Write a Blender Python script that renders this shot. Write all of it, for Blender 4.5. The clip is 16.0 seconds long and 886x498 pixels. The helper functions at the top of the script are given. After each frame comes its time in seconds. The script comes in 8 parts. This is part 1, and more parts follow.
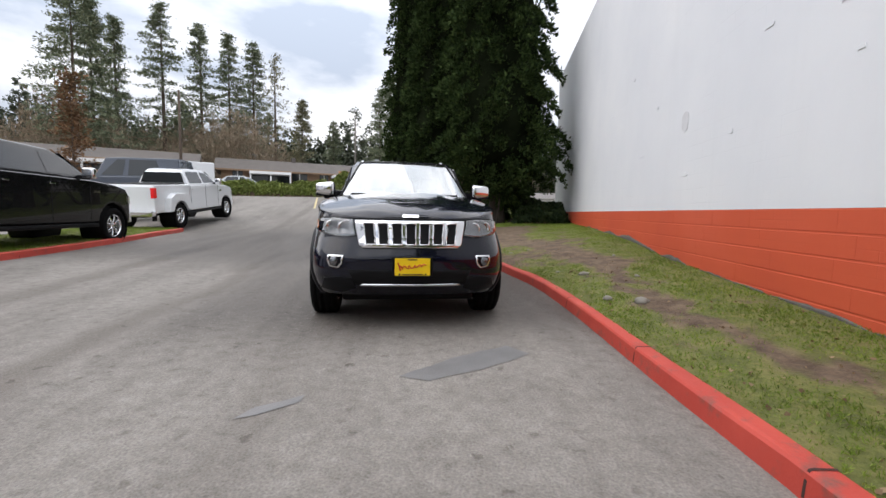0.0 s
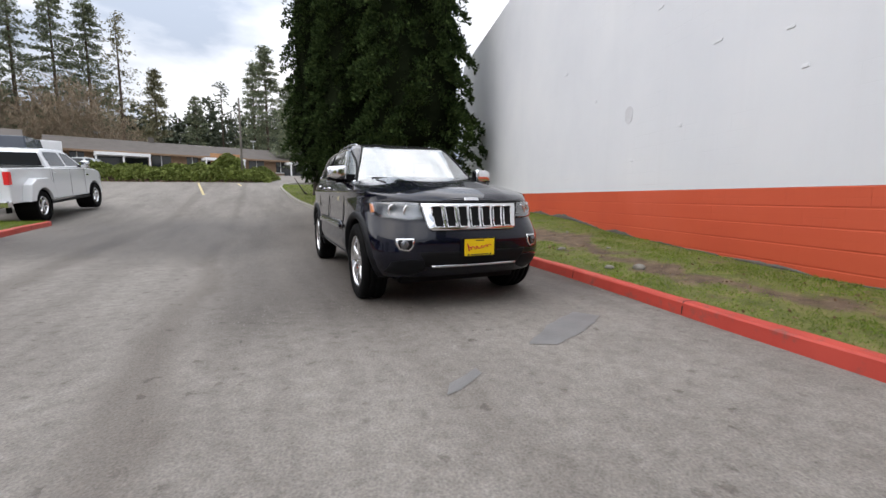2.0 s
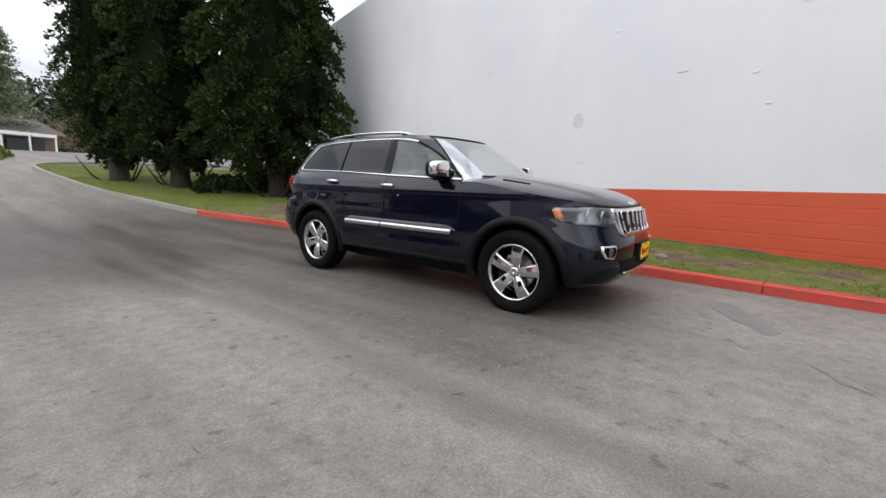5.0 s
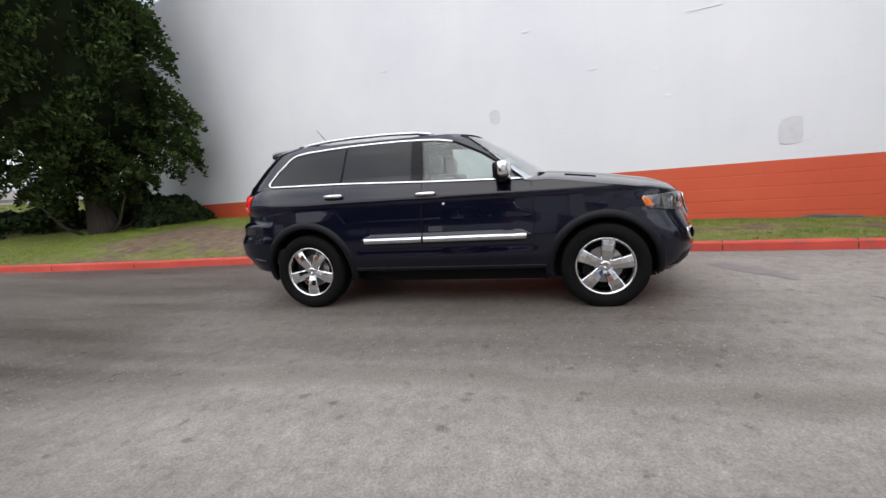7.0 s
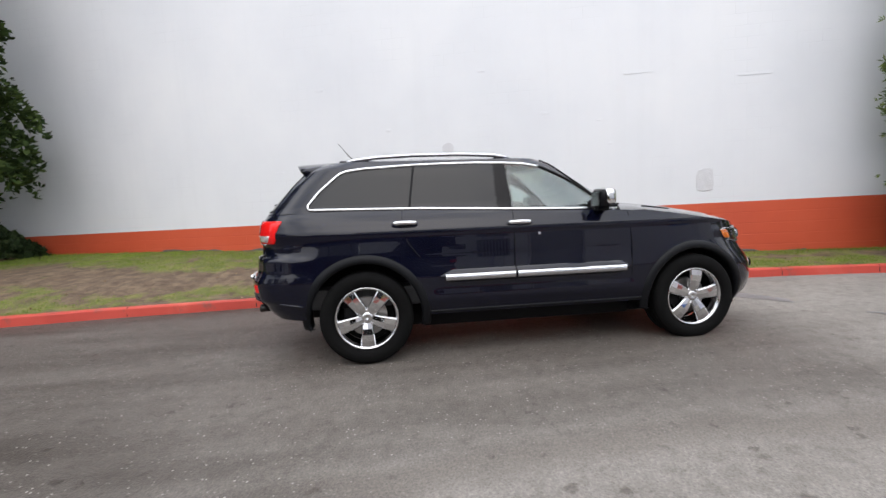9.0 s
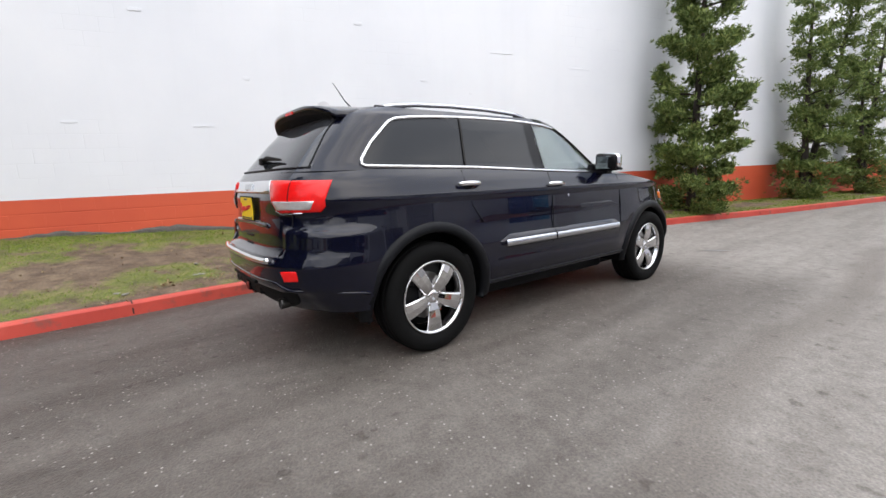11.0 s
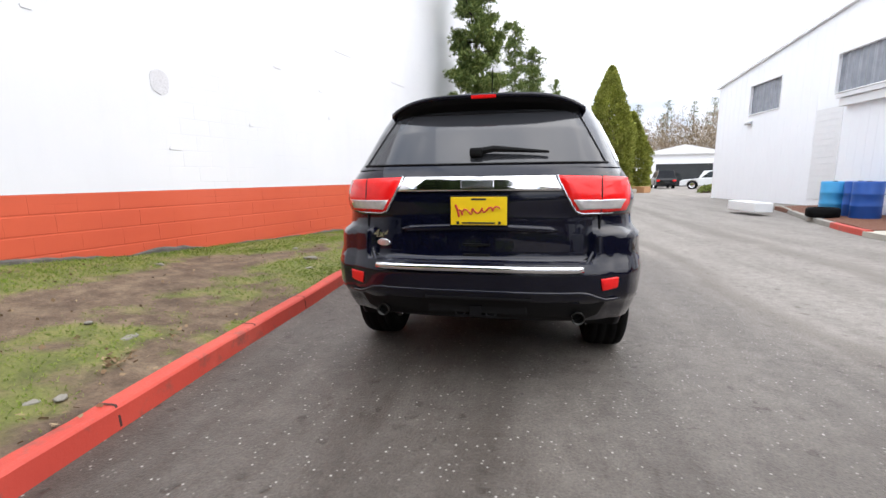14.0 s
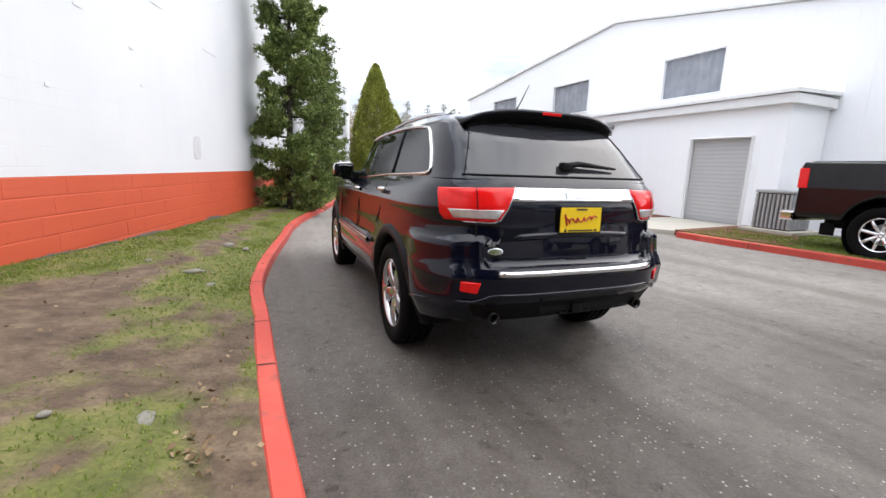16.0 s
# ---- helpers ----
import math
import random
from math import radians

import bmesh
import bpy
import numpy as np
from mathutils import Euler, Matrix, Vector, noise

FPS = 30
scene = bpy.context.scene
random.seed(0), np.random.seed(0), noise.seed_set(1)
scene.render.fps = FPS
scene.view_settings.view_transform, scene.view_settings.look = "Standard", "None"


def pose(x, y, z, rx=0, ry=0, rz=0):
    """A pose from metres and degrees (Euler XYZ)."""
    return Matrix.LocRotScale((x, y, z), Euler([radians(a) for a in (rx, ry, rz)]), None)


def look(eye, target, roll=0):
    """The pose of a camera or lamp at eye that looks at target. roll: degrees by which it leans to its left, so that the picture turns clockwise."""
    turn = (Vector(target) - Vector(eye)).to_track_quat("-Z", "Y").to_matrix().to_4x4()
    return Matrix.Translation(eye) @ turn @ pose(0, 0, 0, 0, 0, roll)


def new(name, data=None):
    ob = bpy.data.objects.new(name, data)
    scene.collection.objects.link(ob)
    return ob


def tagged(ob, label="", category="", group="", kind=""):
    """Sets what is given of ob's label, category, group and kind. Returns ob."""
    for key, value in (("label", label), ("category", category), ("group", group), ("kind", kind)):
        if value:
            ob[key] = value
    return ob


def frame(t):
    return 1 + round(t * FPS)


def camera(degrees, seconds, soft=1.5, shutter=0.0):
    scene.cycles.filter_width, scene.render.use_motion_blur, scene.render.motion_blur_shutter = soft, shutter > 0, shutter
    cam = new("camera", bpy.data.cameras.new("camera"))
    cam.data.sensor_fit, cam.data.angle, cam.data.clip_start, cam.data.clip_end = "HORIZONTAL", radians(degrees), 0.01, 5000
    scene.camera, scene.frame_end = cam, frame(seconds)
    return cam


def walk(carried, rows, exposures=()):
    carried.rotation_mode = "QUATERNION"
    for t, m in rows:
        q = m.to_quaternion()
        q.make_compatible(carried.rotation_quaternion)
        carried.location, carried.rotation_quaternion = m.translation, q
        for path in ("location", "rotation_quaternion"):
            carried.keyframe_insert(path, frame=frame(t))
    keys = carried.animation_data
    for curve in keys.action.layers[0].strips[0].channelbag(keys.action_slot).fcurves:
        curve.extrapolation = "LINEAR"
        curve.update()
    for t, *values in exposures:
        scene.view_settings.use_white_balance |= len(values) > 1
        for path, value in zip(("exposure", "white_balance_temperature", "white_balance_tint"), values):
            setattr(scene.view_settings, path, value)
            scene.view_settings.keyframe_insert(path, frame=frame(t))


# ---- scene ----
cam = camera(92.0, 16.0)
PATH = [
    (0, (1.307, -5.851, 1.039), (1.06, -3.874, 0.866), 1.0),
    (0.5, (1.006, -6.028, 1.033), (0.867, -4.046, 0.81), -2.0),
    (1, (0.596, -6.049, 0.995), (0.51, -4.077, 0.668), -1.0),
    (1.5, (0.158, -6.07, 1.017), (0.192, -4.083, 0.79), -0.2),
    (2, (-0.327, -6.032, 1.011), (-0.02, -4.07, 0.771), 0.1),
    (2.5, (-0.843, -5.872, 1.015), (-0.375, -3.945, 0.758), -1.0),
    (3, (-1.353, -5.714, 1.012), (-0.631, -3.868, 0.747), -1.5),
    (3.5, (-1.912, -5.437, 1.03), (-1.063, -3.656, 0.702), -0.6),
    (6, (-4.033, -3.271, 1.173), (-2.498, -2.023, 0.876), -2.5),
    (6.5, (-4.288, -2.73, 1.183), (-2.616, -1.689, 0.834), -4.8),
    (7, (-4.462, -2.17, 1.223), (-2.727, -1.224, 0.914), -4.8),
    (7.5, (-4.638, -1.619, 1.243), (-2.799, -0.905, 0.908), -5.9),
    (8, (-4.68, -1.045, 1.265), (-2.787, -0.472, 0.973), -5.2),
    (10.5, (-4.148, 1.706, 1.246), (-2.233, 1.191, 0.989), -2.6),
    (11, (-3.914, 2.228, 1.238), (-2.099, 1.46, 0.895), -2.4),
    (11.5, (-3.571, 2.693, 1.231), (-1.805, 1.813, 0.906), -0.6),
    (12, (-3.259, 3.159, 1.245), (-1.664, 2.006, 0.89), -0.7),
    (12.5, (-2.835, 3.55, 1.231), (-1.325, 2.291, 0.865), -1.3),
    (13, (-2.405, 3.947, 1.228), (-1.109, 2.466, 0.871), -0.7),
    (13.5, (-1.915, 4.227, 1.257), (-0.775, 2.636, 0.843), -3.2),
    (14, (-1.431, 4.473, 1.242), (-0.579, 2.694, 0.912), -0.7),
    (14.5, (-0.95, 4.64, 1.24), (-0.446, 2.734, 0.907), -0.3),
    (15, (-0.432, 4.757, 1.249), (-0.147, 2.799, 0.96), 2.3),
    (15.5, (0.075, 4.817, 1.279), (-0.019, 2.845, 0.955), 0.8),
    (16, (0.566, 4.784, 1.339), (0.306, 2.836, 0.971), 2.0),
]
walk(cam, [(t, look(eye, target, roll)) for t, eye, target, roll in PATH], exposures=[(0.0, 0.80), (3.5, 0.70), (6.0, 0.83), (8.0, 0.96), (10.5, 1.05), (12.0, 1.26), (13.0, 1.33), (14.5, 1.39), (16.0, 1.31)])

# ==== world and light ====
world = bpy.data.worlds.new("overcast_sky")
scene.world = world
world.use_nodes = True
wn, wl = world.node_tree.nodes, world.node_tree.links
wn.clear()
SUN_EL, SUN_ROT = radians(48), radians(250)
sky = wn.new("ShaderNodeTexSky")
sky.sky_type = "NISHITA"
sky.sun_disc = False
sky.sun_elevation, sky.sun_rotation = SUN_EL, SUN_ROT
sky.air_density, sky.dust_density, sky.ozone_density = 1.0, 3.0, 1.0
tc = wn.new("ShaderNodeTexCoord")
mp = wn.new("ShaderNodeMapping")
mp.inputs["Scale"].default_value = (1.0, 1.0, 2.6)
clouds = wn.new("ShaderNodeTexNoise")
clouds.inputs["Scale"].default_value = 2.1
clouds.inputs["Detail"].default_value = 7.0
clouds.inputs["Roughness"].default_value = 0.52
ramp = wn.new("ShaderNodeValToRGB")
ramp.color_ramp.elements[0].position, ramp.color_ramp.elements[0].color = 0.39, (5.6, 6.3, 7.6, 1)
ramp.color_ramp.elements[1].position, ramp.color_ramp.elements[1].color = 0.60, (13.6, 13.6, 14.05, 1)
mixc = wn.new("ShaderNodeMix")
mixc.data_type = "RGBA"
mixc.inputs["Factor"].default_value = 0.9
bg = wn.new("ShaderNodeBackground")
bg.inputs["Strength"].default_value = 0.06
out = wn.new("ShaderNodeOutputWorld")
wl.new(tc.outputs["Generated"], mp.inputs["Vector"])
wl.new(mp.outputs["Vector"], clouds.inputs["Vector"])
wl.new(clouds.outputs["Fac"], ramp.inputs["Fac"])
wl.new(sky.outputs["Color"], mixc.inputs["A"])
wl.new(ramp.outputs["Color"], mixc.inputs["B"])
sxyz = wn.new("ShaderNodeSeparateXYZ")
wl.new(tc.outputs["Generated"], sxyz.inputs["Vector"])
lift = wn.new("ShaderNodeMapRange")
lift.inputs["From Min"].default_value, lift.inputs["From Max"].default_value = 0.0, 1.0
lift.inputs["To Min"].default_value, lift.inputs["To Max"].default_value = 0.78, 2.1
wl.new(sxyz.outputs["Z"], lift.inputs["Value"])
grad = wn.new("ShaderNodeVectorMath")
grad.operation = "SCALE"
wl.new(mixc.outputs["Result"], grad.inputs[0])
wl.new(lift.outputs["Result"], grad.inputs["Scale"])
wl.new(grad.outputs["Vector"], bg.inputs["Color"])
wl.new(bg.outputs["Background"], out.inputs["Surface"])
sun = new("sun", bpy.data.lights.new("sun", "SUN"))
sun.data.energy, sun.data.angle, sun.data.color = 0.8, radians(110), (1.0, 0.965, 0.93)
sun.rotation_euler = (radians(42), 0, radians(-70))

# ==== materials ====


def material(name):
    m = bpy.data.materials.new(name)
    m.use_nodes = True
    return m, m.node_tree.nodes, m.node_tree.links, m.node_tree.nodes["Principled BSDF"]


def plain(name, color, rough=0.5, metal=0.0, coat=0.0, spec=0.5, vary=0.08, scale=6.0, bump=0.0, bscale=60.0):
    """A surface of one paint with faint uneven tone and fine relief."""
    m, n, l, p = material(name)
    p.inputs["Roughness"].default_value = rough
    p.inputs["Metallic"].default_value = metal
    p.inputs["Coat Weight"].default_value = coat
    p.inputs["Coat Roughness"].default_value = 0.03
    p.inputs["Specular IOR Level"].default_value = spec
    c = n.new("ShaderNodeTexCoord")
    t = n.new("ShaderNodeTexNoise")
    t.inputs["Scale"].default_value, t.inputs["Detail"].default_value = scale, 5.0
    l.new(c.outputs["Object"], t.inputs["Vector"])
    mix = n.new("ShaderNodeMix")
    mix.data_type = "RGBA"
    a, b = [v * (1 - vary) for v in color], [min(1, v * (1 + vary)) for v in color]
    mix.inputs["A"].default_value, mix.inputs["B"].default_value = (*a, 1), (*b, 1)
    l.new(t.outputs["Fac"], mix.inputs["Factor"])
    l.new(mix.outputs["Result"], p.inputs["Base Color"])
    if bump:
        t2 = n.new("ShaderNodeTexNoise")
        t2.inputs["Scale"].default_value, t2.inputs["Detail"].default_value = bscale, 4.0
        l.new(c.outputs["Object"], t2.inputs["Vector"])
        bm = n.new("ShaderNodeBump")
        bm.inputs["Strength"].default_value, bm.inputs["Distance"].default_value = bump, 0.02
        l.new(t2.outputs["Fac"], bm.inputs["Height"])
        l.new(bm.outputs["Normal"], p.inputs["Normal"])
    return m


def noise_node(n, l, src, scale, detail=5.0, rough=0.55):
    t = n.new("ShaderNodeTexNoise")
    t.inputs["Scale"].default_value, t.inputs["Detail"].default_value, t.inputs["Roughness"].default_value = scale, detail, rough
    l.new(src, t.inputs["Vector"])
    return t


def ramp_node(n, l, src, stops):
    r = n.new("ShaderNodeValToRGB")
    e = r.color_ramp.elements
    while len(e) < len(stops):
        e.new(0.5)
    for k, (pos, col) in enumerate(stops):
        e[k].position = pos
        e[k].color = (*col, 1) if len(col) == 3 else col
    l.new(src, r.inputs["Fac"])
    return r


def mix_node(n, l, fac, a, b, blend="MIX"):
    m = n.new("ShaderNodeMix")
    m.data_type, m.blend_type = "RGBA", blend
    for key, v in (("Factor", fac), ("A", a), ("B", b)):
        if isinstance(v, (int, float)):
            m.inputs[key].default_value = v
        elif isinstance(v, tuple):
            m.inputs[key].default_value = (*v, 1)
        else:
            l.new(v, m.inputs[key])
    return m


def bump_node(n, l, p, height, strength, distance, prev=None):
    b = n.new("ShaderNodeBump")
    b.inputs["Strength"].default_value, b.inputs["Distance"].default_value = strength, distance
    l.new(height, b.inputs["Height"])
    if prev:
        l.new(prev.outputs["Normal"], b.inputs["Normal"])
    l.new(b.outputs["Normal"], p.inputs["Normal"])
    return b


def range_node(n, l, src, a, b, lo=0.0, hi=1.0):
    m = n.new("ShaderNodeMapRange")
    m.interpolation_type = "SMOOTHSTEP"
    for key, v in (("From Min", a), ("From Max", b), ("To Min", lo), ("To Max", hi)):
        m.inputs[key].default_value = v
    l.new(src, m.inputs["Value"])
    return m.outputs["Result"]


def math_node(n, l, op, a, b, c=None):
    m = n.new("ShaderNodeMath")
    m.operation = op
    for k, v in enumerate((a, b, c)):
        if isinstance(v, (int, float)):
            m.inputs[k].default_value = v
        elif v is not None:
            l.new(v, m.inputs[k])
    return m.outputs["Value"]


def asphalt_material():
    """Old asphalt: tan binder with grit, dark pits, pale chips, wheel tracks, and a damp belt along the kerb."""
    m, n, l, p = material("worn_damp_asphalt")
    pos = n.new("ShaderNodeNewGeometry").outputs["Position"]
    # lane coordinates: X across the lane, Y along it
    lane = n.new("ShaderNodeMapping")
    lane.inputs["Rotation"].default_value = (0, 0, radians(-14.5))
    l.new(pos, lane.inputs["Vector"])
    sep = n.new("ShaderNodeSeparateXYZ")
    l.new(lane.outputs["Vector"], sep.inputs["Vector"])
    u, v = sep.outputs["X"], sep.outputs["Y"]
    fine = noise_node(n, l, pos, 75.0, 5.0, 0.75)
    grit = n.new("ShaderNodeTexVoronoi")
    grit.inputs["Scale"].default_value = 70.0
    l.new(pos, grit.inputs["Vector"])
    spot = noise_node(n, l, pos, 9.0, 7.0, 0.72)
    mid = noise_node(n, l, pos, 1.4, 5.0, 0.6)
    big = noise_node(n, l, pos, 0.3, 4.0, 0.6)
    longs = n.new("ShaderNodeMapping")
    longs.inputs["Scale"].default_value = (1.0, 0.10, 1.0)
    l.new(lane.outputs["Vector"], longs.inputs["Vector"])
    streak = noise_node(n, l, longs.outputs["Vector"], 1.5, 6.0, 0.65)
    base = ramp_node(n, l, spot.outputs["Fac"], [(0.30, (0.165, 0.150, 0.135)), (0.46, (0.218, 0.201, 0.183)), (0.60, (0.246, 0.228, 0.209)), (0.76, (0.300, 0.280, 0.258))])
    tone = ramp_node(n, l, mid.outputs["Fac"], [(0.3, (0.91, 0.905, 0.90)), (0.7, (1.07, 1.07, 1.07))])
    c = mix_node(n, l, 1.0, base.outputs["Color"], tone.outputs["Color"], "MULTIPLY").outputs["Result"]
    cells = ramp_node(n, l, grit.outputs["Distance"], [(0.0, (0.72, 0.72, 0.72)), (0.4, (1.0, 1.0, 1.0)), (0.8, (1.16, 1.15, 1.13))])
    c = mix_node(n, l, 0.8, c, cells.outputs["Color"], "MULTIPLY").outputs["Result"]
    grain = ramp_node(n, l, fine.outputs["Fac"], [(0.34, (0.70, 0.69, 0.68)), (0.55, (1.03, 1.03, 1.03)), (0.76, (1.42, 1.41, 1.38))])
    c = mix_node(n, l, 0.75, c, grain.outputs["Color"], "MULTIPLY").outputs["Result"]
    # wheel tracks and long worn streaks
    worn = ramp_node(n, l, streak.outputs["Fac"], [(0.36, (0.80, 0.79, 0.78)), (0.52, (1.0, 1.0, 1.0)), (0.70, (1.10, 1.10, 1.09))])
    c = mix_node(n, l, 0.8, c, worn.outputs["Color"], "MULTIPLY").outputs["Result"]
    wob = math_node(n, l, "MULTIPLY_ADD", big.outputs["Fac"], 0.9, math_node(n, l, "MULTIPLY_ADD", mid.outputs["Fac"], 0.35, u))
    t1 = math_node(n, l, "MULTIPLY", range_node(n, l, wob, -2.08, -1.86), range_node(n, l, wob, -1.80, -1.62, 1.0, 0.0))
    t2 = math_node(n, l, "MULTIPLY", range_node(n, l, wob, -4.15, -3.9), range_node(n, l, wob, -3.75, -3.5, 1.0, 0.0))
    track = math_node(n, l, "MULTIPLY", math_node(n, l, "MAXIMUM", t1, t2), range_node(n, l, spot.outputs["Fac"], 0.36, 0.60, 0.35, 1.0))
    c = mix_node(n, l, track, c, mix_node(n, l, 1.0, c, (0.72, 0.70, 0.685), "MULTIPLY").outputs["Result"]).outputs["Result"]
    # pits where the surface has broken out, thicker in some belts
    warp = n.new("ShaderNodeVectorMath")
    warp.operation = "MULTIPLY_ADD"
    warp.inputs[1].default_value = (0.13, 0.13, 0.0)
    l.new(noise_node(n, l, pos, 13.0, 3.0, 0.6).outputs["Color"], warp.inputs[0])
    l.new(pos, warp.inputs[2])
    pits = n.new("ShaderNodeTexVoronoi")
    pits.inputs["Scale"].default_value = 8.5
    l.new(warp.outputs["Vector"], pits.inputs["Vector"])
    pc = n.new("ShaderNodeSeparateColor")
    l.new(pits.outputs["Color"], pc.inputs["Color"])
    share = range_node(n, l, streak.outputs["Fac"], 0.35, 0.66, 0.95, 0.22)
    keep = math_node(n, l, "LESS_THAN", pc.outputs["Red"], share)
    hole = math_node(n, l, "MULTIPLY", keep, range_node(n, l, pits.outputs["Distance"], 0.10, 0.30, 1.0, 0.0))
    hole = math_node(n, l, "MULTIPLY", hole, range_node(n, l, pc.outputs["Green"], 0.0, 1.0, 0.15, 1.0))
    # damp: a belt along the kerb round the car, and a broad sheet behind it
    edge = math_node(n, l, "MULTIPLY_ADD", big.outputs["Fac"], 1.1, math_node(n, l, "MULTIPLY_ADD", mid.outputs["Fac"], 0.5, u))
    along = math_node(n, l, "MULTIPLY_ADD", mid.outputs["Fac"], 1.2, v)
    belt = math_node(n, l, "MULTIPLY", range_node(n, l, edge, -1.95, -0.95), range_node(n, l, along, -2.6, -1.0))
    belt = math_node(n, l, "MULTIPLY", belt, range_node(n, l, v, 9.0, 14.0, 0.78, 0.1))
    gutter = math_node(n, l, "MULTIPLY", range_node(n, l, edge, 2.05, 2.75, 0.0, 0.55), range_node(n, l, v, -14.0, -7.0))
    far = math_node(n, l, "MULTIPLY_ADD", big.outputs["Fac"], 2.4, math_node(n, l, "MULTIPLY_ADD", u, 0.25, v))
    sheet_w = math_node(n, l, "MULTIPLY", range_node(n, l, far, 1.2, 4.2), range_node(n, l, far, 8.5, 13.0, 1.0, 0.15))
    sheet_w = math_node(n, l, "MULTIPLY", sheet_w, range_node(n, l, edge, -7.5, -3.6, 0.25, 1.0))
    wet = math_node(n, l, "MAXIMUM", math_node(n, l, "MAXIMUM", belt, gutter), sheet_w)
    patchy = range_node(n, l, streak.outputs["Fac"], 0.30, 0.70, 1.0, 0.72)
    wet = math_node(n, l, "MULTIPLY", wet, patchy)
    pitted = mix_node(n, l, hole, c, mix_node(n, l, 1.0, c, (0.66, 0.64, 0.63), "MULTIPLY").outputs["Result"]).outputs["Result"]
    damp = mix_node(n, l, wet, pitted, mix_node(n, l, 1.0, pitted, (0.30, 0.275, 0.258), "MULTIPLY").outputs["Result"]).outputs["Result"]
    # pale stone chips pressed into the surface, plainest where it is damp
    chips = n.new("ShaderNodeTexVoronoi")
    chips.inputs["Scale"].default_value = 34.0
    l.new(pos, chips.inputs["Vector"])
    cs = n.new("ShaderNodeSeparateColor")
    l.new(chips.outputs["Color"], cs.inputs["Color"])
    chip = math_node(n, l, "MULTIPLY", range_node(n, l, cs.outputs["Red"], 0.66, 0.70), range_node(n, l, chips.outputs["Distance"], 0.12, 0.27, 1.0, 0.0))
    chip = math_node(n, l, "MULTIPLY", chip, range_node(n, l, wet, 0.05, 0.7, 0.22, 1.0))
    chip = math_node(n, l, "MULTIPLY", chip, range_node(n, l, cs.outputs["Green"], 0.0, 1.0, 0.3, 1.0))
    c3 = mix_node(n, l, chip, damp, (0.40, 0.38, 0.35))
    l.new(c3.outputs["Result"], p.inputs["Base Color"])
    l.new(range_node(n, l, wet, 0.0, 1.0, 0.78, 0.48), p.inputs["Roughness"])
    p.inputs["Specular IOR Level"].default_value = 0.22
    b1 = bump_node(n, l, p, grit.outputs["Distance"], 0.45, 0.006)
    b2 = bump_node(n, l, p, fine.outputs["Fac"], 0.55, 0.006, b1)
    b3 = bump_node(n, l, p, spot.outputs["Fac"], 0.3, 0.012, b2)
    low = math_node(n, l, "MULTIPLY", hole, -1.0)
    bump_node(n, l, p, low, 0.6, 0.012, b3)
    return m


def painted_wall_material(name, base, low, high, courses):
    """Paint over concrete block: faint courses, runs, stains and roller tone."""
    m, n, l, p = material(name)
    pos = n.new("ShaderNodeNewGeometry").outputs["Position"]
    sw = n.new("ShaderNodeSeparateXYZ")
    l.new(pos, sw.inputs["Vector"])
    cb = n.new("ShaderNodeCombineXYZ")
    l.new(sw.outputs["Y"], cb.inputs["X"])
    l.new(sw.outputs["Z"], cb.inputs["Y"])
    br = n.new("ShaderNodeTexBrick")
    br.inputs["Scale"].default_value = 1.0
    br.inputs["Brick Width"].default_value, br.inputs["Row Height"].default_value = 0.406, 0.203
    br.inputs["Mortar Size"].default_value, br.inputs["Mortar Smooth"].default_value = 0.006, 0.6
    l.new(cb.outputs["Vector"], br.inputs["Vector"])
    br.inputs["Color1"].default_value = br.inputs["Color2"].default_value = (0, 0, 0, 1)
    br.inputs["Mortar"].default_value = (1, 1, 1, 1)
    tone = noise_node(n, l, pos, 0.45, 4.0)
    fine = noise_node(n, l, pos, 38.0, 5.0, 0.7)
    mp2 = n.new("ShaderNodeMapping")
    mp2.inputs["Scale"].default_value = (1.0, 2.2, 0.12)
    l.new(pos, mp2.inputs["Vector"])
    runs = noise_node(n, l, mp2.outputs["Vector"], 1.6, 6.0, 0.65)
    c1 = ramp_node(n, l, tone.outputs["Fac"], [(0.3, low), (0.55, base), (0.75, high)])
    rr = ramp_node(n, l, runs.outputs["Fac"], [(0.34, (0.87, 0.87, 0.86)), (0.5, (1, 1, 1))])
    c2 = mix_node(n, l, 0.10, c1.outputs["Color"], rr.outputs["Color"], "MULTIPLY")
    patch = noise_node(n, l, pos, 1.1, 3.0, 0.4)
    jm = ramp_node(n, l, patch.outputs["Fac"], [(0.52, (0.0, 0.0, 0.0)), (0.78, (0.7, 0.7, 0.7))])
    jf = mix_node(n, l, 1.0, br.outputs["Color"], jm.outputs["Color"], "MULTIPLY")
    sc = n.new("ShaderNodeMath")
    sc.operation = "MULTIPLY"
    sc.inputs[1].default_value = courses
    l.new(jf.outputs["Result"], sc.inputs[0])
    dk = tuple(v * 0.72 for v in base)
    c3 = mix_node(n, l, sc.outputs["Value"], c2.outputs["Result"], dk)
    l.new(c3.outputs["Result"], p.inputs["Base Color"])
    p.inputs["Roughness"].default_value = 0.62
    inv = n.new("ShaderNodeMath")
    inv.operation = "MULTIPLY"
    inv.inputs[1].default_value = -1.0
    l.new(jf.outputs["Result"], inv.inputs[0])
    b1 = bump_node(n, l, p, inv.outputs["Value"], 0.5, 0.006)
    bump_node(n, l, p, fine.outputs["Fac"], 0.25, 0.004, b1)
    return m


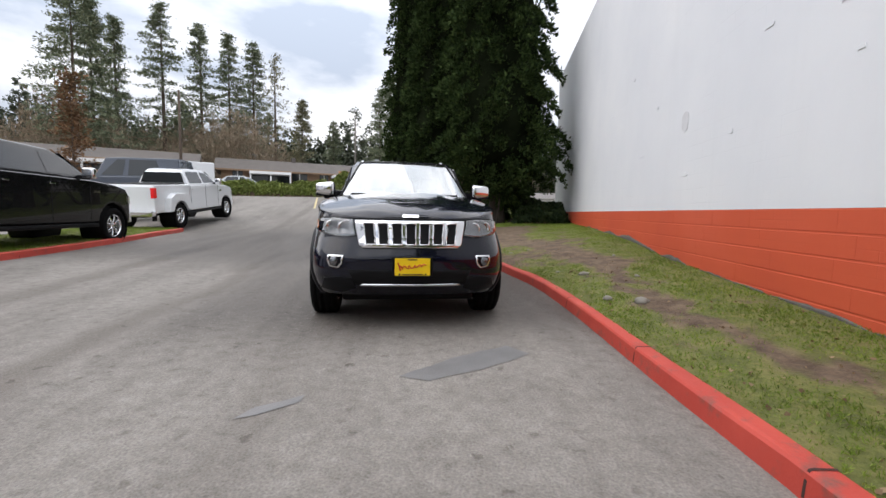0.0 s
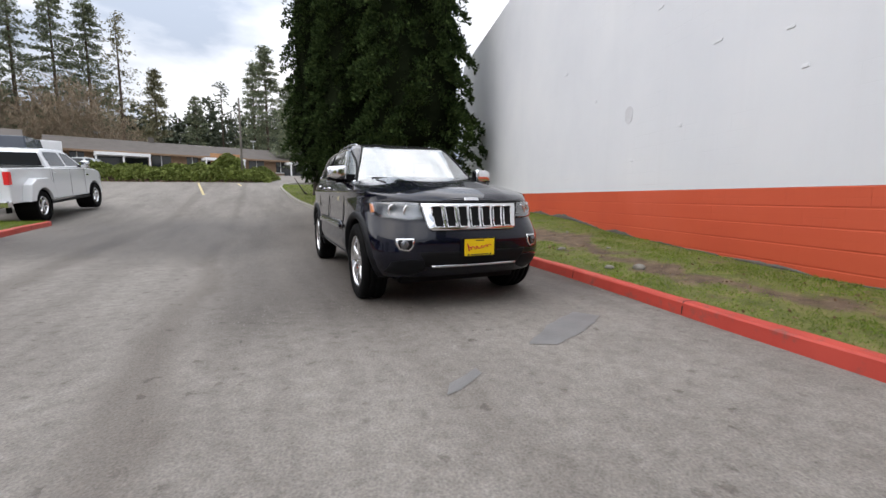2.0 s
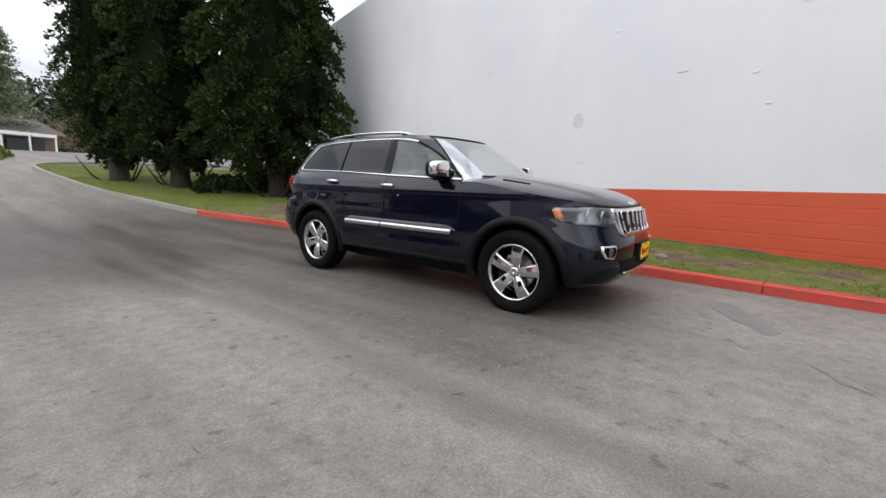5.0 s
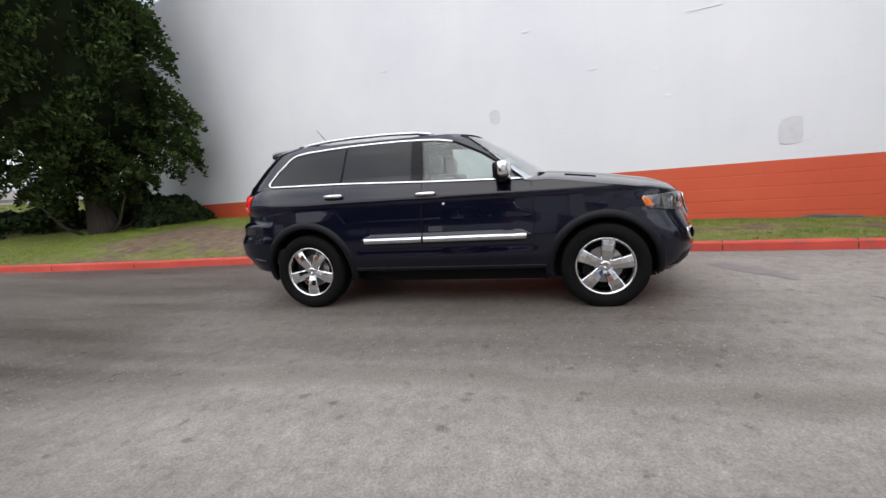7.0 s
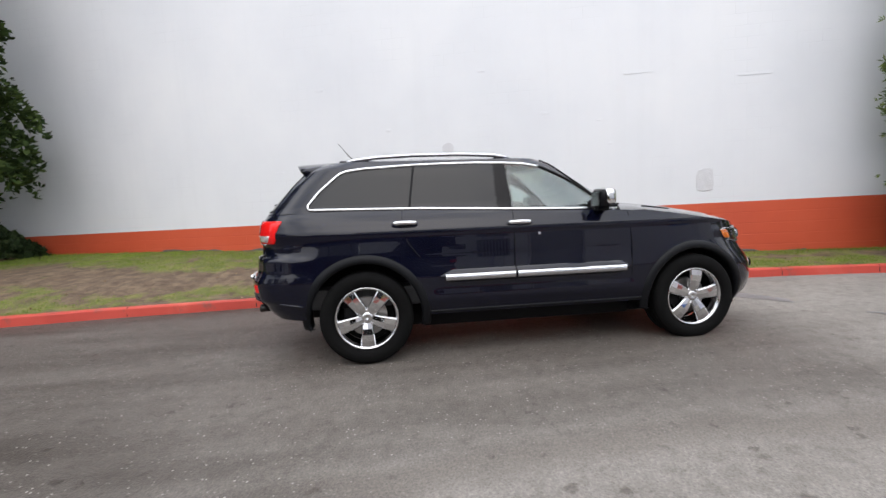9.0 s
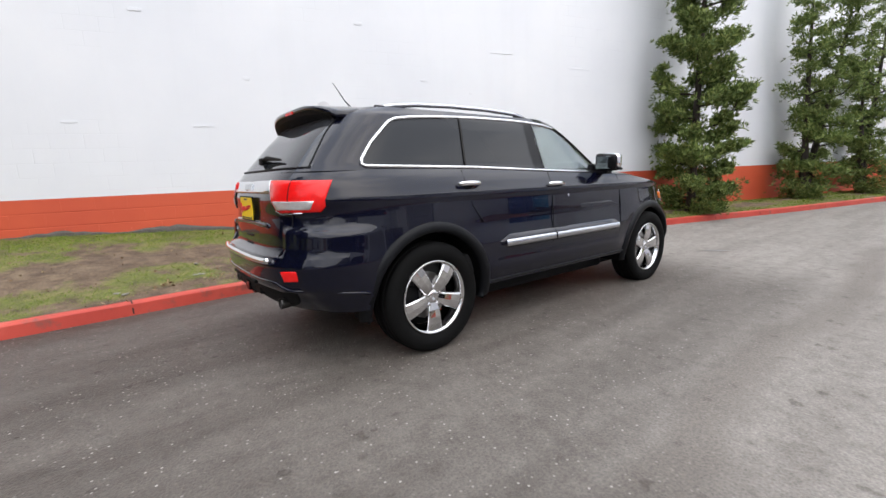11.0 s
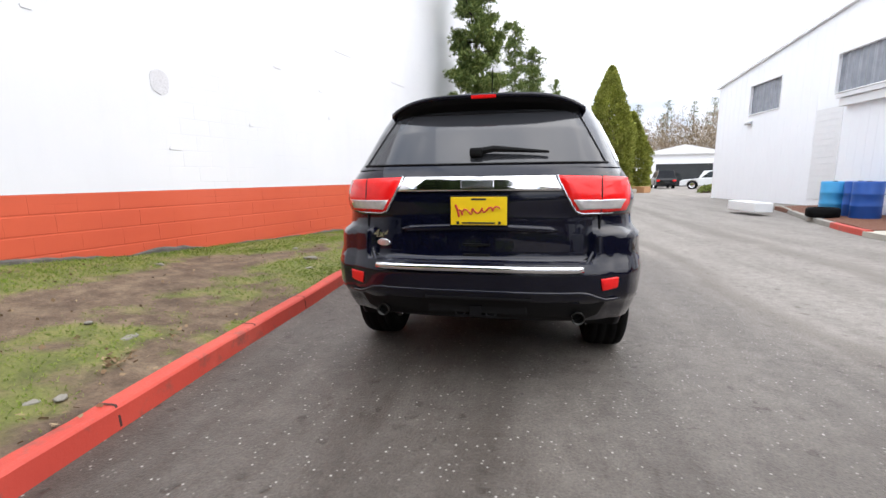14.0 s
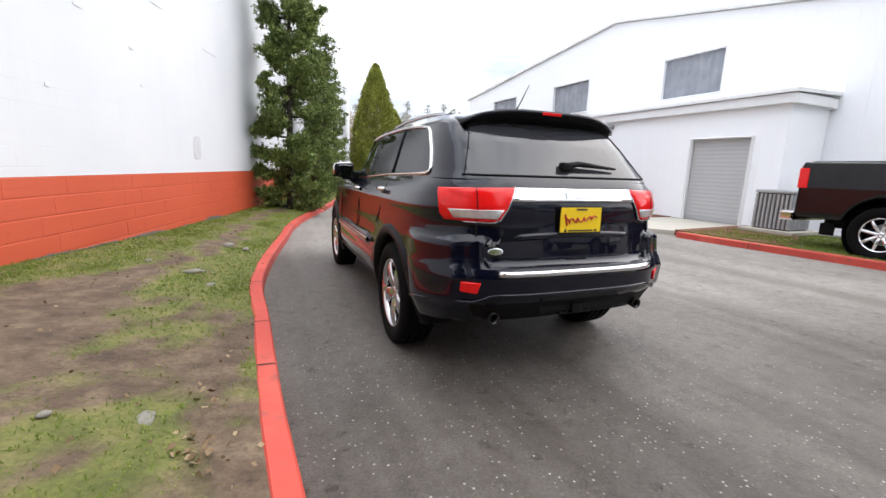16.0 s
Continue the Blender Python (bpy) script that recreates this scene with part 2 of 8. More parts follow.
def soil_material():
    """Thin lawn soil: moss, worn mud and dead thatch."""
    m, n, l, p = material("mossy_lawn_soil")
    pos = n.new("ShaderNodeNewGeometry").outputs["Position"]
    big = noise_node(n, l, pos, 0.75, 6.0, 0.62)
    mid = noise_node(n, l, pos, 5.0, 6.0, 0.65)
    fine = noise_node(n, l, pos, 45.0, 6.0, 0.7)
    g = ramp_node(n, l, mid.outputs["Fac"], [(0.3, (0.075, 0.085, 0.018)), (0.5, (0.125, 0.135, 0.030)), (0.7, (0.20, 0.175, 0.06))])
    s = ramp_node(n, l, mid.outputs["Fac"], [(0.3, (0.055, 0.034, 0.021)), (0.52, (0.125, 0.085, 0.053)), (0.7, (0.20, 0.145, 0.092))])
    at = n.new("ShaderNodeAttribute")
    at.attribute_name = "turf"
    ad = n.new("ShaderNodeMath")
    ad.operation = "ADD"
    l.new(at.outputs["Fac"], ad.inputs[0])
    l.new(big.outputs["Fac"], ad.inputs[1])
    f = ramp_node(n, l, ad.outputs["Value"], [(0.70, (0.0, 0.0, 0.0)), (1.0, (1.0, 1.0, 1.0))])
    c = mix_node(n, l, f.outputs["Color"], s.outputs["Color"], g.outputs["Color"])
    gr = ramp_node(n, l, fine.outputs["Fac"], [(0.3, (0.6, 0.6, 0.6)), (0.7, (1.35, 1.35, 1.35))])
    c2 = mix_node(n, l, 0.8, c.outputs["Result"], gr.outputs["Color"], "MULTIPLY")
    l.new(c2.outputs["Result"], p.inputs["Base Color"])
    p.inputs["Roughness"].default_value = 0.9
    b1 = bump_node(n, l, p, mid.outputs["Fac"], 0.6, 0.03)
    bump_node(n, l, p, fine.outputs["Fac"], 0.8, 0.015, b1)
    return m


def kerb_material():
    m, n, l, p = material("worn_red_kerb_paint")
    pos = n.new("ShaderNodeNewGeometry").outputs["Position"]
    mid = noise_node(n, l, pos, 5.5, 7.0, 0.7)
    fine = noise_node(n, l, pos, 50.0, 5.0, 0.7)
    big = noise_node(n, l, pos, 1.3, 4.0)
    c = ramp_node(n, l, big.outputs["Fac"], [(0.3, (0.40, 0.040, 0.026)), (0.6, (0.50, 0.060, 0.038)), (0.75, (0.56, 0.10, 0.07))])
    wear = ramp_node(n, l, mid.outputs["Fac"], [(0.56, (0.0, 0.0, 0.0)), (0.70, (0.85, 0.85, 0.85))])
    c2 = mix_node(n, l, wear.outputs["Color"], c.outputs["Color"], (0.16, 0.07, 0.055))
    l.new(c2.outputs["Result"], p.inputs["Base Color"])
    p.inputs["Roughness"].default_value = 0.6
    b1 = bump_node(n, l, p, mid.outputs["Fac"], 0.4, 0.012)
    bump_node(n, l, p, fine.outputs["Fac"], 0.4, 0.004, b1)
    return m


ASPHALT = asphalt_material()
WALL_WHITE = painted_wall_material("white_painted_block", (0.70, 0.71, 0.735), (0.655, 0.668, 0.70), (0.735, 0.74, 0.755), 0.55)
WALL_RED = painted_wall_material("red_painted_block", (0.56, 0.085, 0.032), (0.50, 0.07, 0.03), (0.60, 0.10, 0.045), 0.75)
SOIL = soil_material()
KERB_RED = kerb_material()
KERB_GREY = plain("bare_kerb_concrete", (0.27, 0.255, 0.225), 0.85, vary=0.25, scale=8, bump=0.5)
CONCRETE = plain("pale_concrete", (0.44, 0.41, 0.35), 0.85, vary=0.12, scale=3, bump=0.3)
SIDING = plain("white_siding_paint", (0.91, 0.92, 0.94), 0.55, vary=0.03, scale=0.8)
TRIM_WHITE = plain("white_trim_paint", (0.80, 0.80, 0.80), 0.5, vary=0.04)
BLACK_PLASTIC = plain("black_textured_plastic", (0.006, 0.006, 0.0065), 0.6, spec=0.14, vary=0.2, scale=40, bump=0.15, bscale=300)
RUBBER = plain("tyre_rubber", (0.005, 0.005, 0.005), 0.8, spec=0.1, vary=0.3, scale=12, bump=0.2, bscale=150)

# ==== ground ====


def smooth(a, b, v):
    t = min(1.0, max(0.0, (v - a) / (b - a)))
    return t * t * (3 - 2 * t)


def curve_at(stops, v):
    """Height or place between stops, with rounded joins."""
    if v <= stops[0][0]:
        return stops[0][1]
    for (a, p), (b, q) in zip(stops, stops[1:]):
        if v <= b:
            return p + (q - p) * (v - a) / (b - a)
    return stops[-1][1]


PROFILE = [(-80, -0.3), (-30, -0.05), (-8, -0.03), (-3, -0.01), (1.2, 0.015), (5, 0.07), (9, 0.22), (12, 0.52), (15, 0.9), (20, 1.5), (24, 2.0), (30, 2.5), (45, 3.4), (60, 4.1), (90, 4.8), (160, 6.0)]


def road_z(x, y):
    z = sum(curve_at(PROFILE, y + d) for d in (-1.2, -0.6, 0, 0.6, 1.2)) / 5
    z += 0.10 * smooth(-3.2, -7.5, x) * smooth(9, 5, y)
    return z


def mesh_object(name, verts, faces, mat, parent=None, label="", shade=False):
    me = bpy.data.meshes.new(name)
    me.from_pydata([tuple(v) for v in verts], [], faces)
    for m in mat if isinstance(mat, (list, tuple)) else (mat,):
        me.materials.append(m)
    if shade:
        me.polygons.foreach_set("use_smooth", [True] * len(me.polygons))
    me.update()
    ob = new(name, me)
    if parent:
        ob.parent = parent
    if label:
        ob["label"] = label
    return ob


def sheet(name, xs, ys, height, mat):
    verts = [(x, y, height(x, y)) for y in ys for x in xs]
    w = len(xs)
    faces = [(j * w + i, j * w + i + 1, (j + 1) * w + i + 1, (j + 1) * w + i) for j in range(len(ys) - 1) for i in range(w - 1)]
    return mesh_object(name, verts, faces, mat, shade=True)


def spread(stops, step):
    vals = []
    for a, b in zip(stops, stops[1:]):
        k = max(1, round((b - a) / step))
        vals += [a + (b - a) * i / k for i in range(k)]
    return vals + [stops[-1]]


gx = [-900, -400, -200, -120, -80] + spread([-60, 30], 0.75) + [45, 80, 120, 200, 400, 900]
gy = [-900, -400, -200, -120, -80] + spread([-60, 50], 0.75) + [60, 75, 100, 160, 300, 900]
ground = tagged(sheet("ground", gx, gy, road_z, ASPHALT), "worn grey asphalt lot with damp streaks", "ground", kind="structure")


def spline(points, step=0.12):
    """Catmull-Rom through points of the plan, at even steps."""
    pts = [Vector(p) for p in points]
    pts = [pts[0] * 2 - pts[1]] + pts + [pts[-1] * 2 - pts[-2]]
    res = []
    for a, b, c, d in zip(pts, pts[1:], pts[2:], pts[3:]):
        k = max(2, int((c - b).length / step))
        for i in range(k):
            t = i / k
            res.append(0.5 * ((2 * b) + (c - a) * t + (2 * a - 5 * b + 4 * c - d) * t * t + (3 * b - a - 3 * c + d) * t ** 3))
    return res + [pts[-2]]


# road-side foot of the kerb along the white wall, from the far end back to the island tip
KERB_R = [(2.17, -30), (2.27, -22), (2.35, -14.5), (2.39, -9.8), (2.52, -6.2), (2.47, -4.4), (2.30, -3), (2.10, -1.3), (1.84, 0.2), (1.46, 1.4), (1.09, 2.6), (0.68, 3.8), (0.26, 5.0), (-0.25, 6.1), (-0.9, 7.6), (-1.56, 9.0)]
KERB_R2 = [(-1.56, 9.0), (-2.6, 11.4), (-3.85, 14.0), (-4.9, 17.0), (-5.6, 19.3), (-5.9, 21.0), (-5.3, 22.2), (-3.6, 22.9), (0, 23.2), (5, 23.4)]
# left-hand kerb, nearest the white building
KERB_L = [(-5.65, -3.7), (-5.95, -2.6), (-6.4, -1.2), (-6.85, 0.4), (-7.5, 2.6), (-8.3, 4.9), (-9.1, 7.0), (-9.45, 7.75)]


def kerb(name, pts, mat, label, side=1, width=0.15, high=0.125, step=0.25):
    """A kerb of cast lengths: rounded top edge, battered face; side: +1 the lawn lies to the right of the way."""
    line = spline([(x, y, 0) for x, y in pts], step)
    prof = [(0.012, -0.06), (0.02, high * 0.55), (0.022, high * 0.86), (0.034, high * 0.97), (0.055, high), (width - 0.02, high), (width, high - 0.015), (width, -0.06)]
    verts, faces = [], []
    for i, c in enumerate(line):
        a, b = line[max(0, i - 1)], line[min(len(line) - 1, i + 1)]
        t = (b - a).normalized()
        nrm = Vector((t.y, -t.x, 0)) * side
        z = road_z(c.x, c.y)
        for u, h in prof:
            q = c + nrm * u
            wob = 0.006 * noise.noise(Vector((c.x * 2, c.y * 2, u * 9)))
            verts.append((q.x + wob, q.y, z + h + wob))
    w = len(prof)
    for i in range(len(line) - 1):
        for j in range(w - 1):
            faces.append((i * w + j, i * w + j + 1, (i + 1) * w + j + 1, (i + 1) * w + j))
    faces += [tuple(range(w)), tuple(range((len(line) - 1) * w, len(line) * w))[::-1]]
    return tagged(mesh_object(name, verts, faces, mat, shade=False), label, "kerb", kind="structure")


JOINT = plain("dark_open_joint", (0.05, 0.02, 0.016), 0.9)


def kerb_joints(owner, pts, side, places):
    """Open joints between the cast lengths, as dark grooves across the kerb at the given y."""
    line = spline([(x, y, 0) for x, y in pts], 0.05)
    for a, b in zip(line, line[1:]):
        if not any(min(a.y, b.y) <= q < max(a.y, b.y) for q in places):
            continue
        t = (b - a).normalized()
        nrm = Vector((t.y, -t.x, 0)) * side
        z = road_z(a.x, a.y)
        rows = [[(a + nrm * (u - 0.003 * (u < 0.05)) + t * d + Vector((0, 0, z + h + 0.003))) for u, h in ((0.018, 0.01), (0.022, 0.07), (0.028, 0.108), (0.036, 0.121), (0.055, 0.125), (0.135, 0.125))] for d in (-0.007, 0.007)]
        faces = [(i, i + 1, i + 7, i + 6) for i in range(5)]
        mesh_object("kerb_joint", [tuple(p) for p in rows[0] + rows[1]], faces, JOINT, owner)


red_kerb = kerb("kerb_red", KERB_R[::-1], KERB_RED, "red painted concrete kerb beside the lawn", side=-1)
kerb("kerb_island", KERB_R2, KERB_GREY, "unpainted concrete kerb round the tree island", side=1)
left_kerb = kerb("kerb_left", KERB_L, KERB_RED, "red painted concrete kerb below the parked truck", side=-1)

kerb_joints(red_kerb, KERB_R[::-1], -1, (-14.2, -11.3, -8.7, -7.2, -5.6, -4.2, -2.8, -1.1, 0.3, 1.47, 2.22, 3.39, 4.9, 6.44, 7.92))
kerb_joints(left_kerb, KERB_L, -1, (-2.2, 0.6, 3.3, 5.9))

# ==== lawn between kerb and wall ====
WALL_X, WALL_END, WALL_FAR = 4.03, 15.3, -36.0
WALL_FOOT = [(-40, -0.05), (-28, 0.05), (-12, 0.14), (-5, 0.19), (-2.5, 0.22), (0, 0.31), (1.5, 0.37), (3, 0.5), (5, 0.58), (7, 0.64), (12, 0.7), (14, 0.85), (22, 1.75)]


def lawn_strip(name, inner, outer, cols=14):
    """A lawn between two lines of the plan given as (x, y, z) rows of equal count, slightly mounded."""
    verts, faces = [], []
    for a, b in zip(inner, outer):
        for k in range(cols + 1):
            t = k / cols
            p = a.lerp(b, t)
            h = 0.03 * math.sin(math.pi * t) + 0.035 * noise.noise(Vector((p.x * 0.8, p.y * 0.8, 3))) * min(1, 6 * t * (1 - t)) + 0.012 * noise.noise(Vector((p.x * 4, p.y * 4, 5)))
            verts.append((p.x, p.y, p.z + h))
    w = cols + 1
    for i in range(len(inner) - 1):
        for k in range(cols):
            faces.append((i * w + k, i * w + k + 1, (i + 1) * w + k + 1, (i + 1) * w + k))
    return mesh_object(name, verts, faces, SOIL, shade=True)


def back_of(pts, side, off=0.128, step=0.25):
    line = spline([(x, y, 0) for x, y in pts], step)
    res = []
    for i, c in enumerate(line):
        a, b = line[max(0, i - 1)], line[min(len(line) - 1, i + 1)]
        t = (b - a).normalized()
        q = c + Vector((t.y, -t.x, 0)) * side * off
        res.append(Vector((q.x, q.y, road_z(c.x, c.y) + 0.115)))
    return res


edge = back_of(KERB_R, 1, step=0.14)
foot = [Vector((WALL_X + 0.02, p.y, curve_at(WALL_FOOT, p.y))) for p in edge]
lawn = tagged(lawn_strip("lawn", edge, foot, 26), "patchy mossy lawn with bare mud beside the wall", "lawn", kind="structure")
edge2 = back_of(KERB_R2[:6], 1)
foot2 = [Vector((7.5 if p.y > WALL_END else WALL_X + 0.02, p.y, max(curve_at(WALL_FOOT, p.y), road_z(p.x, p.y) + 0.1))) for p in edge2]
foot2 = [Vector((WALL_X + 0.02 if p.y < WALL_END + 0.2 else 6.0, p.y + 0.0, q.z)) for p, q in zip(edge2, foot2)]
lawn2 = tagged(lawn_strip("tree_island", edge2, foot2, 20), "bright lawn under the tall dark trees", "lawn", kind="structure")
ledge = back_of(KERB_L, -1)
lfoot = [Vector((p.x - 2.9, p.y - 0.8, p.z - 0.02)) for p in ledge]
lawn3 = tagged(lawn_strip("lawn_left", ledge, lfoot), "grass verge under the parked black truck", "lawn", kind="structure")

# ==== white and red block wall ====


def box(bm, x0, x1, y0, y1, z0, z1, bevel=0.0):
    r = bmesh.ops.create_cube(bm, size=1.0)
    for v in r["verts"]:
        v.co = Vector((x0 + (v.co.x + 0.5) * (x1 - x0), y0 + (v.co.y + 0.5) * (y1 - y0), z0 + (v.co.z + 0.5) * (z1 - z0)))
    if bevel:
        es = list({e for v in r["verts"] for e in v.link_edges})
        bmesh.ops.bevel(bm, geom=es, offset=bevel, segments=2, affect="EDGES", profile=0.6)
    return r["verts"]


def part(name, bm, mat, parent=None, label="", shade=False):
    me = bpy.data.meshes.new(name)
    bm.normal_update()
    bm.to_mesh(me)
    bm.free()
    for m in mat if isinstance(mat, (list, tuple)) else (mat,):
        me.materials.append(m)
    if shade:
        me.polygons.foreach_set("use_smooth", [True] * len(me.polygons))
    ob = new(name, me)
    if parent:
        ob.parent = parent
    if label:
        ob["label"] = label
    return ob


def box_part(name, dims, mat, parent=None, label="", bevel=0.0):
    bm = bmesh.new()
    box(bm, *dims, bevel)
    return part(name, bm, mat, parent, label)


RED_TOP, WALL_TOP = 1.125, 7.3
wall = tagged(box_part("wall_east", (WALL_X, WALL_X + 0.3, WALL_FAR, WALL_END, RED_TOP, WALL_TOP), WALL_WHITE), "tall white painted concrete block wall", "wall", kind="structure")
wall_red = tagged(box_part("wall_east_base", (WALL_X + 0.002, WALL_X + 0.3, -27.6, WALL_END + 0.004, -0.5, RED_TOP), WALL_RED), "red painted base of the block wall", "wall", kind="structure")
box_part("wall_east_low_end", (WALL_X, WALL_X + 0.3, WALL_FAR, -27.6, -0.8, RED_TOP), WALL_WHITE, wall)
tagged(box_part("wall_north", (WALL_X + 0.3, 40, WALL_END - 0.3, WALL_END, -0.5, WALL_TOP), WALL_WHITE), "white painted end wall of the block building", "wall", kind="structure")
tagged(box_part("wall_south", (WALL_X + 0.3, 40, WALL_FAR, WALL_FAR + 0.3, -0.8, WALL_TOP), WALL_WHITE), "white painted end wall of the block building", "wall", kind="structure")
tagged(box_part("roof_east", (WALL_X + 0.31, 40, WALL_FAR + 0.31, WALL_END - 0.31, WALL_TOP - 0.5, WALL_TOP - 0.3), KERB_GREY), "flat roof behind the parapet", "roof", kind="structure")

# ==== the dark sport utility vehicle ====


def car_paint(name, color, flake=0.03):
    m, n, l, p = material(name)
    p.inputs["Base Color"].default_value = (*color, 1)
    p.inputs["Roughness"].default_value = 0.22
    p.inputs["Metallic"].default_value = 0.0
    p.inputs["Specular IOR Level"].default_value = 0.1
    p.inputs["Coat Weight"].default_value = 1.0
    p.inputs["Coat Roughness"].default_value = 0.02
    p.inputs["Coat IOR"].default_value = 1.39
    pos = n.new("ShaderNodeTexCoord").outputs["Object"]
    f = noise_node(n, l, pos, 900.0, 2.0)
    d = noise_node(n, l, pos, 3.0, 5.0)
    r = ramp_node(n, l, f.outputs["Fac"], [(0.45, color), (0.72, tuple(v + flake for v in color))])
    l.new(r.outputs["Color"], p.inputs["Base Color"])
    rr = ramp_node(n, l, d.outputs["Fac"], [(0.35, (0.0, 0.0, 0.0)), (0.7, (0.018, 0.018, 0.018))])
    l.new(rr.outputs["Color"], p.inputs["Coat Roughness"])
    return m


def glass_material(name, tint, rough=0.0):
    m, n, l, p = material(name)
    p.inputs["Base Color"].default_value = (*tint, 1)
    p.inputs["Transmission Weight"].default_value = 1.0
    p.inputs["Roughness"].default_value = rough
    p.inputs["IOR"].default_value = 1.52
    p.inputs["Coat Weight"].default_value = 1.0
    p.inputs["Coat Roughness"].default_value = 0.01
    p.inputs["Coat IOR"].default_value = 1.6
    return m


PAINT = car_paint("dark_navy_metallic_paint", (0.0012, 0.0017, 0.0085), 0.004)
CHROME = plain("bright_chrome", (0.82, 0.82, 0.83), 0.06, 1.0, vary=0.03, scale=20)
ALLOY = plain("polished_alloy", (0.66, 0.66, 0.67), 0.07, 1.0, vary=0.06, scale=25)
SATIN = plain("satin_silver_trim", (0.58, 0.59, 0.61), 0.16, 1.0, vary=0.05)
REAR_GLASS = plain("tinted_rear_glass", (0.030, 0.031, 0.035), 0.03, 0.0, coat=0.0, spec=0.5, vary=0.1, scale=2)
PRIVACY = plain("privacy_glass", (0.012, 0.013, 0.015), 0.03, 0.0, coat=0.0, spec=0.32, vary=0.1, scale=2)
CLEAR = glass_material("clear_green_glass", (0.62, 0.70, 0.68))
CLEAR.node_tree.nodes["Principled BSDF"].inputs["Coat Weight"].default_value = 0.0
SCREEN = glass_material("coated_screen_glass", (0.72, 0.78, 0.77))
SCREEN.node_tree.nodes["Principled BSDF"].inputs["Coat IOR"].default_value = 2.8
LENS = glass_material("clear_lamp_lens", (0.95, 0.96, 0.97))
GLOSS_BLACK = plain("gloss_black_trim", (0.006, 0.006, 0.007), 0.12, coat=0.0, spec=0.15, vary=0.1)
LAMP_RED = plain("red_lamp_lens", (0.80, 0.012, 0.012), 0.12, coat=0.25, spec=0.3, vary=0.15, scale=30)
LAMP_WHITE = plain("ribbed_clear_lamp", (0.62, 0.60, 0.60), 0.12, 0.35, coat=1.0, vary=0.25, scale=45)
AMBER = plain("amber_lamp_lens", (0.85, 0.22, 0.02), 0.1, coat=1.0, vary=0.12, scale=40)
PLATE_YELLOW = plain("yellow_plate", (0.87, 0.60, 0.006), 0.4, vary=0.05)
PLATE_RED = plain("red_script", (0.50, 0.02, 0.02), 0.45)
BLACK_PRINT = plain("black_print", (0.02, 0.02, 0.02), 0.5)
FLARE_GREY = plain("dark_flare_plastic", (0.006, 0.0065, 0.008), 0.45, coat=0.0, spec=0.16, vary=0.15, scale=20)
LAMP_CHROME = plain("silvered_lamp_bowl", (0.16, 0.165, 0.175), 0.22, 0.8, coat=0.3, vary=0.4, scale=28)
INTERIOR = plain("dark_grey_upholstery", (0.05, 0.05, 0.052), 0.7, vary=0.2, scale=15)
SEAT_TAN = plain("grey_leather", (0.12, 0.115, 0.11), 0.5, vary=0.12, scale=12)
EXHAUST = plain("sooty_steel", (0.05, 0.049, 0.047), 0.4, 0.9, vary=0.3, scale=30)
MIRROR_GLASS = plain("dim_mirror_glass", (0.30, 0.33, 0.34), 0.02, 1.0, vary=0.03)
DISC = plain("brake_steel", (0.35, 0.34, 0.33), 0.35, 0.9, vary=0.2, scale=20)


def interp(stops, v):
    return float(np.interp(v, [s[0] for s in stops], [s[1] for s in stops]))


W_Z = [(0.25, 0.875), (0.36, 0.905), (0.5, 0.935), (0.7, 0.948), (0.9, 0.938), (1.1, 0.915), (1.16, 0.895), (1.22, 0.862), (1.3, 0.80)]
F_Z = [(0.25, -2.10), (0.32, -2.18), (0.40, -2.26), (0.5, -2.30), (0.66, -2.305), (0.75, -2.265), (0.82, -2.235), (0.97, -2.205), (1.05, -2.165)]
R_Z = [(0.33, 2.26), (0.42, 2.345), (0.48, 2.395), (0.56, 2.43), (0.70, 2.445), (0.75, 2.42), (0.78, 2.395), (0.9, 2.385), (1.0, 2.375), (1.1, 2.375), (1.20, 2.345), (1.24, 2.318), (1.272, 2.292), (1.3, 2.26)]
BELT = [(-1.05, 1.175), (-0.75, 1.193), (0.18, 1.222), (1.0, 1.256), (1.83, 1.272), (2.4, 1.272)]
YC = 0.2


def nose_power(z):
    """Exponents of the nose's plan curve: squarer in the bumper than at the bonnet."""
    return interp([(0.55, 3.1), (0.9, 2.6)], z), interp([(0.55, 12.0), (0.9, 8.0)], z)


def tail_power(z):
    return interp([(1.0, 3.5), (1.25, 4.6)], z), interp([(1.0, 9.0), (1.25, 12.0)], z)


def body_half(y, z):
    """Half width of the lower body at a place along it and a height."""
    if y < YC:
        q, (nn, mm) = (y - YC) / (interp(F_Z, z) - YC), nose_power(z)
    else:
        q, (nn, mm) = (y - YC) / (interp(R_Z, z) - YC), tail_power(z)
    return interp(W_Z, z) * max(0.0, 1 - min(1.0, abs(q)) ** mm) ** (1 / nn)


def front_y(x, z):
    nn, mm = nose_power(z)
    return YC + (interp(F_Z, z) - YC) * max(0.0, 1 - min(1.0, abs(x) / interp(W_Z, z)) ** nn) ** (1 / mm)


def rear_y(x, z):
    nn, mm = tail_power(z)
    return YC + (interp(R_Z, z) - YC) * max(0.0, 1 - min(1.0, abs(x) / interp(W_Z, z)) ** nn) ** (1 / mm)


HOOD_EDGE = [(-2.2, 1.0), (-2.1, 1.018), (-2.0, 1.034), (-1.8, 1.060), (-1.5, 1.105), (-1.2, 1.15), (-1.0, 1.175)]
HOOD_CROWN = [(-2.2, 0.025), (-2.1, 0.045), (-1.9, 0.07), (-1.5, 0.082), (-1.0, 0.07)]


